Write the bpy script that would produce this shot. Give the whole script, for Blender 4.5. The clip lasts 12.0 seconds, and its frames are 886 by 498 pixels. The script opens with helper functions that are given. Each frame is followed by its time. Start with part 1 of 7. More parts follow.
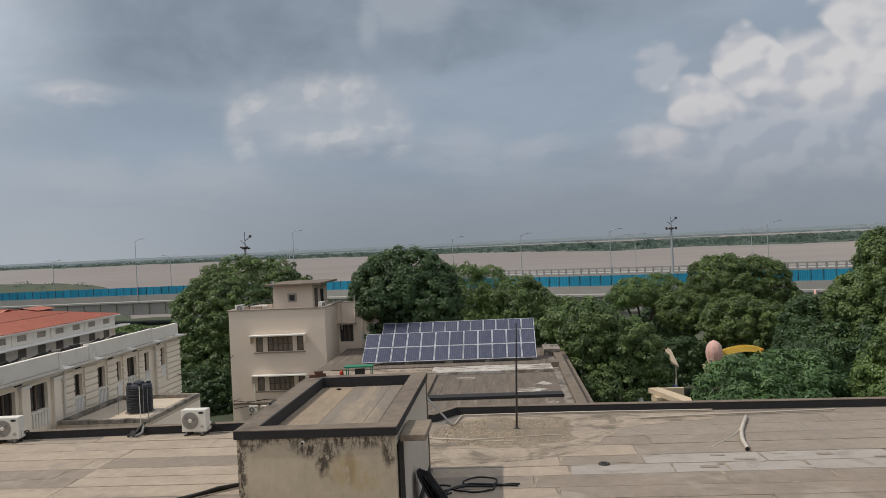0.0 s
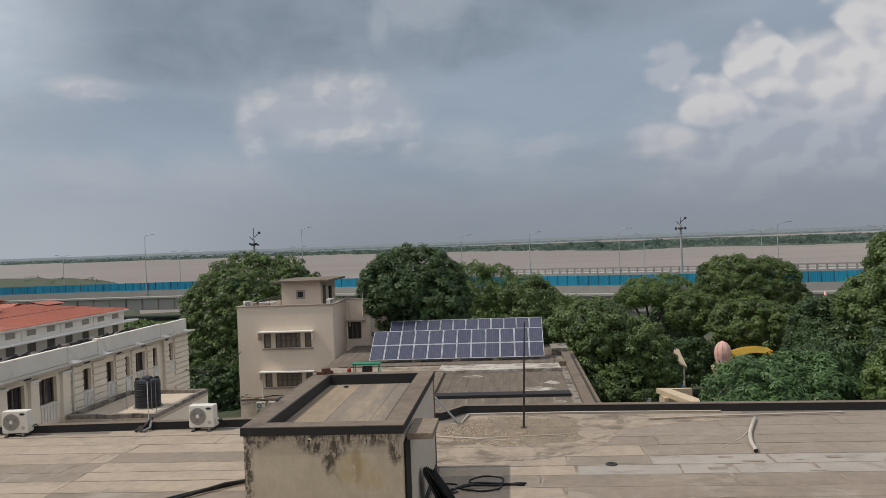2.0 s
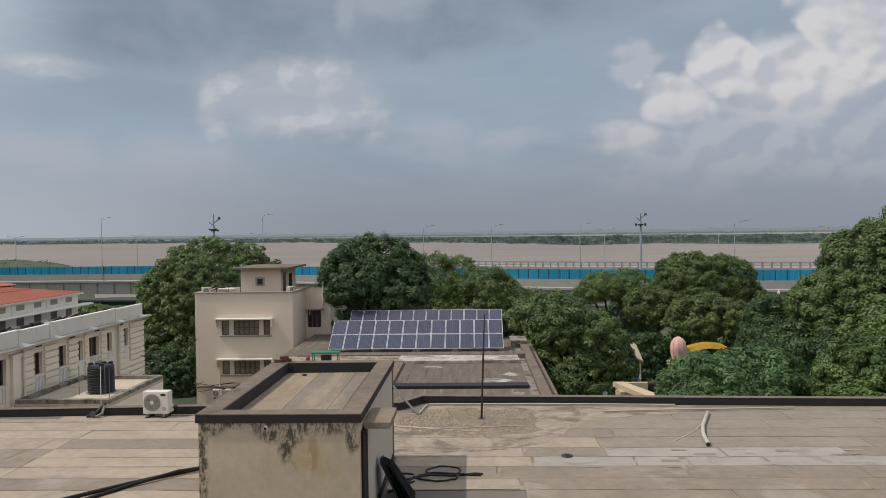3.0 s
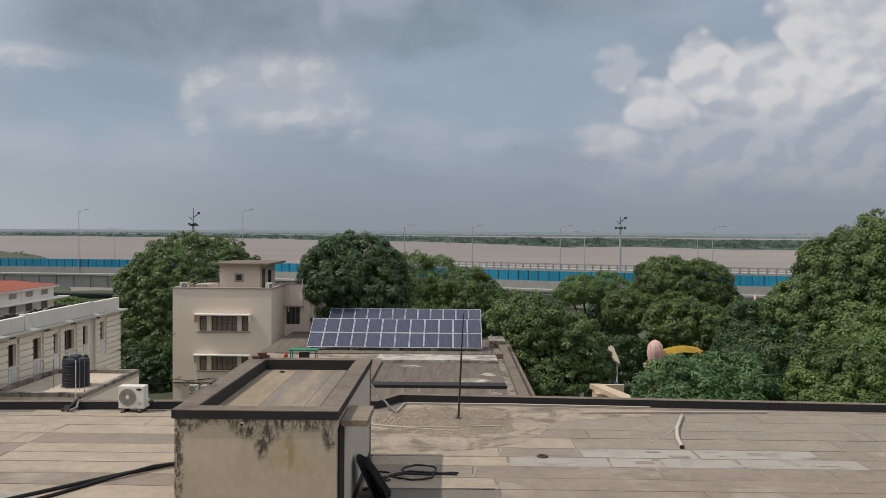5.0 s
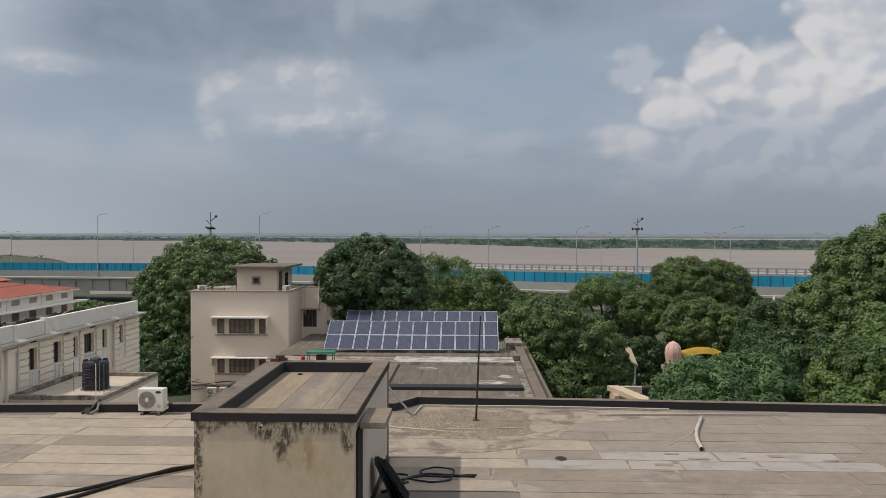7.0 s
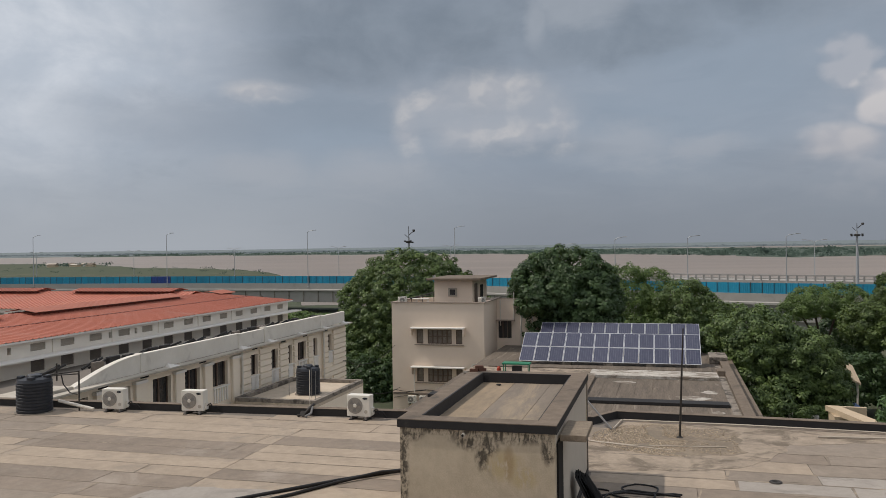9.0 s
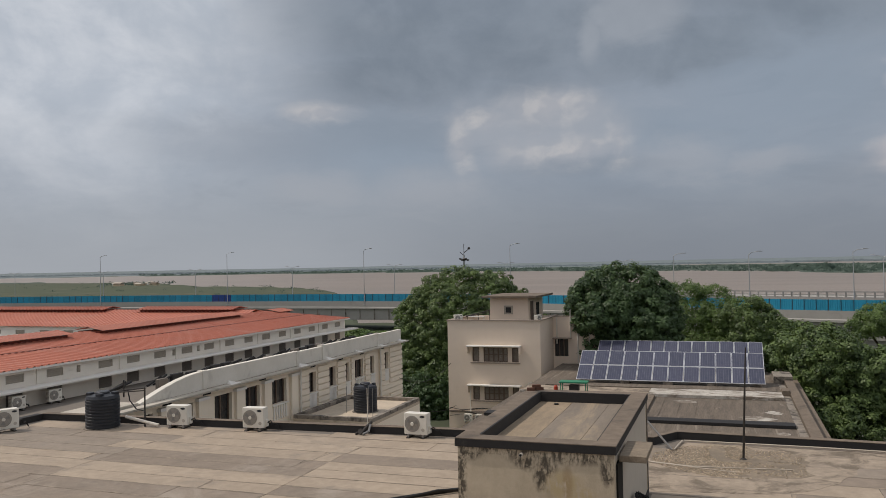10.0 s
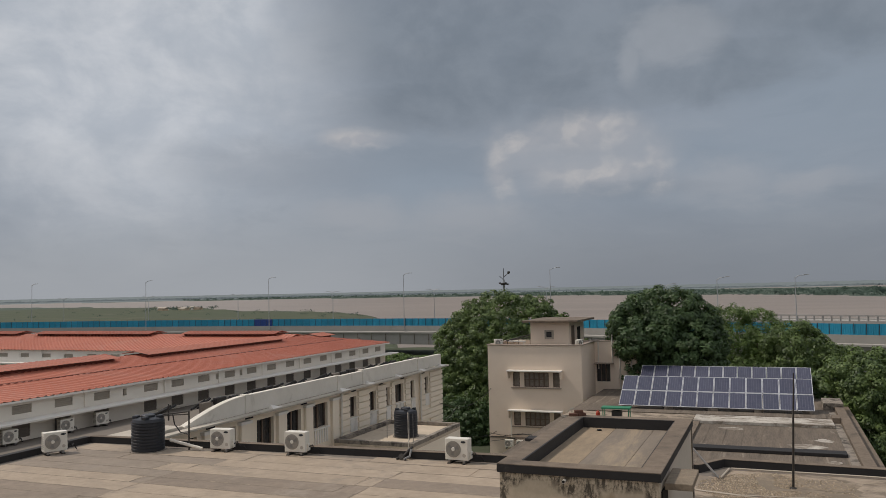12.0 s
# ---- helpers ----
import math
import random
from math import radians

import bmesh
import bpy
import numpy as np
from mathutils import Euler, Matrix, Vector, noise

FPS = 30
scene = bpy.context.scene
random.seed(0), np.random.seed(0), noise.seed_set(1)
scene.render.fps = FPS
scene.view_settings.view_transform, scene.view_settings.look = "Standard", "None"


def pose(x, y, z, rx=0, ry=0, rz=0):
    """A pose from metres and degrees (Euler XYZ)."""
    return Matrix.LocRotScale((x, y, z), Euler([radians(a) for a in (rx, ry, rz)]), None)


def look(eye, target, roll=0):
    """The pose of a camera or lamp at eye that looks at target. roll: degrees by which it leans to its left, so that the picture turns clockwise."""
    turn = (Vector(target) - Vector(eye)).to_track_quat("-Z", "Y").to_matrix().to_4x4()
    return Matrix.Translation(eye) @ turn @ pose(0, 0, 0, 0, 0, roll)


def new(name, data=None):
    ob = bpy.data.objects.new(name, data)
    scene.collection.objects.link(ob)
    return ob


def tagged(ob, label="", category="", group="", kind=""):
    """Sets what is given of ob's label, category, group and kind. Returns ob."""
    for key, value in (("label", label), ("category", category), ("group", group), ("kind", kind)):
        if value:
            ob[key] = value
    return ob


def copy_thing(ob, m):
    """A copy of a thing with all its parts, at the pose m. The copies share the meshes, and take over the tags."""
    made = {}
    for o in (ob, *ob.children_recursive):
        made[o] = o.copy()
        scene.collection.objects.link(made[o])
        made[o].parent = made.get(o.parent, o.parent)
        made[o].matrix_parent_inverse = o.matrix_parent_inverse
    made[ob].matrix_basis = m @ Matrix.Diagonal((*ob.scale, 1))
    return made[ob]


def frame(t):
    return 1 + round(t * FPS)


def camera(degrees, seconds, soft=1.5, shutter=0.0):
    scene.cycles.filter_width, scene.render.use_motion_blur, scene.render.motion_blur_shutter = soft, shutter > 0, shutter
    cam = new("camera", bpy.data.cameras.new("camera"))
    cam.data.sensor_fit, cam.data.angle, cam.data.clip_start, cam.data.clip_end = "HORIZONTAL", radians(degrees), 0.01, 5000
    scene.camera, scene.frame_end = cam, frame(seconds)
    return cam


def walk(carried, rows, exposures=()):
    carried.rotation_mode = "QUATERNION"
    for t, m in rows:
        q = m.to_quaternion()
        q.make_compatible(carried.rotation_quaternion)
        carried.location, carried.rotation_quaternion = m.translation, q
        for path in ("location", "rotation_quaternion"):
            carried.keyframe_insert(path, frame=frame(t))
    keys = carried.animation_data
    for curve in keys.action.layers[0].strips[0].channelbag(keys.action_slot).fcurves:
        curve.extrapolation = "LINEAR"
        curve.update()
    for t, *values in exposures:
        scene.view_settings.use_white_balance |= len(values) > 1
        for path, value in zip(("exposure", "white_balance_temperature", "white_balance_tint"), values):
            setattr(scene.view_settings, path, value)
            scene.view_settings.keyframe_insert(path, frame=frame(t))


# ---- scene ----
# ---- camera ----
cam = camera(57.5, 12.0, soft=0.75)
ROWS = [
    (0.0, 0.006, -0.039, 4.806, 89.617, 2.632, 4.136),
    (0.5, 0.009, -0.060, 4.808, 89.558, 2.638, 4.652),
    (1.0, 0.001, -0.039, 4.807, 89.545, 2.660, 4.987),
    (1.5, -0.002, -0.038, 4.806, 89.531, 2.642, 4.953),
    (2.0, 0.002, 0.003, 4.807, 89.505, 2.136, 4.740),
    (2.5, 0.007, -0.034, 4.796, 89.142, 1.288, 3.282),
    (3.0, 0.001, 0.035, 4.791, 88.790, 0.730, 2.074),
    (3.5, -0.006, 0.035, 4.791, 88.693, 0.323, 1.399),
    (5.5, 0.010, -0.040, 4.800, 88.784, -0.493, 0.693),
    (6.0, 0.001, 0.002, 4.800, 88.813, -0.437, 0.641),
    (6.5, -0.007, 0.000, 4.796, 88.822, -0.382, 0.721),
    (8.5, -0.064, -0.086, 4.804, 89.583, 0.798, 11.804),
    (9.0, -0.086, -0.047, 4.797, 89.786, 0.800, 15.444),
    (9.5, -0.073, -0.146, 4.819, 90.303, 0.887, 17.674),
    (10.0, -0.084, -0.131, 4.827, 91.090, 1.119, 19.352),
    (10.5, -0.086, -0.129, 4.829, 92.101, 1.202, 20.671),
    (11.0, -0.080, -0.151, 4.834, 92.428, 1.284, 21.562),
    (11.5, -0.090, -0.145, 4.831, 92.725, 1.245, 21.791),
    (12.0, -0.093, -0.175, 4.829, 92.873, 1.244, 22.156),
]
walk(cam, [(t, pose(x, y, z, rx, ry, rz)) for t, x, y, z, rx, ry, rz in ROWS],
     [(0.0, -0.07, 6540, 10), (2.0, -0.07, 6540, 10), (2.8, 0.0, 6520, 10), (6.8, 0.0, 6500, 10), (8.5, -0.10, 6580, 11), (10.0, -0.22, 6700, 12), (12.0, -0.30, 6790, 12)])

# ---- world, sun ----
SUN_DIR = Vector((-1.0, -0.16, 1.38)).normalized()


def node(nt, kind, **values):
    n = nt.nodes.new(kind)
    for key, value in values.items():
        if key == "op":
            n.operation = value
        elif key == "blend":
            n.blend_type = value
        elif key == "dtype":
            n.data_type = value
    return n


def val(nt, socket, v):
    """Link a socket or set a number."""
    if isinstance(v, bpy.types.NodeSocket):
        nt.links.new(v, socket)
    else:
        socket.default_value = v


def mth(nt, op, a, b=0.0, c=0.0, clamp=False):
    n = node(nt, "ShaderNodeMath", op=op)
    n.use_clamp = clamp
    for i, v in enumerate((a, b, c)):
        val(nt, n.inputs[i], v)
    return n.outputs[0]


def mixc(nt, fac, a, b, blend="MIX"):
    n = node(nt, "ShaderNodeMix", dtype="RGBA")
    n.blend_type = blend
    val(nt, n.inputs[0], fac)
    for s, v in ((n.inputs[6], a), (n.inputs[7], b)):
        val(nt, s, v if isinstance(v, bpy.types.NodeSocket) else (*v, 1.0))
    return n.outputs[2]


def noise_tex(nt, vec, scale, detail=4.0, rough=0.55, dist=0.0):
    n = nt.nodes.new("ShaderNodeTexNoise")
    val(nt, n.inputs["Vector"], vec)
    n.inputs["Scale"].default_value = scale
    n.inputs["Detail"].default_value = detail
    n.inputs["Roughness"].default_value = rough
    n.inputs["Distortion"].default_value = dist
    return n.outputs["Fac"]


def sstep(nt, v, lo, hi):
    n = nt.nodes.new("ShaderNodeMapRange")
    n.interpolation_type = "SMOOTHSTEP"
    val(nt, n.inputs[0], v)
    n.inputs[1].default_value, n.inputs[2].default_value = lo, hi
    return n.outputs[0]


def make_sky():
    w = bpy.data.worlds.new("sky")
    scene.world = w
    w.use_nodes = True
    nt = w.node_tree
    nt.nodes.clear()
    sky = nt.nodes.new("ShaderNodeTexSky")
    sky.sky_type = "NISHITA"
    sky.sun_disc = False
    sky.sun_elevation = math.asin(SUN_DIR.z)
    sky.sun_rotation = math.atan2(SUN_DIR.x, SUN_DIR.y)
    sky.dust_density = 2.5
    clear = mixc(nt, 1.0, sky.outputs[0], (0.075, 0.075, 0.075), "MULTIPLY")
    tc = nt.nodes.new("ShaderNodeTexCoord")
    sep = nt.nodes.new("ShaderNodeSeparateXYZ")
    nt.links.new(tc.outputs["Generated"], sep.inputs[0])
    x, y, z = sep.outputs
    # azimuth to the right of +y and elevation, in degrees
    az = mth(nt, "MULTIPLY", mth(nt, "ARCTAN2", x, y), 57.2958)
    el = mth(nt, "MULTIPLY", mth(nt, "ARCSINE", z), 57.2958)
    # the angles bent by two scales of noise, so that every cloud edge is ragged in the same way
    def plane(ka, ke, da=0.0, de=0.0):
        c = nt.nodes.new("ShaderNodeCombineXYZ")
        nt.links.new(mth(nt, "MULTIPLY", mth(nt, "ADD", az, da), ka), c.inputs[0])
        nt.links.new(mth(nt, "MULTIPLY", mth(nt, "ADD", el, de), ke), c.inputs[1])
        return c.outputs[0]

    def cells(vec, scale, smooth=0.5):
        n = nt.nodes.new("ShaderNodeTexVoronoi")
        n.feature = "SMOOTH_F1"
        nt.links.new(vec, n.inputs["Vector"])
        n.inputs["Scale"].default_value = scale
        n.inputs["Smoothness"].default_value = smooth
        n.inputs["Detail"].default_value = 1.6
        n.inputs["Roughness"].default_value = 0.55
        return n.outputs["Distance"]

    round_p = plane(0.10, 0.13)
    billow = noise_tex(nt, round_p, 1.5, 9.0, 0.58, 0.25)
    puff = noise_tex(nt, round_p, 4.5, 8.0, 0.6, 0.15)
    flat = noise_tex(nt, plane(0.035, 0.085), 1.6, 7.0, 0.55, 0.5)
    streak = noise_tex(nt, plane(0.05, 0.16, 11.0, 3.0), 2.6, 9.0, 0.6, 0.4)
    lump = cells(round_p, 3.6, 0.7)
    lump_sun = cells(plane(0.10, 0.13, -0.7, 0.6), 3.6, 0.7)
    relief = mth(nt, "SUBTRACT", lump_sun, lump)
    warp_a = mth(nt, "ADD", mth(nt, "MULTIPLY", mth(nt, "SUBTRACT", billow, 0.5), 7.0), mth(nt, "MULTIPLY", mth(nt, "SUBTRACT", puff, 0.5), 1.7))
    warp_e = mth(nt, "ADD", mth(nt, "MULTIPLY", mth(nt, "SUBTRACT", streak, 0.5), 5.0), mth(nt, "MULTIPLY", mth(nt, "SUBTRACT", noise_tex(nt, plane(0.10, 0.13, 5.0, 9.0), 5.0, 8.0, 0.6), 0.5), 1.5))

    def blob(a, e, ra, re, soft=0.4, bend=0.6, knob=0.0):
        dx = mth(nt, "DIVIDE", mth(nt, "SUBTRACT", mth(nt, "MULTIPLY_ADD", warp_a, bend, az), a), ra)
        dy = mth(nt, "DIVIDE", mth(nt, "SUBTRACT", mth(nt, "MULTIPLY_ADD", warp_e, bend, el), e), re)
        r = mth(nt, "SQRT", mth(nt, "ADD", mth(nt, "MULTIPLY", dx, dx), mth(nt, "MULTIPLY", dy, dy)))
        if knob:
            r = mth(nt, "MULTIPLY_ADD", mth(nt, "SUBTRACT", lump, 0.42), knob, r)
        return mth(nt, "SUBTRACT", 1.0, sstep(nt, r, 1.0 - soft, 1.0 + soft))

    def union(items):
        out = items[0]
        for i in items[1:]:
            out = mth(nt, "MAXIMUM", out, i)
        return out

    def over_mix(col, mask, amount, tone):
        return mixc(nt, mth(nt, "MULTIPLY", mask, amount), col, tone)

    # layered grey cloud, thin blue between
    deck = mixc(nt, sstep(nt, flat, 0.34, 0.66), (0.300, 0.345, 0.400), (0.365, 0.412, 0.470))
    deck = over_mix(deck, sstep(nt, streak, 0.50, 0.68), 0.22, (0.45, 0.48, 0.52))
    deck = over_mix(deck, sstep(nt, streak, 0.48, 0.32), 0.30, (0.255, 0.300, 0.352))
    col = over_mix(deck, sstep(nt, flat, 0.40, 0.6), 0.12, clear)
    # open blue, hazy
    blue = union([blob(19.6, 14.6, 2.4, 3.6, 0.6, 0.3), blob(5, 11.5, 8, 4.0, 0.8, 0.7), blob(-3, 8, 8, 3, 0.9, 0.7), blob(-23, 8, 6, 2.5, 0.9, 0.7)])
    col = over_mix(col, blue, 0.45, (0.290, 0.362, 0.435))
    # dark rain-grey shelf with a torn lower edge, and a lighter tongue breaking it
    dark = union([blob(-16, 19.5, 15.5, 7.6, 0.26, 0.6), blob(-22, 13.2, 7, 1.8, 0.6, 0.6), blob(-4, 14.4, 8, 2.3, 0.35, 0.6), blob(6, 17.5, 9, 3.2, 0.45, 0.7)])
    col = over_mix(col, dark, 0.70, mixc(nt, sstep(nt, billow, 0.34, 0.66), (0.186, 0.226, 0.270), (0.262, 0.305, 0.352)))
    tongue = union([blob(-5.6, 16.6, 3.2, 1.9, 0.35, 0.5), blob(-8.6, 15.4, 0.7, 1.5, 0.6, 0.3)])
    col = over_mix(col, tongue, 0.5, (0.42, 0.45, 0.485))
    # bright veil near the sun's side
    veil = union([blob(-44, 16, 12.0, 11, 0.6, 0.8), blob(-60, 25, 18, 14, 0.8, 0.6), blob(-38, 20, 5, 6, 0.5, 0.7)])
    col = over_mix(col, veil, 0.72, mixc(nt, sstep(nt, billow, 0.34, 0.66), (0.58, 0.63, 0.685), (0.82, 0.845, 0.87)))
    col = over_mix(col, blob(-33.5, 8.6, 6.5, 1.7, 0.6, 0.7), 0.45, (0.295, 0.335, 0.385))
    # broken cloud in the middle: pale body, cream sunlit bars, shaded hollows
    body = union([blob(-12.2, 9.2, 5.8, 2.5, 0.45, 0.45), blob(-3.0, 6.8, 3.4, 1.3, 0.7, 0.7), blob(-27.9, 10.7, 2.2, 0.8, 0.7, 0.5), blob(2.4, 6.4, 2.2, 0.8, 0.8, 0.7),
                  blob(-28, 5.4, 3.2, 1.1, 0.8, 0.7), blob(-20.5, 5.2, 3.4, 1.2, 0.8, 0.7)])
    col = over_mix(col, body, 0.46, (0.46, 0.475, 0.50))
    hollow = union([blob(-9.0, 6.6, 5.0, 0.55, 0.7, 0.4), blob(-22.5, 9.2, 3.6, 1.2, 0.8, 0.7)])
    col = over_mix(col, hollow, 0.42, (0.265, 0.312, 0.365))
    bars = union([blob(-11.4, 10.7, 2.9, 1.25, 0.8, 0.4), blob(-10.4, 7.8, 3.4, 0.95, 0.8, 0.35), blob(-17.7, 8.4, 0.75, 2.2, 0.9, 0.35), blob(-27.9, 10.75, 2.0, 0.6, 0.9, 0.35), blob(-7.2, 8.0, 1.0, 1.5, 0.9, 0.4),
                  blob(-16.5, 10.2, 1.6, 0.6, 0.9, 0.4)])
    grain = mth(nt, "MULTIPLY_ADD", sstep(nt, puff, 0.38, 0.60), 0.5, 0.5)
    col = over_mix(col, mth(nt, "MULTIPLY", bars, grain), 0.60, mixc(nt, sstep(nt, relief, -0.12, 0.14), (0.48, 0.485, 0.505), (0.66, 0.63, 0.605)))
    # heaped cloud: grey shoulder, then two sunlit towers with knobbed edges and a lower spur
    grey = union([blob(11.0, 11.4, 2.3, 2.7, 0.25, 0.35, 0.9), blob(24, 7.4, 11, 3.6, 0.7, 0.6), blob(18, 5.2, 8, 2.4, 0.7, 0.6), blob(26, 4.2, 7, 1.5, 0.6, 0.6)])
    col = over_mix(col, grey, 0.66, mixc(nt, sstep(nt, relief, -0.16, 0.16), (0.385, 0.415, 0.46), (0.50, 0.505, 0.53)))
    heap = union([blob(26.6, 13.2, 7.0, 5.2, 0.10, 0.20, 0.42), blob(17.0, 11.0, 2.7, 3.0, 0.12, 0.20, 0.45), blob(14.3, 8.6, 3.0, 2.2, 0.18, 0.24, 0.5), blob(10.8, 6.3, 2.4, 1.3, 0.45, 0.3, 0.4),
                  blob(21.5, 9.8, 5.0, 2.8, 0.35, 0.3, 0.3), blob(33, 17, 9, 7, 0.15, 0.4, 0.4)])
    shape = mth(nt, "ADD", mth(nt, "MULTIPLY", relief, 1.1), mth(nt, "ADD", mth(nt, "MULTIPLY", mth(nt, "SUBTRACT", puff, 0.5), 0.5), mth(nt, "MULTIPLY", mth(nt, "SUBTRACT", billow, 0.5), 0.6)))
    lit = mixc(nt, sstep(nt, shape, -0.36, 0.24), (0.51, 0.51, 0.53), (0.71, 0.67, 0.64))
    lit = over_mix(lit, sstep(nt, el, 10.5, 5.5), 0.62, (0.46, 0.455, 0.475))
    col = over_mix(col, heap, 0.82, lit)
    # thin cloud overhead and banks out of view, added bright to light shaded walls
    over = mth(nt, "MULTIPLY", sstep(nt, el, 21.0, 42.0), 0.62)
    col = mixc(nt, over, col, mixc(nt, sstep(nt, billow, 0.35, 0.65), (0.52, 0.57, 0.65), (0.92, 0.92, 0.93)))
    round_sky = mth(nt, "MAXIMUM", sstep(nt, az, 34.0, 62.0), sstep(nt, az, -62.0, -100.0))
    col = mixc(nt, mth(nt, "MULTIPLY", round_sky, 0.62), col, mixc(nt, sstep(nt, billow, 0.35, 0.65), (0.55, 0.58, 0.64), (1.0, 0.98, 0.95)))
    # warm grey haze low down
    haze = mth(nt, "SUBTRACT", 1.0, sstep(nt, el, -1.0, 8.0))
    col = mixc(nt, mth(nt, "MULTIPLY", haze, 0.88), col, mixc(nt, sstep(nt, az, -8.0, -34.0), (0.255, 0.276, 0.302), (0.425, 0.447, 0.468)))
    col = mixc(nt, 1.0, col, (0.965, 1.0, 1.05), "MULTIPLY")
    bg = nt.nodes.new("ShaderNodeBackground")
    nt.links.new(col, bg.inputs[0])
    bg.inputs[1].default_value = 1.0
    out = nt.nodes.new("ShaderNodeOutputWorld")
    nt.links.new(bg.outputs[0], out.inputs[0])


make_sky()
sun_data = bpy.data.lights.new("sun", "SUN")
sun_data.energy, sun_data.angle, sun_data.color = 2.7, radians(0.8), (1.0, 0.93, 0.84)
sun = new("sun", sun_data)
sun.matrix_world = look(SUN_DIR * 100, (0, 0, 0))

# ---- materials ----


def mat(name, base, dark=None, rough=0.85, metal=0.0, scale=1.5, fine=25.0, bump=0.15, amount=0.6, stretch=(1, 1, 1), rand=0.0,
        stain=None, stain_at=(0.56, 0.72), stain_scale=0.8, spec=0.3, island=0.0):
    """A weathered surface: large patches, fine grain, relief, and an optional stain colour."""
    m = bpy.data.materials.new(name)
    m.use_nodes = True
    nt = m.node_tree
    bs = nt.nodes["Principled BSDF"]
    geo = nt.nodes.new("ShaderNodeNewGeometry")
    mp = nt.nodes.new("ShaderNodeMapping")
    nt.links.new(geo.outputs["Position"], mp.inputs[0])
    mp.inputs["Scale"].default_value = stretch
    dark = dark or tuple(0.6 * c for c in base)
    big = noise_tex(nt, mp.outputs[0], scale, 6, 0.6, 0.3)
    small = noise_tex(nt, mp.outputs[0], fine, 4, 0.6)
    mid = noise_tex(nt, mp.outputs[0], scale * 4.7, 6, 0.65, 0.2)
    f = mth(nt, "ADD", mth(nt, "MULTIPLY", sstep(nt, big, 0.3, 0.7), 0.42), mth(nt, "MULTIPLY", sstep(nt, mid, 0.32, 0.68), 0.38))
    f = mth(nt, "ADD", f, mth(nt, "MULTIPLY", small, 0.40))
    f = mth(nt, "SUBTRACT", 1.0, mth(nt, "MULTIPLY", mth(nt, "SUBTRACT", 1.0, f), amount), clamp=True)
    col = mixc(nt, f, dark, base)
    if stain:
        s = noise_tex(nt, mp.outputs[0], stain_scale, 8, 0.68, 0.6)
        col = mixc(nt, sstep(nt, s, *stain_at), col, stain)
    if rand:
        oi = nt.nodes.new("ShaderNodeObjectInfo")
        hsv = nt.nodes.new("ShaderNodeHueSaturation")
        nt.links.new(col, hsv.inputs["Color"])
        nt.links.new(mth(nt, "MULTIPLY_ADD", oi.outputs["Random"], 2 * rand, 1 - rand), hsv.inputs["Value"])
        col = hsv.outputs[0]
    if island:
        hsv = nt.nodes.new("ShaderNodeHueSaturation")
        nt.links.new(col, hsv.inputs["Color"])
        nt.links.new(mth(nt, "MULTIPLY_ADD", geo.outputs["Random Per Island"], 2 * island, 1 - island), hsv.inputs["Value"])
        col = hsv.outputs[0]
    nt.links.new(col, bs.inputs["Base Color"])
    bs.inputs["Metallic"].default_value = metal
    bs.inputs["Specular IOR Level"].default_value = spec
    nt.links.new(mth(nt, "MULTIPLY_ADD", big, 0.2, rough - 0.1, clamp=True), bs.inputs["Roughness"])
    if bump:
        b = nt.nodes.new("ShaderNodeBump")
        b.inputs["Strength"].default_value = bump
        b.inputs["Distance"].default_value = 0.02
        nt.links.new(mth(nt, "ADD", small, mth(nt, "MULTIPLY", big, 0.6)), b.inputs["Height"])
        nt.links.new(b.outputs[0], bs.inputs["Normal"])
    return m


def leaf_mat(name, light, dark):
    m = bpy.data.materials.new(name)
    m.use_nodes = True
    nt = m.node_tree
    bs = nt.nodes["Principled BSDF"]
    geo = nt.nodes.new("ShaderNodeNewGeometry")
    big = noise_tex(nt, geo.outputs["Position"], 0.8, 4)
    f = mth(nt, "ADD", mth(nt, "MULTIPLY", geo.outputs["Random Per Island"], 0.45), mth(nt, "MULTIPLY", sstep(nt, big, 0.36, 0.64), 0.55))
    col = mixc(nt, f, dark, light)
    nt.links.new(col, bs.inputs["Base Color"])
    bs.inputs["Roughness"].default_value = 0.5
    bs.inputs["Specular IOR Level"].default_value = 0.35
    tr = nt.nodes.new("ShaderNodeBsdfTranslucent")
    nt.links.new(mixc(nt, 0.5, col, (0.16, 0.22, 0.03)), tr.inputs[0])
    mx = nt.nodes.new("ShaderNodeMixShader")
    mx.inputs[0].default_value = 0.22
    nt.links.new(bs.outputs[0], mx.inputs[1])
    nt.links.new(tr.outputs[0], mx.inputs[2])
    nt.links.new(mx.outputs[0], nt.nodes["Material Output"].inputs[0])
    return m


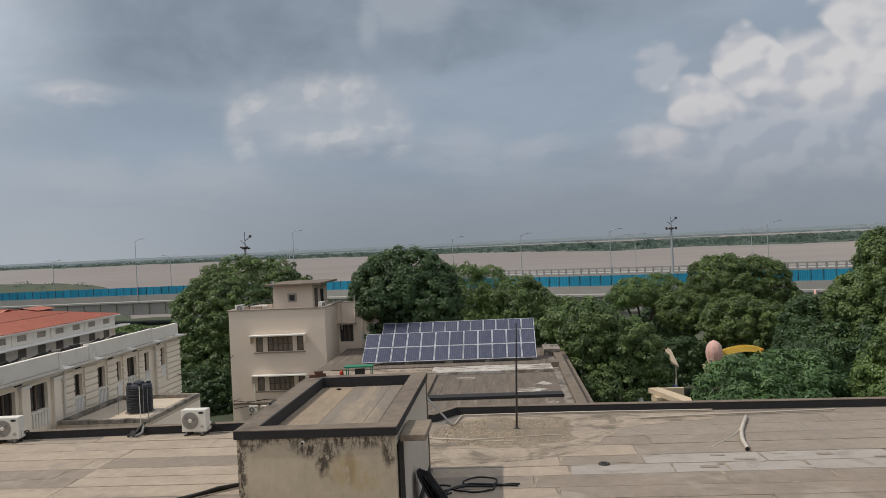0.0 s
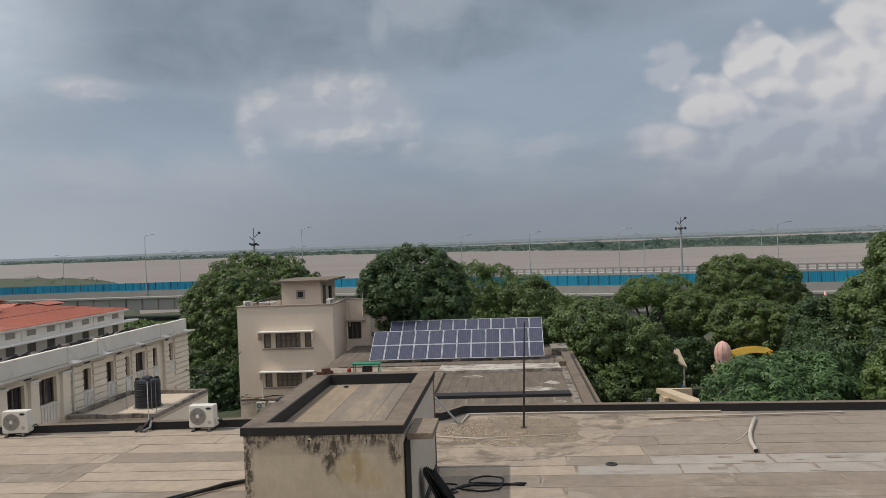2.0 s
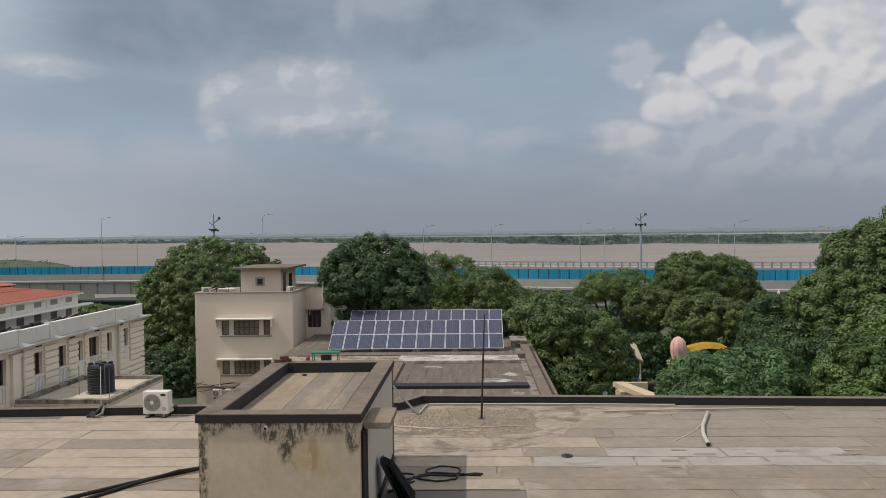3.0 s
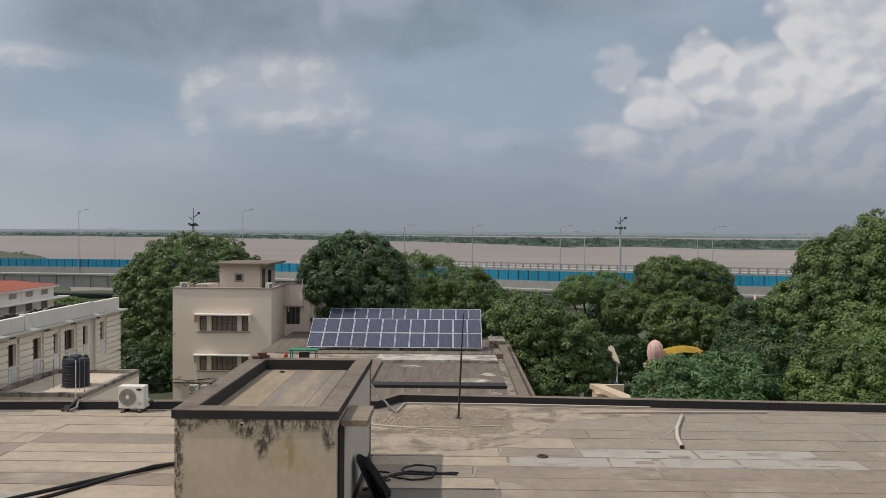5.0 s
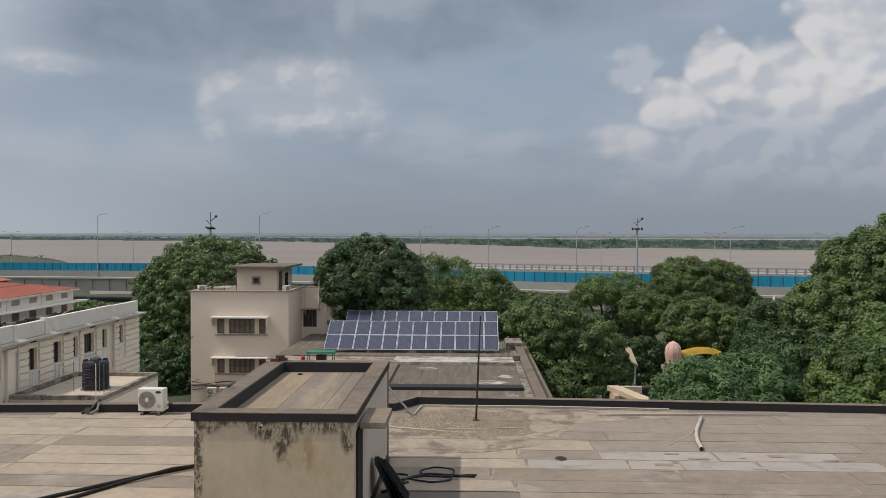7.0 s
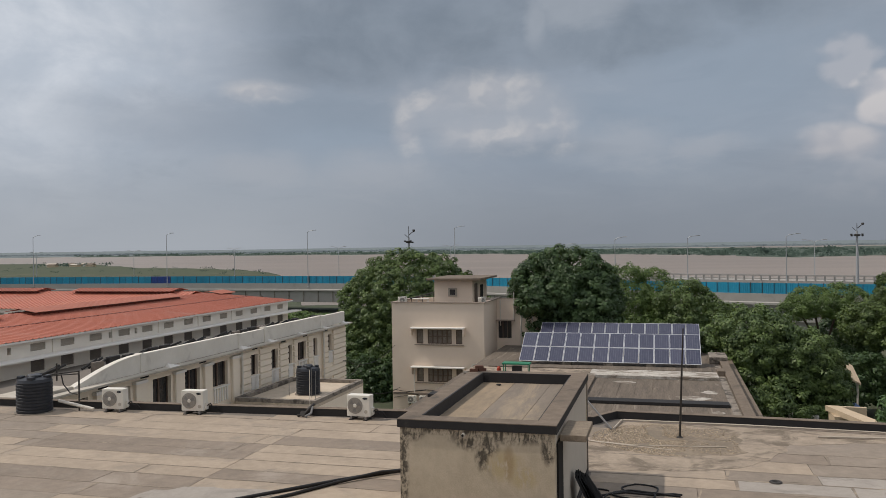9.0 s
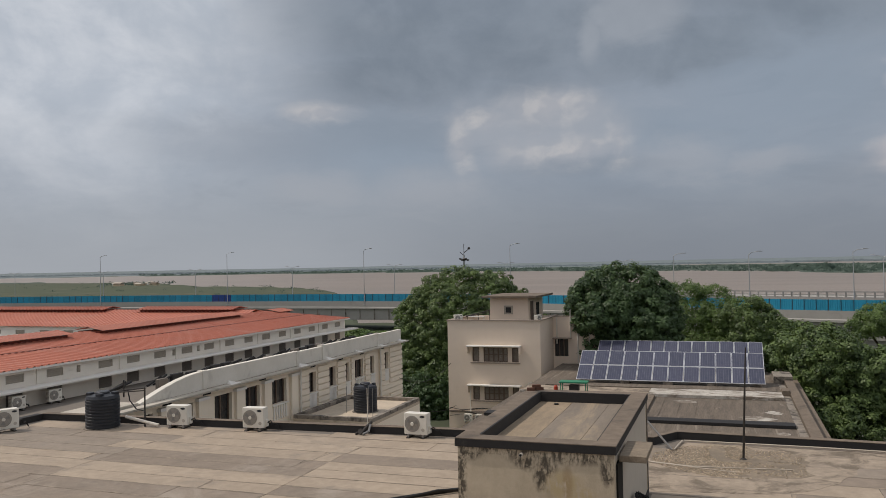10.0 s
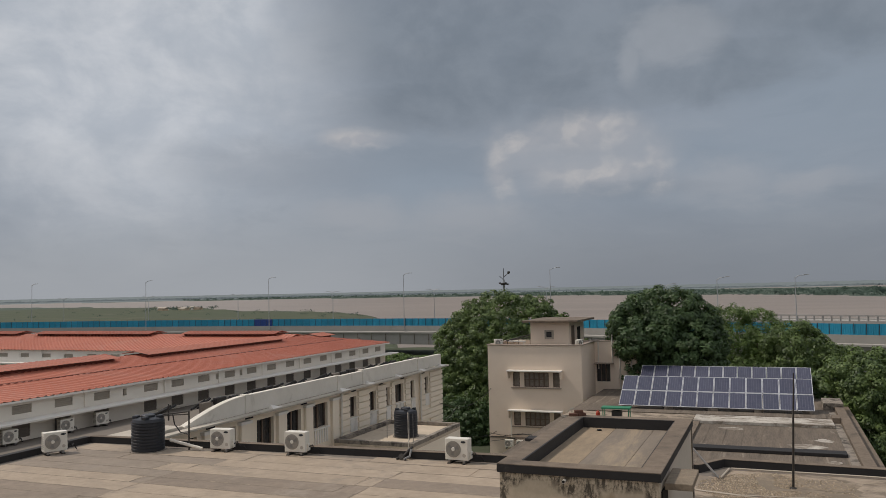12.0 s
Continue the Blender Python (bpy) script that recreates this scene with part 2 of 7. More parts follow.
M = {
    "sheet_tan": mat("sheet_tan", (0.405, 0.328, 0.250), (0.27, 0.217, 0.165), scale=0.9, fine=34, amount=1.0, rand=0.045, stain=(0.235, 0.20, 0.165), stain_at=(0.50, 0.72), stain_scale=0.55),
    "sheet_grey": mat("sheet_grey", (0.275, 0.222, 0.175), (0.18, 0.147, 0.116), scale=0.9, fine=34, amount=1.0, rand=0.045, stain=(0.335, 0.285, 0.235), stain_at=(0.50, 0.72), stain_scale=0.55),
    "sheet_mid": mat("sheet_mid", (0.295, 0.245, 0.197), (0.19, 0.157, 0.125), scale=0.9, fine=34, amount=1.0, rand=0.045, stain=(0.25, 0.212, 0.178), stain_at=(0.50, 0.72), stain_scale=0.55),
    "sheet_brown": mat("sheet_brown", (0.235, 0.195, 0.155), (0.15, 0.125, 0.10), scale=1.2, fine=20, amount=0.9, stretch=(2.5, 0.5, 1), stain=(0.33, 0.26, 0.18), stain_at=(0.46, 0.68), stain_scale=0.7),
    "sheet_pale": mat("sheet_pale", (0.375, 0.338, 0.297), (0.28, 0.249, 0.216), scale=1.5, fine=26, amount=0.9, rand=0.05, stain=(0.265, 0.235, 0.205), stain_at=(0.52, 0.66)),
    "tape": mat("tape", (0.245, 0.200, 0.155), (0.17, 0.140, 0.110), scale=2.2, fine=30, amount=1.0, stain=(0.33, 0.27, 0.205), stain_at=(0.5, 0.62), stain_scale=1.6),
    "deck": mat("deck", (0.19, 0.165, 0.14), (0.12, 0.105, 0.09), scale=0.8),
    "gravel": mat("gravel", (0.31, 0.25, 0.185), (0.15, 0.12, 0.088), scale=2.0, fine=50, bump=0.8, amount=1.0, stain=(0.20, 0.163, 0.122), stain_at=(0.45, 0.6), stain_scale=1.4),
    "screed": mat("screed", (0.40, 0.325, 0.25), (0.20, 0.163, 0.125), scale=1.1, fine=30, amount=1.0, bump=0.4, stain=(0.155, 0.125, 0.094), stain_at=(0.46, 0.60), stain_scale=0.9),
    "pale_screed": mat("pale_screed", (0.56, 0.47, 0.365), (0.40, 0.33, 0.25), scale=1.1, fine=20, amount=0.9, stain=(0.27, 0.225, 0.175), stain_at=(0.56, 0.74), stain_scale=0.9),
    "bitumen": mat("bitumen", (0.030, 0.028, 0.028), (0.016, 0.015, 0.015), rough=0.7, scale=2, stain=(0.07, 0.062, 0.055), stain_at=(0.6, 0.75)),
    "coping": mat("coping", (0.210, 0.165, 0.125), (0.105, 0.083, 0.063), scale=1.2, fine=35, amount=1.0, stain=(0.085, 0.070, 0.057), stain_at=(0.54, 0.70)),
    "plaster": mat("plaster", (0.47, 0.40, 0.29), (0.36, 0.30, 0.21), scale=0.7, fine=30, bump=0.35, amount=0.5),
    "plaster_side": mat("plaster_side", (0.50, 0.45, 0.38), (0.40, 0.36, 0.30), scale=0.9, stain=(0.33, 0.28, 0.22), stain_at=(0.6, 0.8)),
    "cream": mat("cream", (0.72, 0.605, 0.495), (0.62, 0.515, 0.415), scale=0.25, fine=3, amount=0.5, stain=(0.57, 0.465, 0.365), stain_at=(0.6, 0.85), stain_scale=0.3),
    "cream_dark": mat("cream_dark", (0.33, 0.27, 0.22), (0.24, 0.20, 0.165), scale=0.5),
    "white_wall": mat("white_wall", (0.80, 0.71, 0.585), (0.68, 0.595, 0.48), scale=0.4, fine=6, amount=0.5),
    "grey_paint": mat("grey_paint", (0.50, 0.455, 0.39), (0.39, 0.353, 0.30), scale=0.5, fine=8, amount=0.9, stain=(0.30, 0.27, 0.225), stain_at=(0.52, 0.75), stain_scale=0.8),
    "parapet_paint": mat("parapet_paint", (0.70, 0.66, 0.59), (0.60, 0.56, 0.49), scale=0.5, fine=8, amount=0.9, stain=(0.42, 0.38, 0.33), stain_at=(0.54, 0.78), stain_scale=0.6),
    "white_paint": mat("white_paint", (0.74, 0.71, 0.66), (0.62, 0.59, 0.54), scale=0.5, fine=8, amount=0.5),
    "shed_wall": mat("shed_wall", (0.76, 0.71, 0.63), (0.66, 0.61, 0.53), scale=0.3, fine=6, amount=0.5),
    "red_sheet": mat("red_sheet", (0.53, 0.190, 0.125), (0.38, 0.125, 0.082), rough=0.55, scale=0.4, fine=5, bump=0.05, amount=0.6, stain=(0.50, 0.215, 0.155), stain_at=(0.50, 0.72), stain_scale=0.35),
    # red_sheet darkened: the shade of finer ribs is put into this colour
    "red_vent": mat("red_vent", (0.40, 0.138, 0.090), (0.28, 0.092, 0.062), rough=0.6, scale=0.5, fine=5, bump=0.05, amount=0.8),
    "red_dark": mat("red_dark", (0.19, 0.055, 0.035), (0.12, 0.04, 0.03), rough=0.6, scale=0.6),
    "glass": mat("glass", (0.03, 0.03, 0.032), (0.015, 0.015, 0.016), rough=0.15, scale=1, bump=0, spec=0.5),
    "pane": mat("pane", (0.27, 0.23, 0.19), (0.13, 0.11, 0.092), rough=0.25, scale=1.2, fine=4, bump=0, amount=1.0, spec=0.5),
    # near-black, mostly the unlit inside of openings put into the colour
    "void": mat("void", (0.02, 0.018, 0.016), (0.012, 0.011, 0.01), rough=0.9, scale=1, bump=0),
    "timber": mat("timber", (0.145, 0.105, 0.08), (0.09, 0.065, 0.05), rough=0.7, scale=3, stretch=(1, 1, 0.3)),
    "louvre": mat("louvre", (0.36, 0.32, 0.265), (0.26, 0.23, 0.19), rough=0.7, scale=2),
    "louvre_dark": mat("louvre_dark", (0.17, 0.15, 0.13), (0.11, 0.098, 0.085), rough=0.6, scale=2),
    "ac_white": mat("ac_white", (0.70, 0.67, 0.60), (0.58, 0.55, 0.48), rough=0.5, scale=2, fine=20, bump=0.03, amount=0.5),
    "ac_grille": mat("ac_grille", (0.36, 0.335, 0.295), (0.25, 0.232, 0.205), rough=0.6, scale=4),
    "tank_black": mat("tank_black", (0.026, 0.029, 0.036), (0.014, 0.015, 0.018), rough=0.45, scale=2, bump=0.05, spec=0.4),
    "steel": mat("steel", (0.30, 0.29, 0.28), (0.18, 0.17, 0.16), rough=0.45, metal=0.7, scale=4),
    "dark_steel": mat("dark_steel", (0.06, 0.055, 0.05), (0.035, 0.03, 0.028), rough=0.6, metal=0.3, scale=4),
    "lamp_steel": mat("lamp_steel", (0.40, 0.41, 0.42), (0.32, 0.325, 0.33), rough=0.6, metal=0.2, scale=2),
    "pv_frame": mat("pv_frame", (0.62, 0.63, 0.65), (0.5, 0.5, 0.52), rough=0.4, metal=0.4, scale=2),
    "roof_felt": mat("roof_felt", (0.185, 0.150, 0.117), (0.065, 0.053, 0.042), scale=1.2, fine=8, stretch=(3, 0.25, 1), amount=1.0, stain=(0.27, 0.225, 0.18), stain_at=(0.57, 0.70)),
    "whitewash": mat("whitewash", (0.58, 0.545, 0.49), (0.24, 0.21, 0.175), scale=1.6, fine=9, amount=1.0, stretch=(0.6, 1.0, 1), stain=(0.19, 0.158, 0.125), stain_at=(0.46, 0.60), stain_scale=1.2),
    "concrete": mat("concrete", (0.36, 0.345, 0.32), (0.27, 0.255, 0.235), scale=0.15, fine=1.5, stain=(0.27, 0.25, 0.225), stain_at=(0.58, 0.8), stain_scale=0.25),
    "concrete_dirty": mat("concrete_dirty", (0.31, 0.27, 0.225), (0.14, 0.12, 0.10), scale=1.4, fine=12, amount=0.9, stain=(0.075, 0.065, 0.055), stain_at=(0.47, 0.62), stain_scale=1.3),
    "blue_sheet": mat("blue_sheet", (0.022, 0.265, 0.415), (0.016, 0.205, 0.335), rough=0.45, scale=0.3, fine=3, bump=0.03, rand=0.13),
    "blue_deep": mat("blue_deep", (0.03, 0.07, 0.26), (0.02, 0.05, 0.2), rough=0.45, scale=0.3, bump=0.03),
    "asphalt": mat("asphalt", (0.055, 0.053, 0.05), (0.04, 0.038, 0.036), scale=0.5),
    "earth": mat("earth", (0.070, 0.090, 0.048), (0.052, 0.054, 0.035), rough=0.95, scale=0.06, fine=0.9, amount=1.0, stain=(0.100, 0.098, 0.062), stain_at=(0.52, 0.68), stain_scale=0.022),
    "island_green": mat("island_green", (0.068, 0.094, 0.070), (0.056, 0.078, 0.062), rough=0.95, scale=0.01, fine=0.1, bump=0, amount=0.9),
    # distance haze is put into this bluish grey land colour
    "far_land_haze": mat("far_land_haze", (0.165, 0.195, 0.200), (0.125, 0.155, 0.160), rough=0.95, scale=0.004, fine=0.03, bump=0, amount=0.9),
    "bark": mat("bark", (0.085, 0.062, 0.045), (0.05, 0.036, 0.027), rough=0.95, scale=2, bump=0.6, stretch=(1, 1, 0.3)),
    "pink": mat("pink", (0.72, 0.42, 0.36), (0.60, 0.33, 0.28), rough=0.6, scale=1, fine=6),
    "yellow": mat("yellow", (0.68, 0.46, 0.07), (0.55, 0.36, 0.06), rough=0.45, scale=1, fine=6),
    "orange": mat("orange", (0.70, 0.26, 0.04), (0.5, 0.2, 0.04), rough=0.6, scale=1, fine=6),
    "pool_blue": mat("pool_blue", (0.06, 0.13, 0.30), (0.04, 0.10, 0.24), rough=0.4, scale=1, fine=6),
    "green_paint": mat("green_paint", (0.035, 0.22, 0.12), (0.025, 0.15, 0.085), rough=0.5, scale=3),
    "red_paint": mat("red_paint", (0.45, 0.06, 0.03), (0.3, 0.045, 0.025), rough=0.5, scale=3),
    "brick": mat("brick", (0.13, 0.065, 0.045), (0.12, 0.055, 0.04), scale=5),
    "rubber": mat("rubber", (0.018, 0.017, 0.017), (0.010, 0.010, 0.010), rough=0.55, scale=5, bump=0.1),
    "conduit_dull": mat("conduit_dull", (0.46, 0.40, 0.33), (0.30, 0.26, 0.21), rough=0.6, scale=4),
    "dust_sheet": mat("dust_sheet", (0.34, 0.262, 0.178), (0.19, 0.15, 0.108), scale=0.8, fine=26, amount=1.0, stretch=(2.0, 0.6, 1)),
    "pvc_white": mat("pvc_white", (0.66, 0.62, 0.55), (0.5, 0.46, 0.40), rough=0.5, scale=4),
    "stone_sand": mat("stone_sand", (0.55, 0.44, 0.31), (0.42, 0.33, 0.22), scale=1, fine=8),
    "leaf_dark": leaf_mat("leaf_dark", (0.090, 0.150, 0.056), (0.022, 0.046, 0.019)),
    "leaf_mid": leaf_mat("leaf_mid", (0.178, 0.252, 0.080), (0.031, 0.058, 0.021)),
    "leaf_light": leaf_mat("leaf_light", (0.170, 0.252, 0.070), (0.038, 0.072, 0.020)),
    "leaf_fine": leaf_mat("leaf_fine", (0.135, 0.235, 0.085), (0.036, 0.078, 0.028)),
    "leaf_olive": leaf_mat("leaf_olive", (0.142, 0.200, 0.055), (0.034, 0.058, 0.018)),
    # far foliage: haze is mixed into these bluish greens, most in the second
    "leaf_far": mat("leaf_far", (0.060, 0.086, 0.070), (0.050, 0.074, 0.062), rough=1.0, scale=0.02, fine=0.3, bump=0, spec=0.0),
    "leaf_haze": mat("leaf_haze", (0.165, 0.195, 0.208), (0.150, 0.180, 0.192), rough=1.0, scale=0.01, fine=0.2, bump=0, spec=0.0),
}



def front_plaster():
    """Yellowed plaster: blisters, dark mould that runs down from the rim and the spout, a peeled patch."""
    m = mat("plaster_front", (0.570, 0.482, 0.362), (0.385, 0.318, 0.228), scale=1.6, fine=55, bump=0.28, amount=0.85, stretch=(1, 1, 0.7))
    nt = m.node_tree
    bs = nt.nodes["Principled BSDF"]
    old = bs.inputs["Base Color"].links[0].from_socket
    geo = nt.nodes.new("ShaderNodeNewGeometry")
    sep = nt.nodes.new("ShaderNodeSeparateXYZ")
    nt.links.new(geo.outputs["Position"], sep.inputs[0])
    px, py, pz = sep.outputs
    run = nt.nodes.new("ShaderNodeMapping")
    nt.links.new(geo.outputs["Position"], run.inputs[0])
    run.inputs["Scale"].default_value = (1, 1, 0.4)
    streak = noise_tex(nt, run.outputs[0], 13.0, 9, 0.7)
    speck = noise_tex(nt, geo.outputs["Position"], 26.0, 6, 0.7)

    def around(cx, cz, rx, rz):
        dx = mth(nt, "DIVIDE", mth(nt, "SUBTRACT", px, cx), rx)
        dz = mth(nt, "DIVIDE", mth(nt, "SUBTRACT", pz, cz), rz)
        r = mth(nt, "ADD", mth(nt, "MULTIPLY", dx, dx), mth(nt, "MULTIPLY", dz, dz))
        return sstep(nt, r, 1.3, 0.0)

    patches = [around(-4.12, 1.7, 0.13, 0.5), around(-4.0, 1.9, 0.3, 0.16), around(-3.02, 1.83, 0.28, 0.2), around(-2.75, 1.75, 0.2, 0.2), around(-3.4, 1.95, 0.6, 0.09),
               around(-2.4, 1.92, 0.8, 0.16), around(-1.82, 1.72, 0.12, 0.25), around(-2.84, 1.55, 0.12, 0.22), around(-4.1, 1.2, 0.1, 0.6), around(-2.95, 1.9, 0.5, 0.2)]
    mask = patches[0]
    for q in patches[1:]:
        mask = mth(nt, "MAXIMUM", mask, q)
    mask = mth(nt, "MULTIPLY", mask, mth(nt, "ADD", sstep(nt, streak, 0.42, 0.58), mth(nt, "MULTIPLY", sstep(nt, speck, 0.48, 0.6), 0.5)), clamp=True)
    col = mixc(nt, mth(nt, "MULTIPLY", mth(nt, "MAXIMUM", around(-2.5, 1.45, 0.35, 0.28), around(-2.2, 1.28, 0.25, 0.2)), sstep(nt, streak, 0.35, 0.55)), old, (0.47, 0.375, 0.225))
    rust = mth(nt, "MULTIPLY", around(-2.42, 1.5, 0.09, 0.35), sstep(nt, streak, 0.35, 0.5))
    col = mixc(nt, mth(nt, "MULTIPLY", rust, 0.4), col, (0.26, 0.16, 0.07))
    col = mixc(nt, mth(nt, "MULTIPLY", mask, 0.9), col, (0.055, 0.047, 0.036))
    nt.links.new(col, bs.inputs["Base Color"])
    M["plaster_front"] = m


front_plaster()

# ---- builders ----
ORG = {}


def thing(name, at, label, category, group="", kind=""):
    ob = new(name)
    ob.location = at
    ob.empty_display_size = 0.2
    ORG[ob] = Vector(at)
    return tagged(ob, label, category, group, kind)


def part(name, bm, material, parent=None, label="", smooth=False):
    """Links a bmesh, given in the place's coordinates, as one mesh under its parent."""
    me = bpy.data.meshes.new(name)
    bm.normal_update()
    if parent is not None:
        bmesh.ops.translate(bm, verts=bm.verts, vec=-ORG[parent])
    bm.to_mesh(me)
    bm.free()
    me.materials.append(M[material])
    if smooth:
        for p in me.polygons:
            p.use_smooth = True
    ob = new(name, me)
    if parent is not None:
        ob.parent = parent
        ORG[ob] = ORG[parent]
    else:
        ORG[ob] = Vector((0, 0, 0))
    if label:
        tagged(ob, label)
    return ob


def box(bm, x0, x1, y0, y1, z0, z1, bev=0.0):
    r = bmesh.ops.create_cube(bm, size=1.0)
    vs = r["verts"]
    for v in vs:
        v.co = Vector((x0 + (v.co.x + 0.5) * (x1 - x0), y0 + (v.co.y + 0.5) * (y1 - y0), z0 + (v.co.z + 0.5) * (z1 - z0)))
    if bev:
        es = list({e for v in vs for e in v.link_edges})
        bmesh.ops.bevel(bm, geom=es, offset=bev, segments=2, affect="EDGES", profile=0.6)
    return bm


def bx(x0, x1, y0, y1, z0, z1, bev=0.0):
    return box(bmesh.new(), x0, x1, y0, y1, z0, z1, bev)


def rod(bm, a, b, r, seg=8, r2=None):
    a, b = Vector(a), Vector(b)
    d = b - a
    m = Matrix.Translation((a + b) / 2) @ d.to_track_quat("Z", "Y").to_matrix().to_4x4()
    bmesh.ops.create_cone(bm, cap_ends=True, segments=seg, radius1=r, radius2=r if r2 is None else r2, depth=d.length, matrix=m)
    return bm


def tube(bm, pts, r, seg=6):
    """A round tube through the points."""
    pts = [Vector(p) for p in pts]
    rings = []
    for i, p in enumerate(pts):
        d = (pts[min(i + 1, len(pts) - 1)] - pts[max(i - 1, 0)]).normalized()
        u = d.orthogonal().normalized() if not rings else (prev_u - d * prev_u.dot(d)).normalized()
        prev_u = u
        w = d.cross(u)
        rings.append([bm.verts.new(p + r * (math.cos(k * 2 * math.pi / seg) * u + math.sin(k * 2 * math.pi / seg) * w)) for k in range(seg)])
    for a, b in zip(rings, rings[1:]):
        for k in range(seg):
            bm.faces.new((a[k], a[(k + 1) % seg], b[(k + 1) % seg], b[k]))
    bm.faces.new(rings[0][::-1])
    bm.faces.new(rings[-1])
    return bm


def lathe(bm, prof, cx=0, cy=0, seg=32):
    """Turns (radius, height) pairs round a vertical axis."""
    rings = [[bm.verts.new((cx + r * math.cos(k * 2 * math.pi / seg), cy + r * math.sin(k * 2 * math.pi / seg), z)) for k in range(seg)] for r, z in prof]
    for a, b in zip(rings, rings[1:]):
        for k in range(seg):
            bm.faces.new((a[k], a[(k + 1) % seg], b[(k + 1) % seg], b[k]))
    bm.faces.new(rings[0][::-1])
    bm.faces.new(rings[-1])
    return bm


def prism(bm, poly, z0, z1):
    lo = [bm.verts.new((x, y, z0)) for x, y in poly]
    hi = [bm.verts.new((x, y, z1)) for x, y in poly]
    n = len(poly)
    bm.faces.new(lo[::-1])
    bm.faces.new(hi)
    for i in range(n):
        bm.faces.new((lo[i], lo[(i + 1) % n], hi[(i + 1) % n], hi[i]))
    bmesh.ops.recalc_face_normals(bm, faces=bm.faces)
    return bm


def sweep(bm, path, prof, closed=False):
    """Sweeps a profile of (across, up) along a level path of (x, y); across is to the right of travel."""
    pts = [Vector((*p, 0)) for p in path]
    rings = []
    for i, p in enumerate(pts):
        d = (pts[min(i + 1, len(pts) - 1)] - pts[max(i - 1, 0)]).normalized()
        n = Vector((d.y, -d.x, 0))
        rings.append([bm.verts.new(p + n * a + Vector((0, 0, z))) for a, z in prof])
    k = len(prof)
    for a, b in zip(rings, rings[1:]):
        for j in range(k):
            bm.faces.new((a[j], a[(j + 1) % k], b[(j + 1) % k], b[j]))
    bm.faces.new(rings[0])
    bm.faces.new(rings[-1][::-1])
    bmesh.ops.recalc_face_normals(bm, faces=bm.faces)
    return bm


def wall_holes(bm, x0, x1, z0, z1, holes, place, thick):
    """A wall in its own (u, z) plane with rectangular holes through it; place(u, w, z) puts it into the world, w into the wall."""
    us = sorted({x0, x1, *[h[0] for h in holes], *[h[1] for h in holes]})
    zs = sorted({z0, z1, *[h[2] for h in holes], *[h[3] for h in holes]})
    for ua, ub in zip(us, us[1:]):
        for za, zb in zip(zs, zs[1:]):
            cu, cz = (ua + ub) / 2, (za + zb) / 2
            if any(h[0] < cu < h[1] and h[2] < cz < h[3] for h in holes):
                continue
            for w in (0, thick):
                bm.faces.new([bm.verts.new(place(u, w, z)) for u, z in ((ua, za), (ub, za), (ub, zb), (ua, zb))])
    for a, b, c, d in [*holes, (x0, x1, z0, z1)]:
        for (u0, w0), (u1, w1) in (((a, c), (b, c)), ((b, c), (b, d)), ((b, d), (a, d)), ((a, d), (a, c))):
            bm.faces.new([bm.verts.new(place(*q)) for q in ((u0, 0, w0), (u1, 0, w1), (u1, thick, w1), (u0, thick, w0))])
    bmesh.ops.remove_doubles(bm, verts=bm.verts, dist=0.0005)
    bmesh.ops.recalc_face_normals(bm, faces=bm.faces)
    return bm


GROUND = -11.0

# ---- ground, river, far banks ----


def ground_height(x, y):
    r = math.hypot(x, y)
    n = noise.noise(Vector((x * 0.004, y * 0.004, 1.3)))
    shore = 205 + 25 * n - 0.10 * x if x > -120 else 215 + 25 * n
    h = GROUND
    if y > shore:
        h = GROUND - min(8.0, (y - shore) * 0.12)
    # green flat on the near side of the bend
    ang = math.degrees(math.atan2(x, y))
    if y > 60 and ang < -24:
        far = 560 + max(0.0, -27 - ang) * 44 + max(0.0, -36 - ang) * 22 - max(0.0, ang + 27) * 160
        far += 60 * n + (30 + max(0.0, -34 - ang) * 7) * noise.noise(Vector((ang * 0.9, 0.4, 7)))
        if r < far + 300 and ang > -75:
            h = max(h, -12.9 + 0.8 * n + 0.5 * noise.noise(Vector((x * 0.02, y * 0.02, 8.0))) - max(0, (r - far + 60) * 0.014))
    # long islands and the other bank
    if y > 0:
        near = 1000 + max(0, 8 - ang) * 32 + 120 * noise.noise(Vector((ang * 0.12, 0.2, 4)))
        if near < r < near + 1750 and ang > -75:
            h = max(h, -13.0 + 1.0 * n)
        bank = 3300 + 500 * noise.noise(Vector((ang * 0.05, 3.1, 0)))
        if r > bank:
            h = max(h, -12.5 + min(1.0, (r - bank) / 1400) ** 2 * (13.0 + 4.5 * min(1.0, max(0.0, (ang + 25) / 30))))
    return h


bm = bmesh.new()
radii = [0, 30, 60, 90, 120, 140, 160, 180, 195, 205, 215, 225, 240, 260, 300, 360, 430] + list(range(465, 1100, 25)) + [1100, 1200, 1300, 1450, 1600, 1800, 2000, 2200, 2500, 2800, 3100, 3300, 3500, 3900, 4400, 4900]
SEG = 1200
rings = []
for r in radii[1:]:
    ring = []
    for k in range(SEG):
        a = 2 * math.pi * k / SEG
        x, y = r * math.sin(a), r * math.cos(a)
        ring.append(bm.verts.new((x, y, ground_height(x, y))))
    rings.append(ring)
c = bm.verts.new((0, 0, GROUND))
for k in range(SEG):
    bm.faces.new((c, rings[0][(k + 1) % SEG], rings[0][k]))
for a, b in zip(rings, rings[1:]):
    for k in range(SEG):
        bm.faces.new((a[k], a[(k + 1) % SEG], b[(k + 1) % SEG], b[k]))
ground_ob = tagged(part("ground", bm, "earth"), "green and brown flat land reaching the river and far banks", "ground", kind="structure")

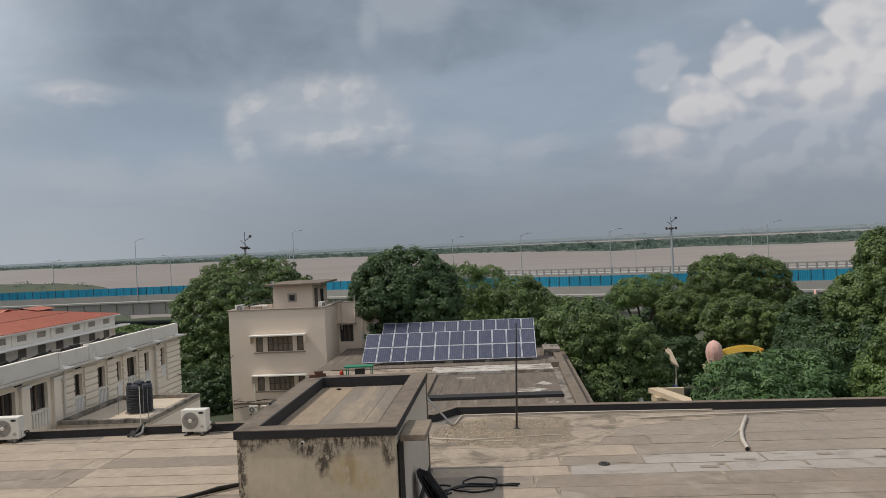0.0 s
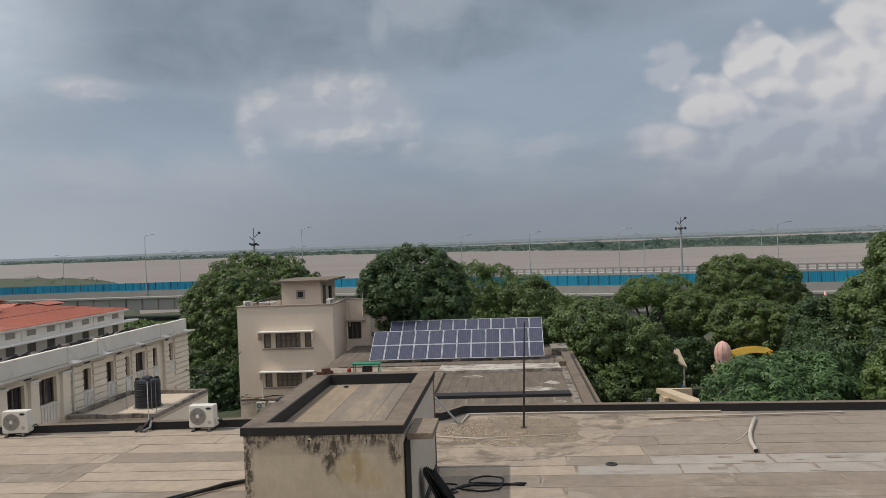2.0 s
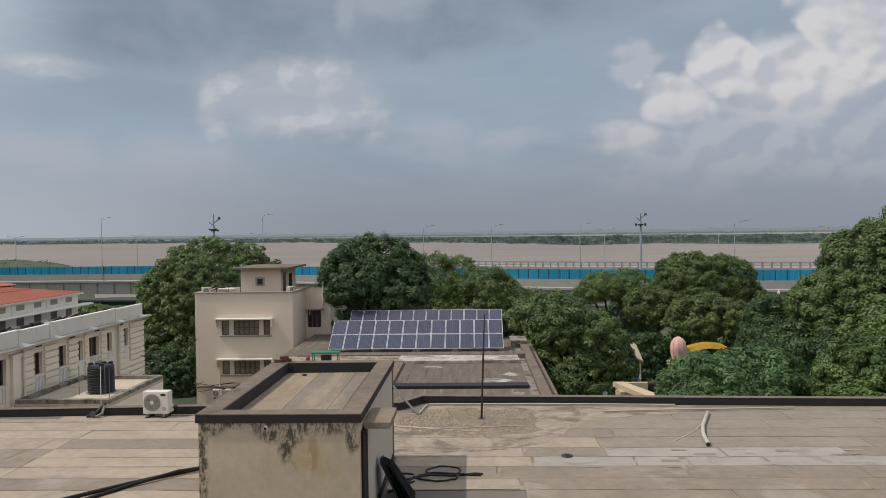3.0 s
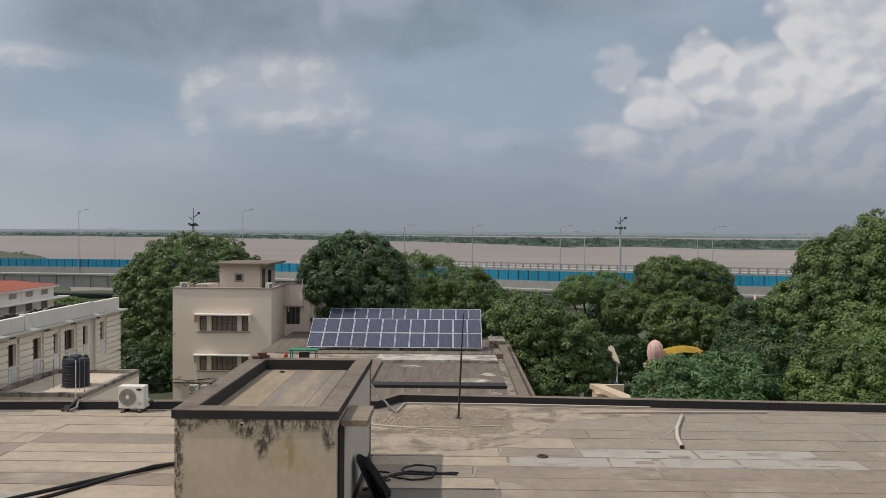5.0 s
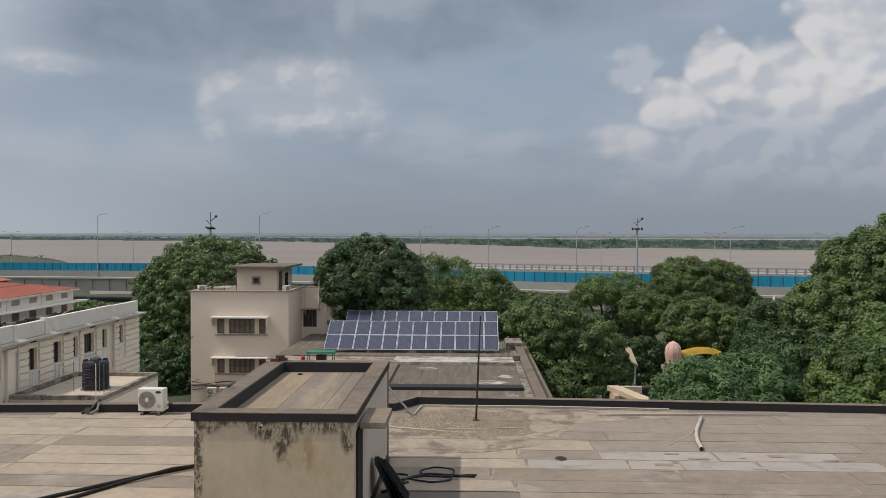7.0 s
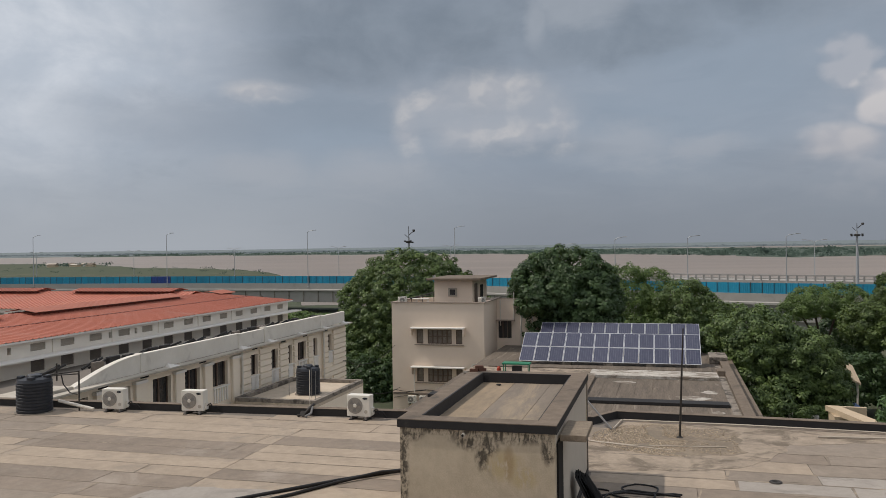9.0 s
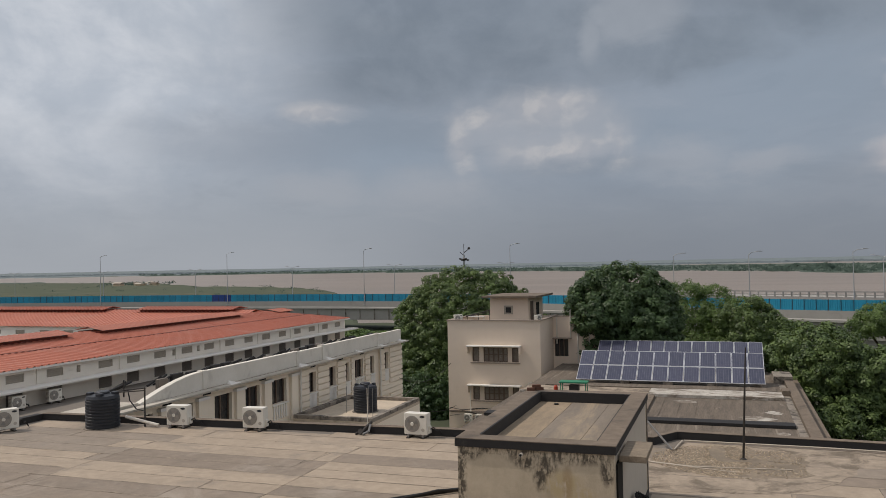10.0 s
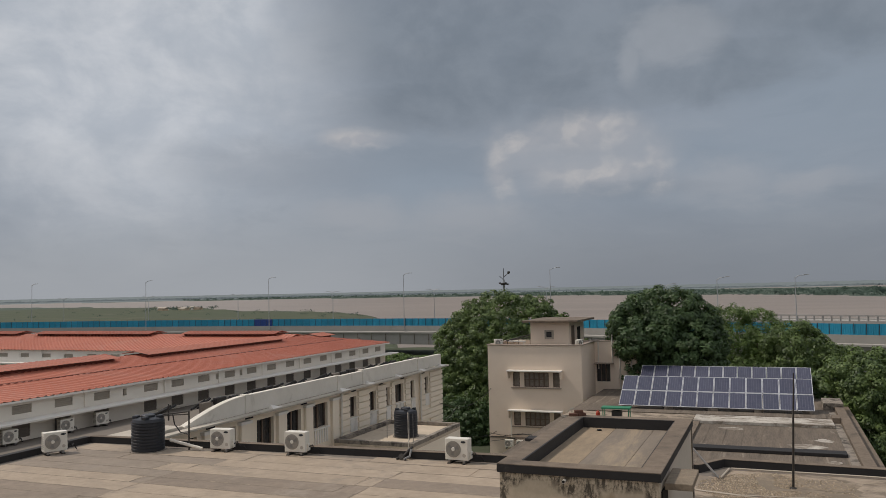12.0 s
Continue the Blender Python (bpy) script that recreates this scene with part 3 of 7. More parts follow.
# faces beyond 2750 m take the colour with haze in it
ground_ob.data.materials.append(M["far_land_haze"])
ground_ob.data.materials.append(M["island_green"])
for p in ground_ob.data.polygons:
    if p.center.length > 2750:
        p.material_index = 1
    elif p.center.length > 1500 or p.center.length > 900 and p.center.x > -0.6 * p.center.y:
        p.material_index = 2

wm = bpy.data.materials.new("river_water")
wm.use_nodes = True
nt = wm.node_tree
bs = nt.nodes["Principled BSDF"]
geo = nt.nodes.new("ShaderNodeNewGeometry")
mp = nt.nodes.new("ShaderNodeMapping")
nt.links.new(geo.outputs["Position"], mp.inputs[0])
mp.inputs["Scale"].default_value = (0.3, 1.2, 1)
slow = noise_tex(nt, mp.outputs[0], 0.012, 6, 0.6, 0.6)
nt.links.new(mixc(nt, sstep(nt, slow, 0.35, 0.7), (0.205, 0.158, 0.120), (0.265, 0.208, 0.162)), bs.inputs["Base Color"])
bs.inputs["Roughness"].default_value = 0.34
bs.inputs["Specular IOR Level"].default_value = 0.2
rip = noise_tex(nt, mp.outputs[0], 0.8, 4, 0.6)
b = nt.nodes.new("ShaderNodeBump")
b.inputs["Strength"].default_value = 0.5
b.inputs["Distance"].default_value = 0.3
nt.links.new(rip, b.inputs["Height"])
nt.links.new(b.outputs[0], bs.inputs["Normal"])
M["water"] = wm
bm = bmesh.new()
bmesh.ops.create_grid(bm, x_segments=8, y_segments=8, size=3400)
bmesh.ops.translate(bm, verts=bm.verts, vec=(0, 3580, -13.6))
tagged(part("water", bm, "water"), "wide calm muddy brown river with pale ripples", "river", kind="structure")

# ---- near roof ----
PAR = [(-21.3, 20.5), (-2.0, 21.62), (-1.45, 22.5), (18.5, 21.45)]
bm = prism(bmesh.new(), [(-21.3, 0.4), (18.5, 0.4), (18.5, 21.45), (-1.45, 22.5), (-2.0, 21.62), (-21.3, 20.5)], -0.35, 0.0)
roof = tagged(part("floor", bm, "deck"), "weathered flat roof terrace laid with worn bitumen sheets", "roof", kind="structure")
bm = prism(bmesh.new(), [(-21.3, 0.4), (18.5, 0.4), (18.5, 21.4), (-1.45, 22.45), (-2.0, 21.57), (-21.3, 20.45)], GROUND, -0.352)
tagged(part("wall_main_block", bm, "plaster_side"), "plain plastered outer walls of the near block", "wall", kind="structure")
tagged(part("wall_upper_block", bx(-21.3, 18.5, -9, 0.39, GROUND, 3.4), "plaster_side"), "plain plastered upper storey behind the viewer", "wall", kind="structure")
tagged(part("parapet_upper", bx(-21.3, 18.5, 0.18, 0.39, 3.402, 4.15), "plaster_side"), "plain plastered parapet of the upper terrace", "parapet", kind="structure")

PROF = [(-0.0, 0.0), (0.0, 0.2), (-0.24, 0.2), (-0.24, 0.0)]
bm = sweep(bmesh.new(), PAR, PROF)
tagged(part("parapet", bm, "bitumen"), "low roof-edge kerb coated in black bitumen", "parapet", kind="structure")
bm = sweep(bmesh.new(), PAR, [(0.004, 0.2005), (0.004, 0.212), (-0.245, 0.212), (-0.245, 0.2005)])
tagged(part("parapet_top", bm, "coping"), "thin dusty brown capping on the roof-edge kerb", "capping", kind="structure")
bm = sweep(bmesh.new(), [(-21.3, 0.4), (-21.3, 20.5)], PROF)
tagged(part("parapet_west", bm, "bitumen"), "low roof-edge kerb coated in black bitumen", "parapet", kind="structure")

# upper roof box with a doorway
BX0, BX1, BY0, BY1, BZ = -4.15, -1.72, 11.97, 16.93, 2.1
hut = thing("stair_head", ((BX0 + BX1) / 2, (BY0 + BY1) / 2, 0), "stained plaster stair headhouse with black-edged flat roof", "headhouse")
part("front_wall", bx(BX0, BX1, BY0, BY0 + 0.16, 0, 1.98), "plaster_front", hut, "yellowed plaster with black mould streaks and peeling paint")
part("side_wall", bx(BX0, BX0 + 0.16, BY0 + 0.16, BY1, 0, 1.98), "plaster", hut)
part("back_wall", bx(BX0 + 0.16, BX1, BY1 - 0.16, BY1, 0, 1.98), "plaster", hut)
bm = wall_holes(bmesh.new(), BY0 + 0.16, BY1 - 0.16, 0, 1.98, [(12.2, 12.72, 0.0, 1.8)], lambda u, w, z: (BX1 - w, u, z), 0.16)
part("side_wall", bm, "plaster_side", hut, "pale painted side wall with a doorway")
# near-black sheet gives the stairwell's shade behind the doorway
part("doorway_dark", bx(BX0 + 0.4, BX0 + 0.42, BY0 + 0.2, BY1 - 0.2, 0, 1.9), "void", hut)
part("slab", bx(BX0 + 0.161, BX1 - 0.161, BY0 + 0.161, BY1 - 0.161, 1.82, 1.895), "coping", hut)
for k, (xa, xb, mk) in enumerate(((BX0 + 0.3, -3.18, "dust_sheet"), (-3.17, -2.42, "sheet_brown"), (-2.41, BX1 - 0.28, "sheet_brown"))):
    part("roof_sheet", bx(xa, xb, BY0 + 0.28, BY1 - 0.30, 1.8951, 1.903 + 0.003 * k), mk, hut, "brown dusty bitumen sheet with seams")
rimo = 0.035
bm = bmesh.new()
box(bm, BX0 - rimo, BX1 + rimo, BY0 - rimo, BY0 + 0.0, 1.97, 2.09)
box(bm, BX0 - rimo, BX0, BY0, BY1 + rimo, 1.97, 2.09)
box(bm, BX1, BX1 + rimo, BY0, BY1 + rimo, 1.97, 2.09)
box(bm, BX0, BX1, BY1, BY1 + rimo, 1.97, 2.09)
box(bm, BX0 + 0.272, BX0 + 0.305, BY0 + 0.3, BY1 - 0.3, 1.8952, 2.108)
box(bm, BX0 + 0.272, BX1 - 0.272, BY1 - 0.305, BY1 - 0.272, 1.8952, 2.109)
box(bm, BX1 - 0.305, BX1 - 0.272, BY0 + 0.3, BY1 - 0.306, 1.8952, 2.0885)
box(bm, BX0 + 0.272, BX1 - 0.272, BY0 + 0.272, BY0 + 0.299, 1.8952, 2.0885)
part("edge_band", bm, "bitumen", hut, "black bitumen band")
for q in ((BX0 - rimo, BX1 + rimo, BY0 - rimo, BY0 + 0.28), (BX0 - rimo, BX1 + rimo, BY1 - 0.28, BY1 + rimo),
          (BX0 - rimo, BX0 + 0.28, BY0 + 0.28, BY1 - 0.28), (BX1 - 0.28, BX1 + rimo, BY0 + 0.28, BY1 - 0.28)):
    part("coping", bx(*q, 2.09, 2.105, 0.004), "coping", hut, "worn grey-brown coping")
for q in ((BX0, BX1, BY0, BY0 + 0.27), (BX0, BX1, BY1 - 0.27, BY1), (BX0, BX0 + 0.27, BY0 + 0.27, BY1 - 0.27), (BX1 - 0.27, BX1, BY0 + 0.27, BY1 - 0.27)):
    part("upstand", bx(*q, 1.986, 2.088), "coping", hut)
# doorway's shade drawn as a thin near-black sheet over the opening
part("door_frame", bx(BX1 + 0.001, BX1 + 0.03, 12.14, 12.70, 0.0, 1.79), "void", hut, "near-black sheet over the doorway, in place of its shade")
part("skirting", bx(BX1 + 0.001, BX1 + 0.02, 12.72, BY1, 0.0, 0.16), "bitumen", hut)
part("wall_edge_strip", bx(BX1 + 0.001, BX1 + 0.022, BY1 - 0.06, BY1 - 0.0, 0.161, 1.96), "concrete_dirty", hut)
part("door_canopy", bx(BX1 + 0.037, -1.28, 12.25, 13.3, 1.80, 1.90, 0.012), "gravel", hut, "stained concrete canopy over the doorway")

# ---- buildings as masses ----
# flat roof with the solar array
SR = -3.6
solar_block = thing("flat_roof_block", (-4, 46, GROUND), "low building with weathered felt roof in bays", "building")
part("wall", bx(-13.2, 3.9, 24.2, 66.6, GROUND, SR - 0.25), "plaster_side", solar_block)
part("roof", bx(-13.2, 3.9, 24.2, 66.6, SR - 0.248, SR), "roof_felt", solar_block, "streaked brown roofing felt")
part("ledge", bx(3.902, 4.5, 24.2, 66.6, SR - 0.6, SR - 0.35, 0.02), "coping", solar_block)
part("edge_channel", bx(2.96, 3.34, 24.2, 57.5, SR + 0.001, SR + 0.03), "concrete_dirty", solar_block, "dark channel strip inside the kerb")
part("kerb_block", bx(2.7, 3.9, 58.6, 61.2, SR + 0.001, SR + 0.46, 0.03), "concrete_dirty", solar_block)
part("kerb_block", bx(2.9, 3.34, 53.0, 54.2, SR + 0.031, SR + 0.36, 0.03), "coping", solar_block)
for fx, fy, fw, fd in ((1.2, 45.3, 1.5, 1.1), (2.2, 47.2, 0.7, 0.9), (-2.6, 49.8, 1.0, 0.8), (2.3, 41.6, 0.5, 0.7), (-1.4, 40.2, 1.2, 0.5)):
    ring = [(fx + fw * math.cos(k * 0.45) * (0.6 + 0.35 * noise.noise(Vector((k * 0.9, fx, fy)))), fy + fd * math.sin(k * 0.45) * (0.6 + 0.35 * noise.noise(Vector((k * 1.1, fy, fx))))) for k in range(14)]
    part("worn_patch", prism(bmesh.new(), ring, SR + 0.0165, SR + 0.0195), "whitewash", solar_block, "pale worn patch in the felt")
part("edge_kerb", bx(3.36, 3.9, 24.2, 58.58, SR + 0.001, SR + 0.22, 0.02), "coping", solar_block, "broad flat concrete edge kerb")
# bitumen colour gives this beam the dark of its shaded front
part("cross_beam", bx(-13.0, 2.94, 43.0, 43.9, SR + 0.001, SR + 0.17, 0.02), "bitumen", solar_block, "cross beam, near-black for its shaded side")
part("side_beam", bx(-5.0, -4.45, 43.92, 51.2, SR + 0.001, SR + 0.16, 0.02), "coping", solar_block)
part("cross_beam", bx(-4.9, 2.94, 51.45, 53.9, SR + 0.001, SR + 0.15, 0.03), "whitewash", solar_block, "whitewashed flaking cross beam")
part("cross_beam", bx(-13.0, -4.92, 51.45, 53.9, SR + 0.001, SR + 0.12, 0.03), "screed", solar_block)
part("beam_lip", bx(-13.0, 2.94, 51.3, 51.449, SR + 0.001, SR + 0.19, 0.02), "whitewash", solar_block, "flaking whitewashed lip")
# near-black here too, for the shaded front
part("cross_beam", bx(-13.0, 2.94, 36.2, 36.9, SR + 0.001, SR + 0.17, 0.02), "bitumen", solar_block, "cross beam, near-black for its shaded side")
# plinth in dark felt colour, standing for the shade below the panels
part("panel_plinth", bx(-12.0, 2.68, 54.3, 56.2, SR + 0.001, SR + 0.12, 0.02), "roof_felt", solar_block)
SEAMS = [x * 0.95 - 12.3 for x in range(16)]
for i, sx in enumerate(SEAMS):
    part("felt_strip", bx(sx, sx + 0.90, 37.0, 42.9, SR + 0.001, SR + 0.012 + 0.004 * (i % 2)), "roof_felt", solar_block)
    part("felt_strip", bx(sx, sx + 0.90, 44.0, 51.2, SR + 0.001, SR + 0.012 + 0.004 * (i % 2)), "roof_felt", solar_block)

# solar arrays: 12 columns of 2 panels, tilted towards the viewer
pv = bpy.data.materials.new("pv_face")
pv.use_nodes = True
nt = pv.node_tree
bs = nt.nodes["Principled BSDF"]
tc = nt.nodes.new("ShaderNodeTexCoord")
sep = nt.nodes.new("ShaderNodeSeparateXYZ")
nt.links.new(tc.outputs["Object"], sep.inputs[0])
line_u = mth(nt, "LESS_THAN", mth(nt, "FRACT", mth(nt, "DIVIDE", sep.outputs[0], 0.157)), 0.10)
line_v = mth(nt, "LESS_THAN", mth(nt, "FRACT", mth(nt, "DIVIDE", sep.outputs[1], 0.157)), 0.035)
grid = mth(nt, "MAXIMUM", line_u, mth(nt, "MULTIPLY", line_v, 0.6))
oi = nt.nodes.new("ShaderNodeObjectInfo")
cell = mixc(nt, oi.outputs["Random"], (0.026, 0.031, 0.066), (0.040, 0.045, 0.086))
dust = noise_tex(nt, tc.outputs["Object"], 3.0, 5)
cell = mixc(nt, mth(nt, "MULTIPLY", dust, 0.22), cell, (0.24, 0.23, 0.24))
nt.links.new(mixc(nt, mth(nt, "MULTIPLY", grid, 0.22), cell, (0.36, 0.37, 0.42)), bs.inputs["Base Color"])
bs.inputs["Roughness"].default_value = 0.25
M["pv_face"] = pv


def pv_array(x0, y0, z0, label):
    arr = thing("solar_array", (x0, y0, SR), label, "solar panels", "solar arrays on the roof")
    ang = math.atan2(1.7, 2.8)
    frame_me, face_me = bpy.data.meshes.new("panel"), bpy.data.meshes.new("glass_face")
    b = bmesh.new()
    w, h = 0.985, 1.60
    for q in ((0, w, 0, 0.035), (0, w, h - 0.035, h), (0, 0.03, 0.035, h - 0.035), (w - 0.03, w, 0.035, h - 0.035)):
        box(b, q[0], q[1], q[2], q[3], -0.04, 0.0)
    b.to_mesh(frame_me)
    b.free()
    b = bx(0.03, w - 0.03, 0.035, h - 0.035, -0.03, -0.008)
    b.to_mesh(face_me)
    b.free()
    frame_me.materials.append(M["pv_frame"])
    face_me.materials.append(M["pv_face"])
    for c in range(12):
        for r in range(2):
            p = new("panel", frame_me)
            p.parent = arr
            p.matrix_basis = Matrix.Translation((c * 1.015, 0, z0 - SR)) @ Matrix.Rotation(ang, 4, "X") @ Matrix.Translation((0, r * 1.63, 0))
            f = new("glass_face", face_me)
            f.parent = p
    for c in range(5):
        cx = x0 + 0.5 + c * 2.8
        part("strut", rod(bmesh.new(), (cx, y0 + 0.25, SR), (cx, y0 + 0.25, z0 + 0.05), 0.05), "steel", arr)
        part("strut", rod(bmesh.new(), (cx, y0 + 2.5, SR), (cx, y0 + 2.5, z0 + 1.42), 0.05), "steel", arr)
        part("rafter", rod(bmesh.new(), (cx, y0 + 0.02, z0 - 0.07), (cx, y0 + 2.7, z0 + 1.56), 0.035), "steel", arr)
        part("ballast_block", bx(cx - 0.3, cx + 0.3, y0 + 0.05, y0 + 0.45, SR + 0.001, SR + 0.30, 0.02), "concrete_dirty", arr)
    return arr


pv_array(-10.08, 55.6, -3.25, "blue solar panels in white frames, front array")
pv_array(-9.86, 62.6, -3.18, "blue solar panels in white frames, rear array")

# steel bench frame by the panels
tb = thing("green_bench", (-9.4, 50.0, SR), "green painted steel bench frame with red canister", "bench")
part("top", bx(-10.1, -8.35, 49.6, 50.4, SR + 0.93, SR + 1.02, 0.01), "green_paint", tb)
for lx in (-10.0, -8.45):
    for ly in (49.7, 50.3):
        part("leg", rod(bmesh.new(), (lx, ly, SR), (lx, ly, SR + 0.93), 0.03), "green_paint", tb)
part("rail", rod(bmesh.new(), (-10.0, 49.7, SR + 0.44), (-8.45, 49.7, SR + 0.44), 0.025), "dark_steel", tb)
part("motor_box", bx(-9.5, -8.9, 49.8, 50.2, SR + 0.45, SR + 0.8, 0.03), "dark_steel", tb)
rc = thing("canister", (-10.35, 49.9, SR), "small upright red canister on the roof", "canister")
part("body", lathe(bmesh.new(), [(0.1, SR), (0.13, SR + 0.04), (0.13, SR + 0.66), (0.06, SR + 0.76)], -10.35, 49.9, 14), "red_paint", rc)

# ---- three-storey house ----
house = thing("house", (-17, 66, GROUND), "three-storey cream plastered house with flat parapet roof", "house")
HX0, HX1, HY0, HY1, HT = -21.62, -13.97, 62.0, 69.0, 0.30
WIN = [(-19.55, -18.98, 0), (-18.62, -16.62, 1), (-16.28, -15.75, 0)]
ROWZ = [(-3.02, -1.88), (-6.08, -5.0), (-9.2, -8.1)]
holes = [(a, b, z0, z1) for z0, z1 in ROWZ for a, b, _ in WIN]
bm = wall_holes(bmesh.new(), HX0, HX1, GROUND, HT - 0.06, holes, lambda u, w, z: (u, HY0 + w, z), 0.25)
part("front_wall", bm, "cream", house)
part("side_wall", bx(HX1 - 0.25, HX1, HY0 + 0.25, HY1, GROUND, HT - 0.06), "cream", house)
part("side_wall", bx(HX0, HX0 + 0.25, HY0 + 0.25, HY1, GROUND, HT - 0.06), "cream", house)
part("back_wall", bx(HX0 + 0.25, HX1 - 0.25, HY1 - 0.25, HY1, GROUND, HT - 0.06), "cream", house)
part("roof", bx(HX0 + 0.25, HX1 - 0.25, HY0 + 0.25, HY1 - 0.25, -0.5, -0.35), "coping", house)
# upright near-black sheet behind the windows, standing for unlit rooms
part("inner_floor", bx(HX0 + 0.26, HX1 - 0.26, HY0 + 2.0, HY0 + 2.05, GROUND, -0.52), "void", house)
for q in ((HX0 - 0.08, HX1 + 0.08, HY0 - 0.08, HY0 + 0.3), (HX1 - 0.3, HX1 + 0.08, HY0 + 0.3, HY1), (HX0 - 0.08, HX0 + 0.3, HY0 + 0.3, HY1)):
    part("parapet_cap", bx(*q, HT - 0.058, HT + 0.02, 0.01), "cream_dark", house, "dark weathered coping")
for z0, z1 in ROWZ[:2]:
    part("window_hood", bx(-19.9, -15.5, HY0 - 0.62, HY0 - 0.002, z1 + 0.10, z1 + 0.20, 0.015), "white_paint", house, "thin concrete sunshade")
    part("hood_cheek", bx(-19.9, -19.8, HY0 - 0.6, HY0 - 0.002, z1 - 0.45, z1 + 0.098), "cream", house)
    part("hood_cheek", bx(-15.6, -15.5, HY0 - 0.6, HY0 - 0.002, z1 - 0.45, z1 + 0.098), "cream", house)
    part("window_sill", bx(-19.7, -15.6, HY0 - 0.1, HY0 - 0.002, z0 - 0.12, z0 - 0.03, 0.01), "cream_dark", house)
    for a, b, wide in WIN:
        win = part("window", bx(a, b, HY0 + 0.16, HY0 + 0.18, z0, z1), "pane", house)
        bm = bmesh.new()
        for q in ((a, b, z0, z0 + 0.07), (a, b, z1 - 0.07, z1), (a, a + 0.06, z0 + 0.07, z1 - 0.07), (b - 0.06, b, z0 + 0.07, z1 - 0.07)):
            box(bm, q[0], q[1], HY0 + 0.08, HY0 + 0.155, q[2], q[3])
        part("window_frame", bm, "timber", win)
        if wide:
            for k in range(1, 5):
                m = a + (b - a) * k / 5
                part("mullion", bx(m - 0.045, m + 0.045, HY0 + 0.07, HY0 + 0.158, z0 + 0.07, z1 - 0.07), "timber", win)
            part("transom", bx(a + 0.06, b - 0.06, HY0 + 0.09, HY0 + 0.15, (z0 + z1) / 2 - 0.025, (z0 + z1) / 2 + 0.025), "timber", win)
part("string_course", bx(HX0, HX1, HY0 - 0.06, HY0 - 0.002, -7.12, -6.98), "cream_dark", house)
# recessed wing
WX1, WY = -10.5, 67.0
wh = [(-13.85, -12.72, -3.05, -1.62), (-13.85, -12.72, -6.2, -4.85)]
part("wing_wall", wall_holes(bmesh.new(), HX1 + 0.002, WX1, GROUND, HT - 0.06, wh, lambda u, w, z: (u, WY + w, z), 0.25), "cream", house)
part("wing_side", bx(WX1 - 0.25, WX1, WY + 0.25, 73, GROUND, HT - 0.06), "cream", house)
part("wing_roof", bx(HX1 + 0.002, WX1 - 0.25, WY + 0.25, 73, -0.5, -0.35), "coping", house)
part("wing_cap", bx(HX1 + 0.1, WX1 + 0.05, WY - 0.06, WY + 0.3, HT - 0.058, HT + 0.02), "cream_dark", house)
for a, b, z0, z1 in wh:
    win = part("window", bx(a, b, WY + 0.16, WY + 0.18, z0, z1), "glass", house)
    for k in range(4):
        m = a + (b - a) * k / 3
        part("mullion", bx(m - 0.04, m + 0.04, WY + 0.08, WY + 0.158, z0, z1), "timber", win)
    part("window_hood", bx(a - 0.2, b + 0.3, WY - 0.5, WY - 0.002, z1 + 0.05, z1 + 0.13), "cream_dark", house)
for dx, z0, z1, y in ((-13.65, -2.0, 0.2, WY - 0.06), (-11.9, -8, -0.2, WY - 0.06), (-10.95, -9, 0.25, WY - 0.06), (-12.5, -1.6, 0.9, WY - 0.06)):
    part("drain_pipe", rod(bmesh.new(), (dx, y, z0), (dx, y, z1), 0.055), "pvc_white", house)
part("drain_pipe", tube(bmesh.new(), [(-15.0, HY0 - 0.08, -6.4), (-15.0, HY0 - 0.08, -4.75), (-14.9, HY0 - 0.08, -4.6), (-14.45, HY0 - 0.08, -4.55)], 0.06), "pvc_white", house)
part("drain_pipe", rod(bmesh.new(), (-19.75, HY0 - 0.08, -7.0), (-19.75, HY0 - 0.08, -5.0), 0.06), "pvc_white", house)
# wall cables
for k, (za, zb) in enumerate(((-6.75, -6.9), (-6.95, -6.7), (-7.3, -7.2), (-7.05, -7.35))):
    pts = [(HX0 + 0.1 + i * 0.9, HY0 - 0.09, za + (zb - za) * i / 6 - 0.12 * math.sin(i * 1.3 + k)) for i in range(7)]
    part("wall_cable", tube(bmesh.new(), pts, 0.022, 5), "dark_steel", house)
# stair room on the house roof
sh = part("stair_room", bx(-19.0, -15.7, 65.5, 71, -0.348, 1.93), "cream", house)
part("room_roof", bx(-19.5, -14.85, 64.7, 71.6, 1.932, 2.10, 0.02), "coping", sh, "weathered overhanging slab")
part("room_window", bx(-17.78, -17.02, 65.44, 65.498, 0.55, 1.27), "louvre", sh)
part("room_window", bx(-17.62, -17.18, 65.42, 65.438, 0.68, 1.14), "glass", sh)
part("room_door", bx(-15.698, -15.66, 66.2, 67.2, -0.34, 1.6), "timber", sh)
part("room_door", bx(-15.698, -15.66, 68.4, 69.4, -0.1, 1.4), "void", sh)
rail_t = thing("sloping_rail", (-20.6, 66, -0.35), "dark sloping rail on the house roof", "rail")
part("bar", rod(bmesh.new(), (-21.3, 66, 0.34), (-19.1, 66, 0.88), 0.05), "dark_steel", rail_t)
part("bar", rod(bmesh.new(), (-21.3, 66.4, 0.30), (-19.1, 66.4, 0.68), 0.03), "dark_steel", rail_t)
for lx, lz in ((-21.2, 0.34), (-20.2, 0.58), (-19.2, 0.83)):
    part("post", rod(bmesh.new(), (lx, 66, -0.35), (lx, 66, lz), 0.03), "dark_steel", rail_t)
bench = thing("roof_bench", (-20.0, 64.5, -0.35), "pale slatted bench on the house roof", "bench")
part("seat", bx(-20.6, -19.2, 64.3, 64.8, 0.38, 0.44), "white_paint", bench)
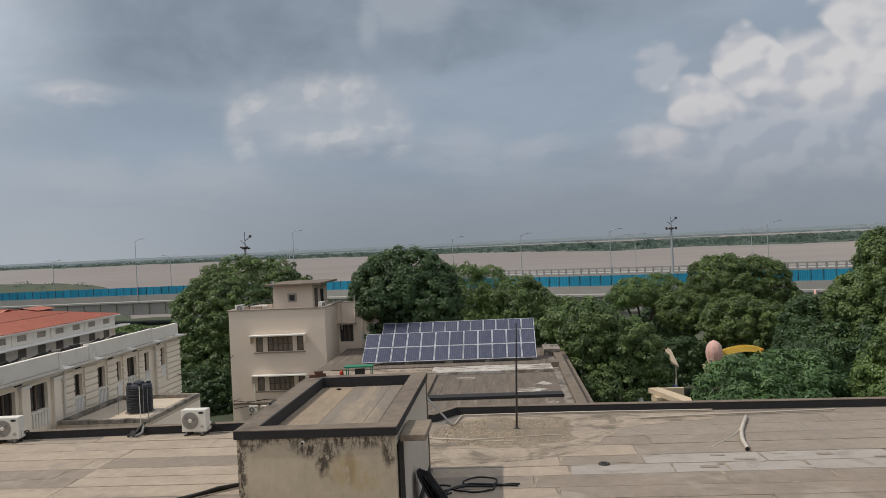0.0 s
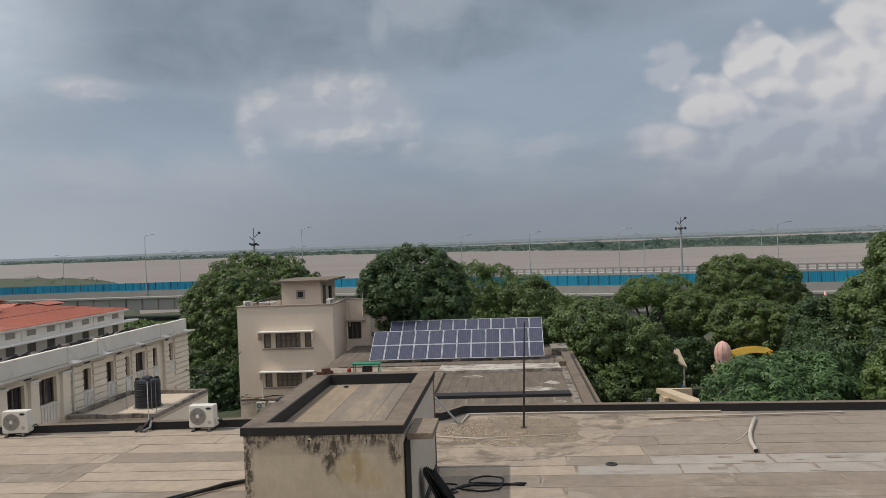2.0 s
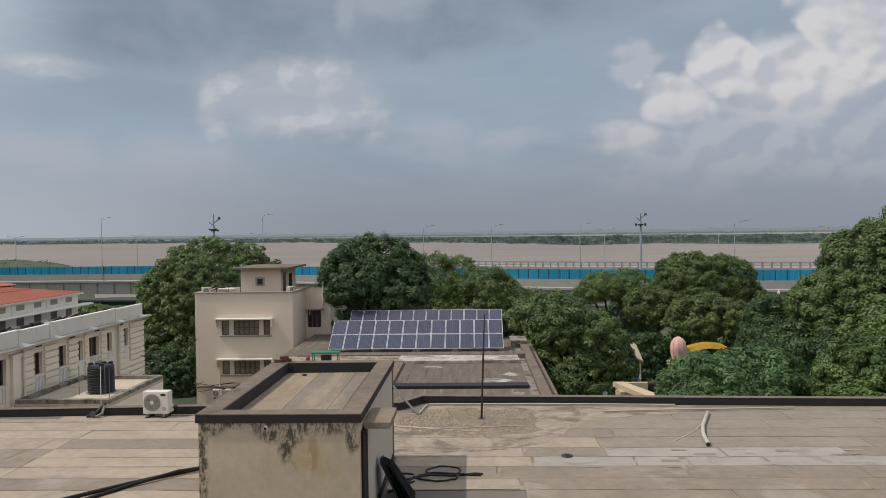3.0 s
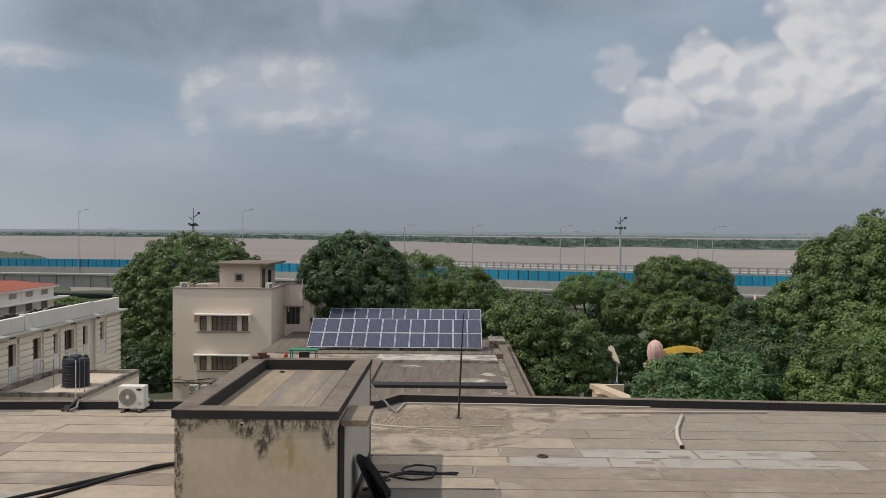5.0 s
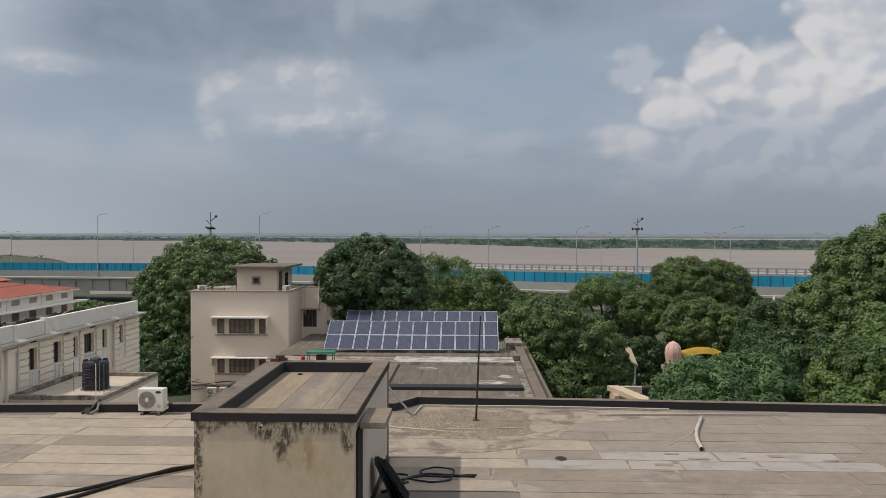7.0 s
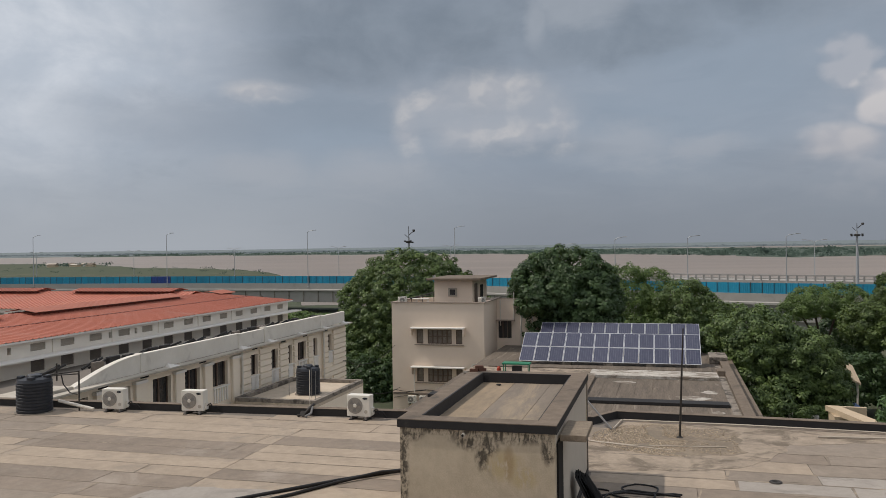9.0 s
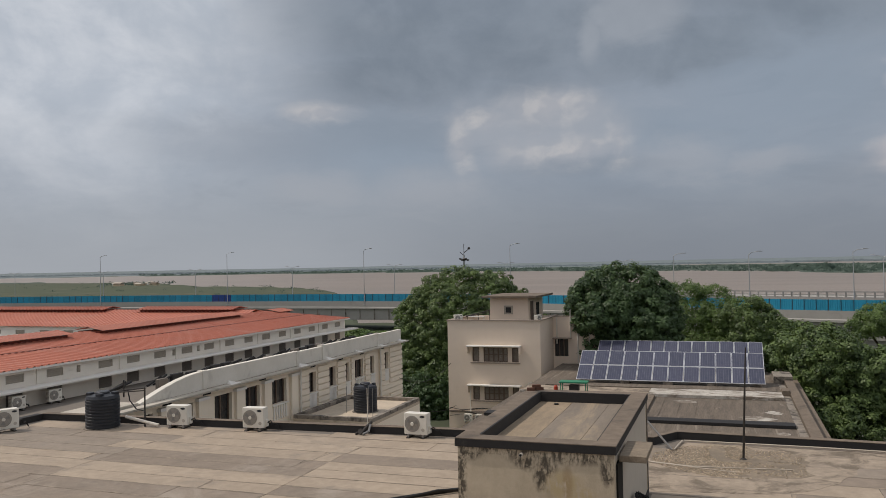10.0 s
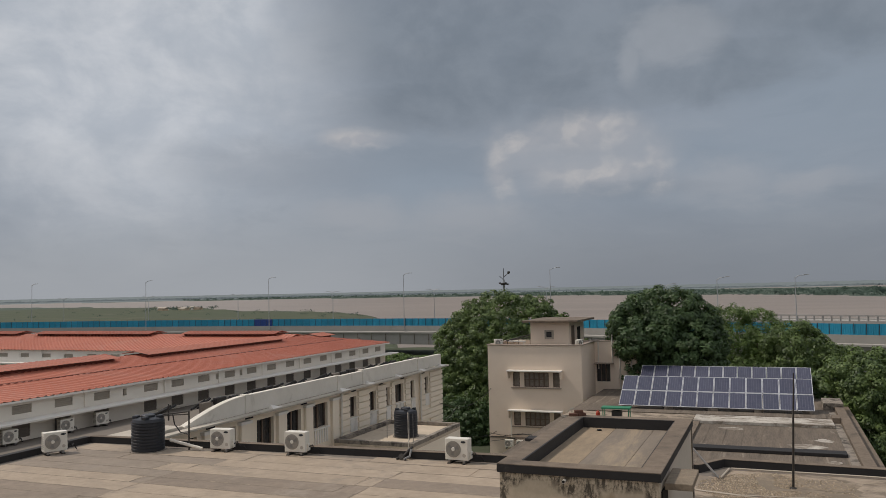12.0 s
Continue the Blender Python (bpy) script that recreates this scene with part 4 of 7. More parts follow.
for lx in (-20.4, -19.4):
    part("leg", rod(bmesh.new(), (lx, 64.4, -0.35), (lx + 0.15, 64.7, 0.38), 0.03), "white_paint", bench)
    part("leg", rod(bmesh.new(), (lx + 0.15, 64.4, -0.35), (lx, 64.7, 0.38), 0.03), "white_paint", bench)

# ---- air-conditioning outdoor unit ----


def ac_unit(m, label, group):
    u = thing("ac_outdoor_unit", (0, 0, 0), label, "air conditioner", group)
    part("casing", bx(-0.34, 0.34, -0.15, 0.15, 0.11, 0.70, 0.022), "ac_white", u)
    b = bmesh.new()
    bmesh.ops.create_cone(b, cap_ends=True, segments=28, radius1=0.225, radius2=0.225, depth=0.012, matrix=Matrix.Translation((-0.09, -0.157, 0.41)) @ Matrix.Rotation(math.pi / 2, 4, "X"))
    fan = part("fan_opening", b, "ac_grille", u, "dark round fan grille")
    ORG[fan] = ORG[u]
    for r in (0.08, 0.125, 0.17, 0.215):
        pts = [(-0.09 + r * math.cos(a * math.pi / 12), -0.168, 0.41 + r * math.sin(a * math.pi / 12)) for a in range(25)]
        part("ring", tube(bmesh.new(), pts, 0.004, 4), "steel", fan)
    b = bmesh.new()
    centre = b.verts.new((-0.09, -0.166, 0.41))
    for k in range(3):
        a = k * 2.094 + 0.4
        p = [(-0.09 + 0.045 * math.cos(a), -0.165, 0.41 + 0.045 * math.sin(a)), (-0.09 + 0.185 * math.cos(a - 0.35), -0.164, 0.41 + 0.185 * math.sin(a - 0.35)),
             (-0.09 + 0.185 * math.cos(a + 0.35), -0.1665, 0.41 + 0.185 * math.sin(a + 0.35))]
        b.faces.new([centre] + [b.verts.new(q) for q in p[1:]])
    part("fan_blades", b, "steel", fan)
    b = bmesh.new()
    bmesh.ops.create_cone(b, cap_ends=True, segments=16, radius1=0.055, radius2=0.045, depth=0.02, matrix=Matrix.Translation((-0.09, -0.172, 0.41)) @ Matrix.Rotation(math.pi / 2, 4, "X"))
    part("hub", b, "ac_white", fan)
    b = bmesh.new()
    bmesh.ops.create_cone(b, cap_ends=True, segments=20, radius1=0.075, radius2=0.075, depth=0.006, matrix=Matrix.Translation((0.21, -0.153, 0.615)) @ Matrix.Diagonal((1, 1, 0.42, 1)) @ Matrix.Rotation(math.pi / 2, 4, "X"))
    part("maker_plate", b, "tank_black", u, "dark oval maker's plate")
    b = bmesh.new()
    bmesh.ops.create_cone(b, cap_ends=True, segments=16, radius1=0.05, radius2=0.05, depth=0.006, matrix=Matrix.Translation((0.23, -0.153, 0.25)) @ Matrix.Rotation(math.pi / 2, 4, "X"))
    part("round_label", b, "grey_paint", u)
    for k in range(7):
        part("side_slot", bx(-0.346, -0.342, -0.11, 0.11, 0.20 + k * 0.06, 0.23 + k * 0.06), "ac_grille", u)
    part("valve_cover", bx(0.341, 0.38, -0.02, 0.12, 0.14, 0.34, 0.01), "ac_white", u)
    part("hose", tube(bmesh.new(), [(0.37, 0.05, 0.24), (0.46, 0.08, 0.30), (0.53, 0.1, 0.18), (0.60, 0.14, 0.22), (0.7, 0.2, 0.05)], 0.02, 6), "rubber", u)
    for fx in (-0.22, 0.22):
        part("foot", bx(fx - 0.05, fx + 0.05, -0.2, 0.2, 0.0, 0.04, 0.008), "dark_steel", u)
        part("foot_pad", bx(fx - 0.03, fx + 0.03, -0.16, 0.16, 0.041, 0.109), "steel", u)
    u.matrix_basis = m
    return u


G_AC = "air conditioners along the roof edge"
unit = ac_unit(pose(-8.35, 20.98, 0.0, 0, 0, -2), "off-white split air-conditioner outdoor unit on roof sheets", G_AC)
for q in (pose(-15.95, 20.5, 0, 0, 0, 6), pose(-13.4, 20.7, 0, 0, 0, 4), pose(-20.85, 18.65, 0, 0, 0, 62)):
    copy_thing(unit, q)
G_AC2 = "air conditioners in the gully below the shed wall"
for y in (21.3, 23.85, 25.65):
    o = copy_thing(unit, pose(-26.0, y, -0.5, 0, 0, 78))
    o.scale = (0.84, 0.84, 0.84)
    tagged(o, "off-white outdoor unit standing below the shed wall", group=G_AC2)
G_AC3 = "air conditioners on the house"
for q in (pose(-19.85, 61.6, -7.85, 0, 0, 0), pose(-18.9, 61.6, -7.85, 0, 0, 0)):
    tagged(copy_thing(unit, q), "small outdoor unit bracketed to the house wall", group=G_AC3)
for q in (pose(-20.9, 62.6, -0.0, 0, 0, 40), pose(-14.25, 62.6, -0.0, 0, 0, 70), pose(-13.0, 68.5, 0.4, 0, 0, 0), pose(-11.6, 67.4, 0.02, 0, 0, 0)):
    tagged(copy_thing(unit, q), "outdoor unit standing on the house parapet", group=G_AC3)

# ---- water tanks ----


def water_tank(at, r, h, label):
    t = thing("water_tank", at, label, "water tank", "black water tanks")
    x, y, z = at
    prof = [(r * 0.97, z + 0.03)]
    n = 9
    for k in range(n):
        z0 = z + 0.05 + (h * 0.8 - 0.05) * k / n
        dz = (h * 0.8 - 0.05) / n
        prof += [(r, z0 + dz * 0.1), (r, z0 + dz * 0.7), (r * 0.965, z0 + dz * 0.82), (r * 0.965, z0 + dz * 0.95)]
    prof += [(r, z + h * 0.82), (r * 0.93, z + h * 0.90), (r * 0.5, z + h * 0.94)]
    part("body", lathe(bmesh.new(), prof, x, y, 36), "tank_black", t)
    part("lid", lathe(bmesh.new(), [(r * 0.42, z + h * 0.935), (r * 0.42, z + h * 0.98), (r * 0.38, z + h), (0.03, z + h * 1.01)], x, y, 24), "tank_black", t)
    for k in range(4):
        a = k * math.pi / 2 + 0.5
        part("lifting_lug", bx(x + r * 0.72 * math.cos(a) - 0.09, x + r * 0.72 * math.cos(a) + 0.09, y + r * 0.72 * math.sin(a) - 0.09, y + r * 0.72 * math.sin(a) + 0.09, z + h * 0.88, z + h * 0.985, 0.03), "tank_black", t)
    part("base_disc", lathe(bmesh.new(), [(r * 1.12, z), (r * 1.12, z + 0.03)], x, y, 28), "concrete_dirty", t)
    return t


water_tank((-18.35, 19.95, 0.0), 0.5, 1.12, "ribbed black plastic water tank on the near roof")
water_tank((-18.15, 38.6, -2.8), 0.62, 1.50, "ribbed black plastic water tank on a lower roof")
pf = thing("pipe_frame", (-17.2, 20.3, 0), "rusty pipe frame with hose beside the tank", "pipe")
part("post", rod(bmesh.new(), (-17.85, 20.3, 0.9), (-17.85, 20.3, 1.42), 0.025), "dark_steel", pf)
part("post", rod(bmesh.new(), (-17.1, 20.35, 0), (-17.1, 20.35, 1.22), 0.025), "dark_steel", pf)
part("bar", rod(bmesh.new(), (-18.1, 20.25, 1.08), (-17.1, 20.35, 1.2), 0.022), "dark_steel", pf)
part("bar", rod(bmesh.new(), (-17.9, 20.1, 1.08), (-17.1, 20.35, 1.12), 0.018), "dark_steel", pf)
part("hose", tube(bmesh.new(), [(-17.7, 20.3, 1.15), (-17.62, 20.3, 0.8), (-17.4, 20.32, 0.55), (-17.15, 20.35, 0.5)], 0.018), "rubber", pf)
part("pipe", rod(bmesh.new(), (-17.7, 20.2, 0.32), (-16.6, 20.35, 0.08), 0.05), "pvc_white", pf)

# ---- lower block with the second tank ----
lb = thing("tank_block", (-18.7, 39, GROUND), "small lower block with dirty parapet and flat roof", "building")
part("wall", bx(-20.9, -16.5, 35.9, 42.2, GROUND, -2.95), "white_wall", lb)
part("roof", bx(-20.9, -16.5, 35.9, 42.2, -2.948, -2.8), "pale_screed", lb, "sunlit pale dusty cement")
for q in ((-20.9, -16.5, 35.9, 36.15), (-16.75, -16.5, 36.152, 42.0), (-20.9, -20.65, 36.152, 42.0), (-20.9, -16.5, 42.002, 42.2)):
    part("parapet", bx(*q, -2.798, -2.60, 0.02), "concrete_dirty", lb, "mould-blackened parapet")
for k, (px, py) in enumerate(((-18.9, 37.9), (-17.5, 37.6), (-16.6, 36.1))):
    part("pipe", rod(bmesh.new(), (px, py, -2.8), (px, py, -1.4 + 0.1 * k), 0.016), "steel", lb)

# ---- long banded wing with the red-roofed clerestory ----
AX, AY1 = -21.32, 51.3
wing = thing("banded_wing", (-24, 36, GROUND), "long cream wing with banded masonry and grey parapet", "building")
openings = [(24.6, 25.9, -2.6, -0.75), (27.2, 28.4, -2.6, -0.75), (29.9, 31.2, -2.6, -0.75), (32.3, 33.5, -2.6, -0.75), (34.6, 36.0, -1.95, -0.75),
            (38.3, 39.1, -1.95, -0.85), (40.6, 41.45, -1.95, -0.85), (42.7, 43.25, -1.95, -0.85), (44.0, 45.15, -1.95, -0.85), (46.2, 46.8, -1.95, -0.85), (48.4, 49.05, -1.95, -0.85)]
lower = [(y0, y1, -5.6, -3.9) for y0, y1, *_ in openings]
bm = wall_holes(bmesh.new(), 20.6, AY1, GROUND, -0.42, openings + lower, lambda u, w, z: (AX - w, u, z), 0.35)
part("wall", bm, "white_wall", wing)
part("end_wall", bx(-31, AX - 0.352, AY1 - 0.35, AY1, GROUND, -0.42), "white_wall", wing)
# rooms' shade is drawn as a near-black sheet behind the openings
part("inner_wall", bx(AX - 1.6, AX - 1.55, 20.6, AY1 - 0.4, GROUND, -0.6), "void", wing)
part("roof", bx(-26.4, AX - 0.353, -4, AY1 - 0.353, -0.66, -0.5), "deck", wing, "dark flat gully roof")
part("eave_ledge", bx(AX, AX + 0.42, 20.9, AY1 + 0.4, -0.419, -0.33, 0.01), "grey_paint", wing, "pale projecting eave ledge")
# upright smooth parapet in bays, with small mortar wedges on the ledge below
bays = [(29.22, 37.14), (37.2, 39.97), (40.03, 47.44), (47.5, AY1 + 0.1)]
for i, (ya, yb) in enumerate(bays):
    top = (0.44, 0.40, 0.46, 0.42)[i]
    part("parapet_face", bx(AX - 0.30, AX - 0.03 - 0.012 * (i % 2), ya, yb, -0.328, top, 0.025), "parapet_paint", wing, "smooth pale grey painted parapet")
    part("parapet_joint", bx(AX - 0.31, AX + 0.02, ya - 0.12, ya + 0.12, -0.327, top + 0.035, 0.02), "parapet_paint", wing)
for y, w in ((31.0, 0.34), (37.35, 0.42), (40.35, 0.34), (44.1, 0.26), (47.6, 0.3), (50.9, 0.36)):
    bm = bmesh.new()
    vs = [bm.verts.new(p) for p in ((AX + 0.44, y - w * 1.3, -0.329), (AX + 0.44, y + w * 0.9, -0.329), (AX - 0.02, y - w * 0.5, -0.329), (AX - 0.02, y + w * 0.4, -0.329), (AX - 0.02, y - 0.02, -0.20))]
    for f in ((0, 1, 4), (1, 3, 4), (3, 2, 4), (2, 0, 4), (0, 2, 3, 1)):
        bm.faces.new([vs[k] for k in f])
    bmesh.ops.recalc_face_normals(bm, faces=bm.faces)
    part("mortar_lump", bm, "white_paint", wing)
# the parapet sweeps down in a curve at its near end, a low kerb goes on
bm = bmesh.new()
last = None
for k in range(9):
    f = k / 8
    y, top = 25.2 + 3.98 * f, -0.27 + 0.71 * math.sin(f * math.pi / 2)
    ring = [bm.verts.new(p) for p in ((AX - 0.03, y, -0.328), (AX - 0.03, y, top), (AX - 0.30, y, top), (AX - 0.30, y, -0.328))]
    if last:
        for i in range(4):
            bm.faces.new((last[i], last[(i + 1) % 4], ring[(i + 1) % 4], ring[i]))
    else:
        bm.faces.new(ring)
    last = ring
bm.faces.new(last[::-1])
bmesh.ops.recalc_face_normals(bm, faces=bm.faces)
part("parapet_end", bm, "parapet_paint", wing, "parapet end sweeping down in a curve")
part("low_parapet", bx(AX - 1.5, AX - 0.05, -4, 25.15, -0.498, -0.22, 0.03), "grey_paint", wing)
# dark blocks added so that a thin dark line shows above the parapet
rq = random.Random(31)
for k in range(26):
    y = 27.5 + k * 0.90 + rq.uniform(-0.12, 0.12)
    q = bx(AX - 1.05 - rq.uniform(0.02, 0.2), AX - 0.905, y, y + rq.uniform(0.5, 0.75), -0.499, rq.uniform(0.30, 0.45) if rq.random() < 0.7 else 0.1, 0.03)
    part("gully_cover", q, "bitumen" if k % 3 else "deck", wing, "row of dark blocks behind the parapet")
# pilasters and piers
for y in (24.2, 26.5, 28.9, 31.7, 34.05, 36.6):
    part("pier", bx(AX + 0.002, AX + 0.16, y - 0.32, y + 0.32, -6.4, -0.75, 0.015), "white_wall", wing)
    part("pier_cap", bx(AX + 0.002, AX + 0.22, y - 0.4, y + 0.4, -0.748, -0.62, 0.01), "white_paint", wing)
part("frieze", bx(AX + 0.002, AX + 0.10, 20.9, 37.2, -0.60, -0.42), "white_wall", wing)
part("drain_pipe", rod(bmesh.new(), (AX + 0.2, 37.1, -10), (AX + 0.2, 37.1, -0.45), 0.06), "pvc_white", wing)
part("drain_pipe", rod(bmesh.new(), (AX + 0.2, 47.35, -10), (AX + 0.2, 47.35, -0.45), 0.06), "pvc_white", wing)
for y in (23, 26.6, 29.2, 33.6, 38.6, 41.9, 44.8, 47.9):
    part("wall_vent", bx(AX + 0.102, AX + 0.115, y - 0.28, y + 0.28, -0.56, -0.46), "void", wing)
for y0, y1, z0, z1 in openings:
    big = y0 < 36.2
    w = part("window", bx(AX - 0.25, AX - 0.22, y0, y1, z0, z1), "glass", wing)
    for k in range(3):
        m = y0 + (y1 - y0) * k / 2
        part("mullion", bx(AX - 0.218, AX - 0.16, m - 0.04, m + 0.04, z0, z1), "timber", w)
    if z0 > -2.2:
        for k in range(6):
            m = y0 + (y1 - y0) * (k + 0.5) / 6
            part("baluster", bx(AX + 0.002, AX + 0.06, m - 0.045, m + 0.045, z0 - 0.75, z0 - 0.06), "white_paint", w)
        part("window_sill", bx(AX + 0.002, AX + 0.1, y0 - 0.08, y1 + 0.08, z0 - 0.058, z0 + 0.0), "white_paint", w)
# banded courses with dark joints between
holes_all = openings + lower
zc = -0.62
while zc > -8:
    for ya, yb in ((36.95, 43.9), (47.5, AY1 + 0.05), (20.9, 23.8), (45.3, 46.1)):
        if zc < -6.4 and ya < 36:
            continue
        cuts = sorted([h for h in holes_all if h[1] > ya and h[0] < yb and not (h[3] <= zc - 0.27 or h[2] - (0.8 if h[2] > -3 else 0) >= zc)])
        y = ya
        for h in cuts + [(yb, yb, 0, 0)]:
            if h[0] - 0.1 - y > 0.1:
                part("course", bx(AX + 0.001, AX + 0.10, y, min(h[0] - 0.1, yb), zc - 0.262, zc, 0.0), "white_wall", wing)
            y = h[1] + 0.1
    zc -= 0.335

# clerestory
SX = -26.5
shed = thing("red_roof_hall", (-31, 34, -0.5), "long hall with red ribbed sheet roof and white walls", "building")
vy = [14.0, 15.95, 17.9, 19.9, 21.85, 23.8, 25.8, 28.7, 30.5, 32.4, 34.5, 36.4, 38.3, 40.2, 42.1, 44.0, 45.9, 47.8, 49.7, 51.6]
vents = [(y - 0.02, y + 0.86, 0.50, 0.83) for y in vy]
lows = [(y - 0.02, y + 0.80, -0.40, 0.14) for y in vy]
squares = [(y, y + 0.22, 0.50, 0.80) for y in (27.4, 33.75, 35.75)]
bm = wall_holes(bmesh.new(), -4, 53.2, GROUND, 1.0, vents + lows + squares, lambda u, w, z: (SX - w, u, z), 0.25)
part("wall", bm, "shed_wall", shed)
part("end_wall", bx(-34.5, SX - 0.252, 52.95, 53.2, GROUND, 1.0), "shed_wall", shed)
# hall's inside shade: a near-black sheet behind its vents
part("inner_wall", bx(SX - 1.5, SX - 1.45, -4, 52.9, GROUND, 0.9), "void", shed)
part("sunshade_ledge", bx(SX + 0.002, SX + 0.75, -4, 53.9, 0.22, 0.30, 0.01), "white_paint", shed, "white continuous sunshade ledge")
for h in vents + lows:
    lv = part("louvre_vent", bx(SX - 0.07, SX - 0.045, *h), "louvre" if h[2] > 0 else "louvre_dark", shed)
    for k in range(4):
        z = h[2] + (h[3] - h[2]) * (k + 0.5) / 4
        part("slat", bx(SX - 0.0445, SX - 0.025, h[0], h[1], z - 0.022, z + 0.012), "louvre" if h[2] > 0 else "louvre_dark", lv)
for y in vy[::2]:
    part("wall_rib", bx(SX + 0.002, SX + 0.05, y - 0.55, y - 0.45, 0.302, 0.99), "shed_wall", shed)


def ribbed(bm, a, b, c, d, pitch=0.36, rib=0.042):
    """Ribbed sheet between the eave a-b and the ridge d-c; the ribs run up the slope."""
    a, b, c, d = map(Vector, (a, b, c, d))
    n = max(2, int((b - a).length / pitch))
    nor = (b - a).cross(d - a).normalized()
    if nor.z < 0:
        nor = -nor
    lo, hi = [], []
    for i in range(n + 1):
        for f, h in ((0.0, 0), (0.55, 0), (0.68, rib), (0.87, rib)):
            t = min(1, (i + f) / n)
            lo.append(bm.verts.new(a.lerp(b, t) + nor * h))
            hi.append(bm.verts.new(d.lerp(c, t) + nor * h))
    for i in range(len(lo) - 1):
        bm.faces.new((lo[i], lo[i + 1], hi[i + 1], hi[i]))
    return bm


RX, RZ, EZ = -30.5, 1.8, 1.04
part("roof_slope", ribbed(bmesh.new(), (SX + 0.25, -6, EZ), (SX + 0.25, 53.5, EZ), (RX, 48.8, RZ), (RX, -6, RZ)), "red_sheet", shed, "red ribbed roof sheets")
part("roof_slope", ribbed(bmesh.new(), (-34.7, -6, EZ), (-34.7, 53.5, EZ), (RX, 48.8, RZ), (RX, -6, RZ)), "red_sheet", shed)
part("roof_hip", ribbed(bmesh.new(), (-34.7, 53.5, EZ), (SX + 0.25, 53.5, EZ), (RX + 0.01, 48.8, RZ), (RX - 0.01, 48.8, RZ)), "red_sheet", shed)
part("gutter", bx(SX + 0.16, SX + 0.27, -6, 53.5, EZ - 0.09, EZ - 0.012), "white_paint", shed)
part("seam", bx((SX + RX) / 2 - 0.05, (SX + RX) / 2 + 0.12, -6, 51.0, 1.44, 1.475), "red_dark", shed)
for ya, yb in ((-6, 30.4), (32.3, 44.9), (49.2, 51.2)):
    for s in (-1, 1):
        zc2 = RZ + 0.22 if yb < 46 else RZ + 0.1
        part("ridge_vent", ribbed(bmesh.new(), (RX + s * 1.0, ya, zc2 - 0.17), (RX + s * 1.0, yb, zc2 - 0.17), (RX, yb, zc2), (RX, ya, zc2), 0.30, 0.022), "red_vent", shed, "raised red ridge ventilator")
    part("vent_side", bx(RX - 0.7, RX + 0.7, ya + 0.1, yb - 0.1, RZ - 0.2, (RZ + 0.01) if yb < 46 else RZ - 0.1), "red_dark", shed)

hall2 = thing("cross_hall", (-50, 51.6, -0.5), "second red-roofed hall standing across the first", "building")
vents2 = [(x, x + 0.9, 0.45, 0.75) for x in [-76 + 2.3 * k for k in range(18)]]
part("wall", wall_holes(bmesh.new(), -78, -34.8, GROUND, 1.0, vents2, lambda u, w, z: (u, 46.6 + w, z), 0.25), "white_paint", hall2)
for h in vents2:
    lv = part("louvre_vent", bx(h[0], h[1], 46.65, 46.675, h[2], h[3]), "louvre", hall2)
    for k in range(3):
        z = h[2] + (h[3] - h[2]) * (k + 0.5) / 3
        part("slat", bx(h[0], h[1], 46.625, 46.648, z - 0.025, z + 0.012), "louvre", lv)
# the cross hall's unlit inside, again as a dark sheet
part("inner_wall", bx(-78, -34.8, 47.2, 47.25, GROUND, 0.9), "void", hall2)
part("sunshade_ledge", bx(-78, -34.8, 45.9, 46.598, -0.02, 0.06), "white_paint", hall2)
part("roof_slope", ribbed(bmesh.new(), (-78, 46.35, 1.04), (-32, 46.35, 1.04), (-33, 51.6, 1.95), (-78, 51.6, 1.95)), "red_sheet", hall2)
part("roof_slope", ribbed(bmesh.new(), (-78, 56.9, 1.04), (-32, 56.9, 1.04), (-33, 51.6, 1.95), (-78, 51.6, 1.95)), "red_sheet", hall2)
for xa, xb in ((-78, -60.5), (-58.6, -46.0), (-43.0, -34.3)):
    for s in (-1, 1):
        part("ridge_vent", ribbed(bmesh.new(), (xa, 51.6 + s * 1.0, 2.02), (xb, 51.6 + s * 1.0, 2.02), (xb, 51.6, 2.2), (xa, 51.6, 2.2)), "red_vent", hall2)
    part("vent_side", bx(xa + 0.1, xb - 0.1, 51.0, 52.2, 1.7, 2.03), "red_dark", hall2)
hall2.location.z -= 0.22

# ---- elevated road ----
CTRL = [(-420, 120), (-330, 148), (-210, 171), (-140, 179), (-75, 178), (-34, 165), (10, 144), (46, 133), (95, 121), (160, 107), (260, 88)]


def spline(ctrl, step):
    pts = [Vector((*p, 0)) for p in ctrl]
    out = []
    for i in range(1, len(pts) - 2):
        p0, p1, p2, p3 = pts[i - 1:i + 3]
        n = max(2, int((p2 - p1).length / 2))
        for k in range(n):
            t = k / n
            out.append(0.5 * ((2 * p1) + (p2 - p0) * t + (2 * p0 - 5 * p1 + 4 * p2 - p3) * t * t + (3 * p1 - p0 - 3 * p2 + p3) * t ** 3))
    res, acc, last = [out[0]], 0.0, out[0]
    for p in out[1:]:
        d = (p - last).length
        while acc + d >= step:
            f = (step - acc) / d
            last = last.lerp(p, f)
            res.append(last.copy())
            d = (p - last).length
            acc = 0.0
        acc += d
        last = p
    return res


LINE = [(p.x, p.y) for p in spline(CTRL, 4.0)]
road = thing("elevated_road", (0, 146, GROUND), "grey concrete elevated riverside road on piers", "flyover", kind="structure")
# profile: across is towards the viewer (right of travel)
part("deck", sweep(bmesh.new(), LINE, [(-0.0, -5.3), (0.0, -4.6), (-16, -4.6), (-16, -5.3)]), "asphalt", road)
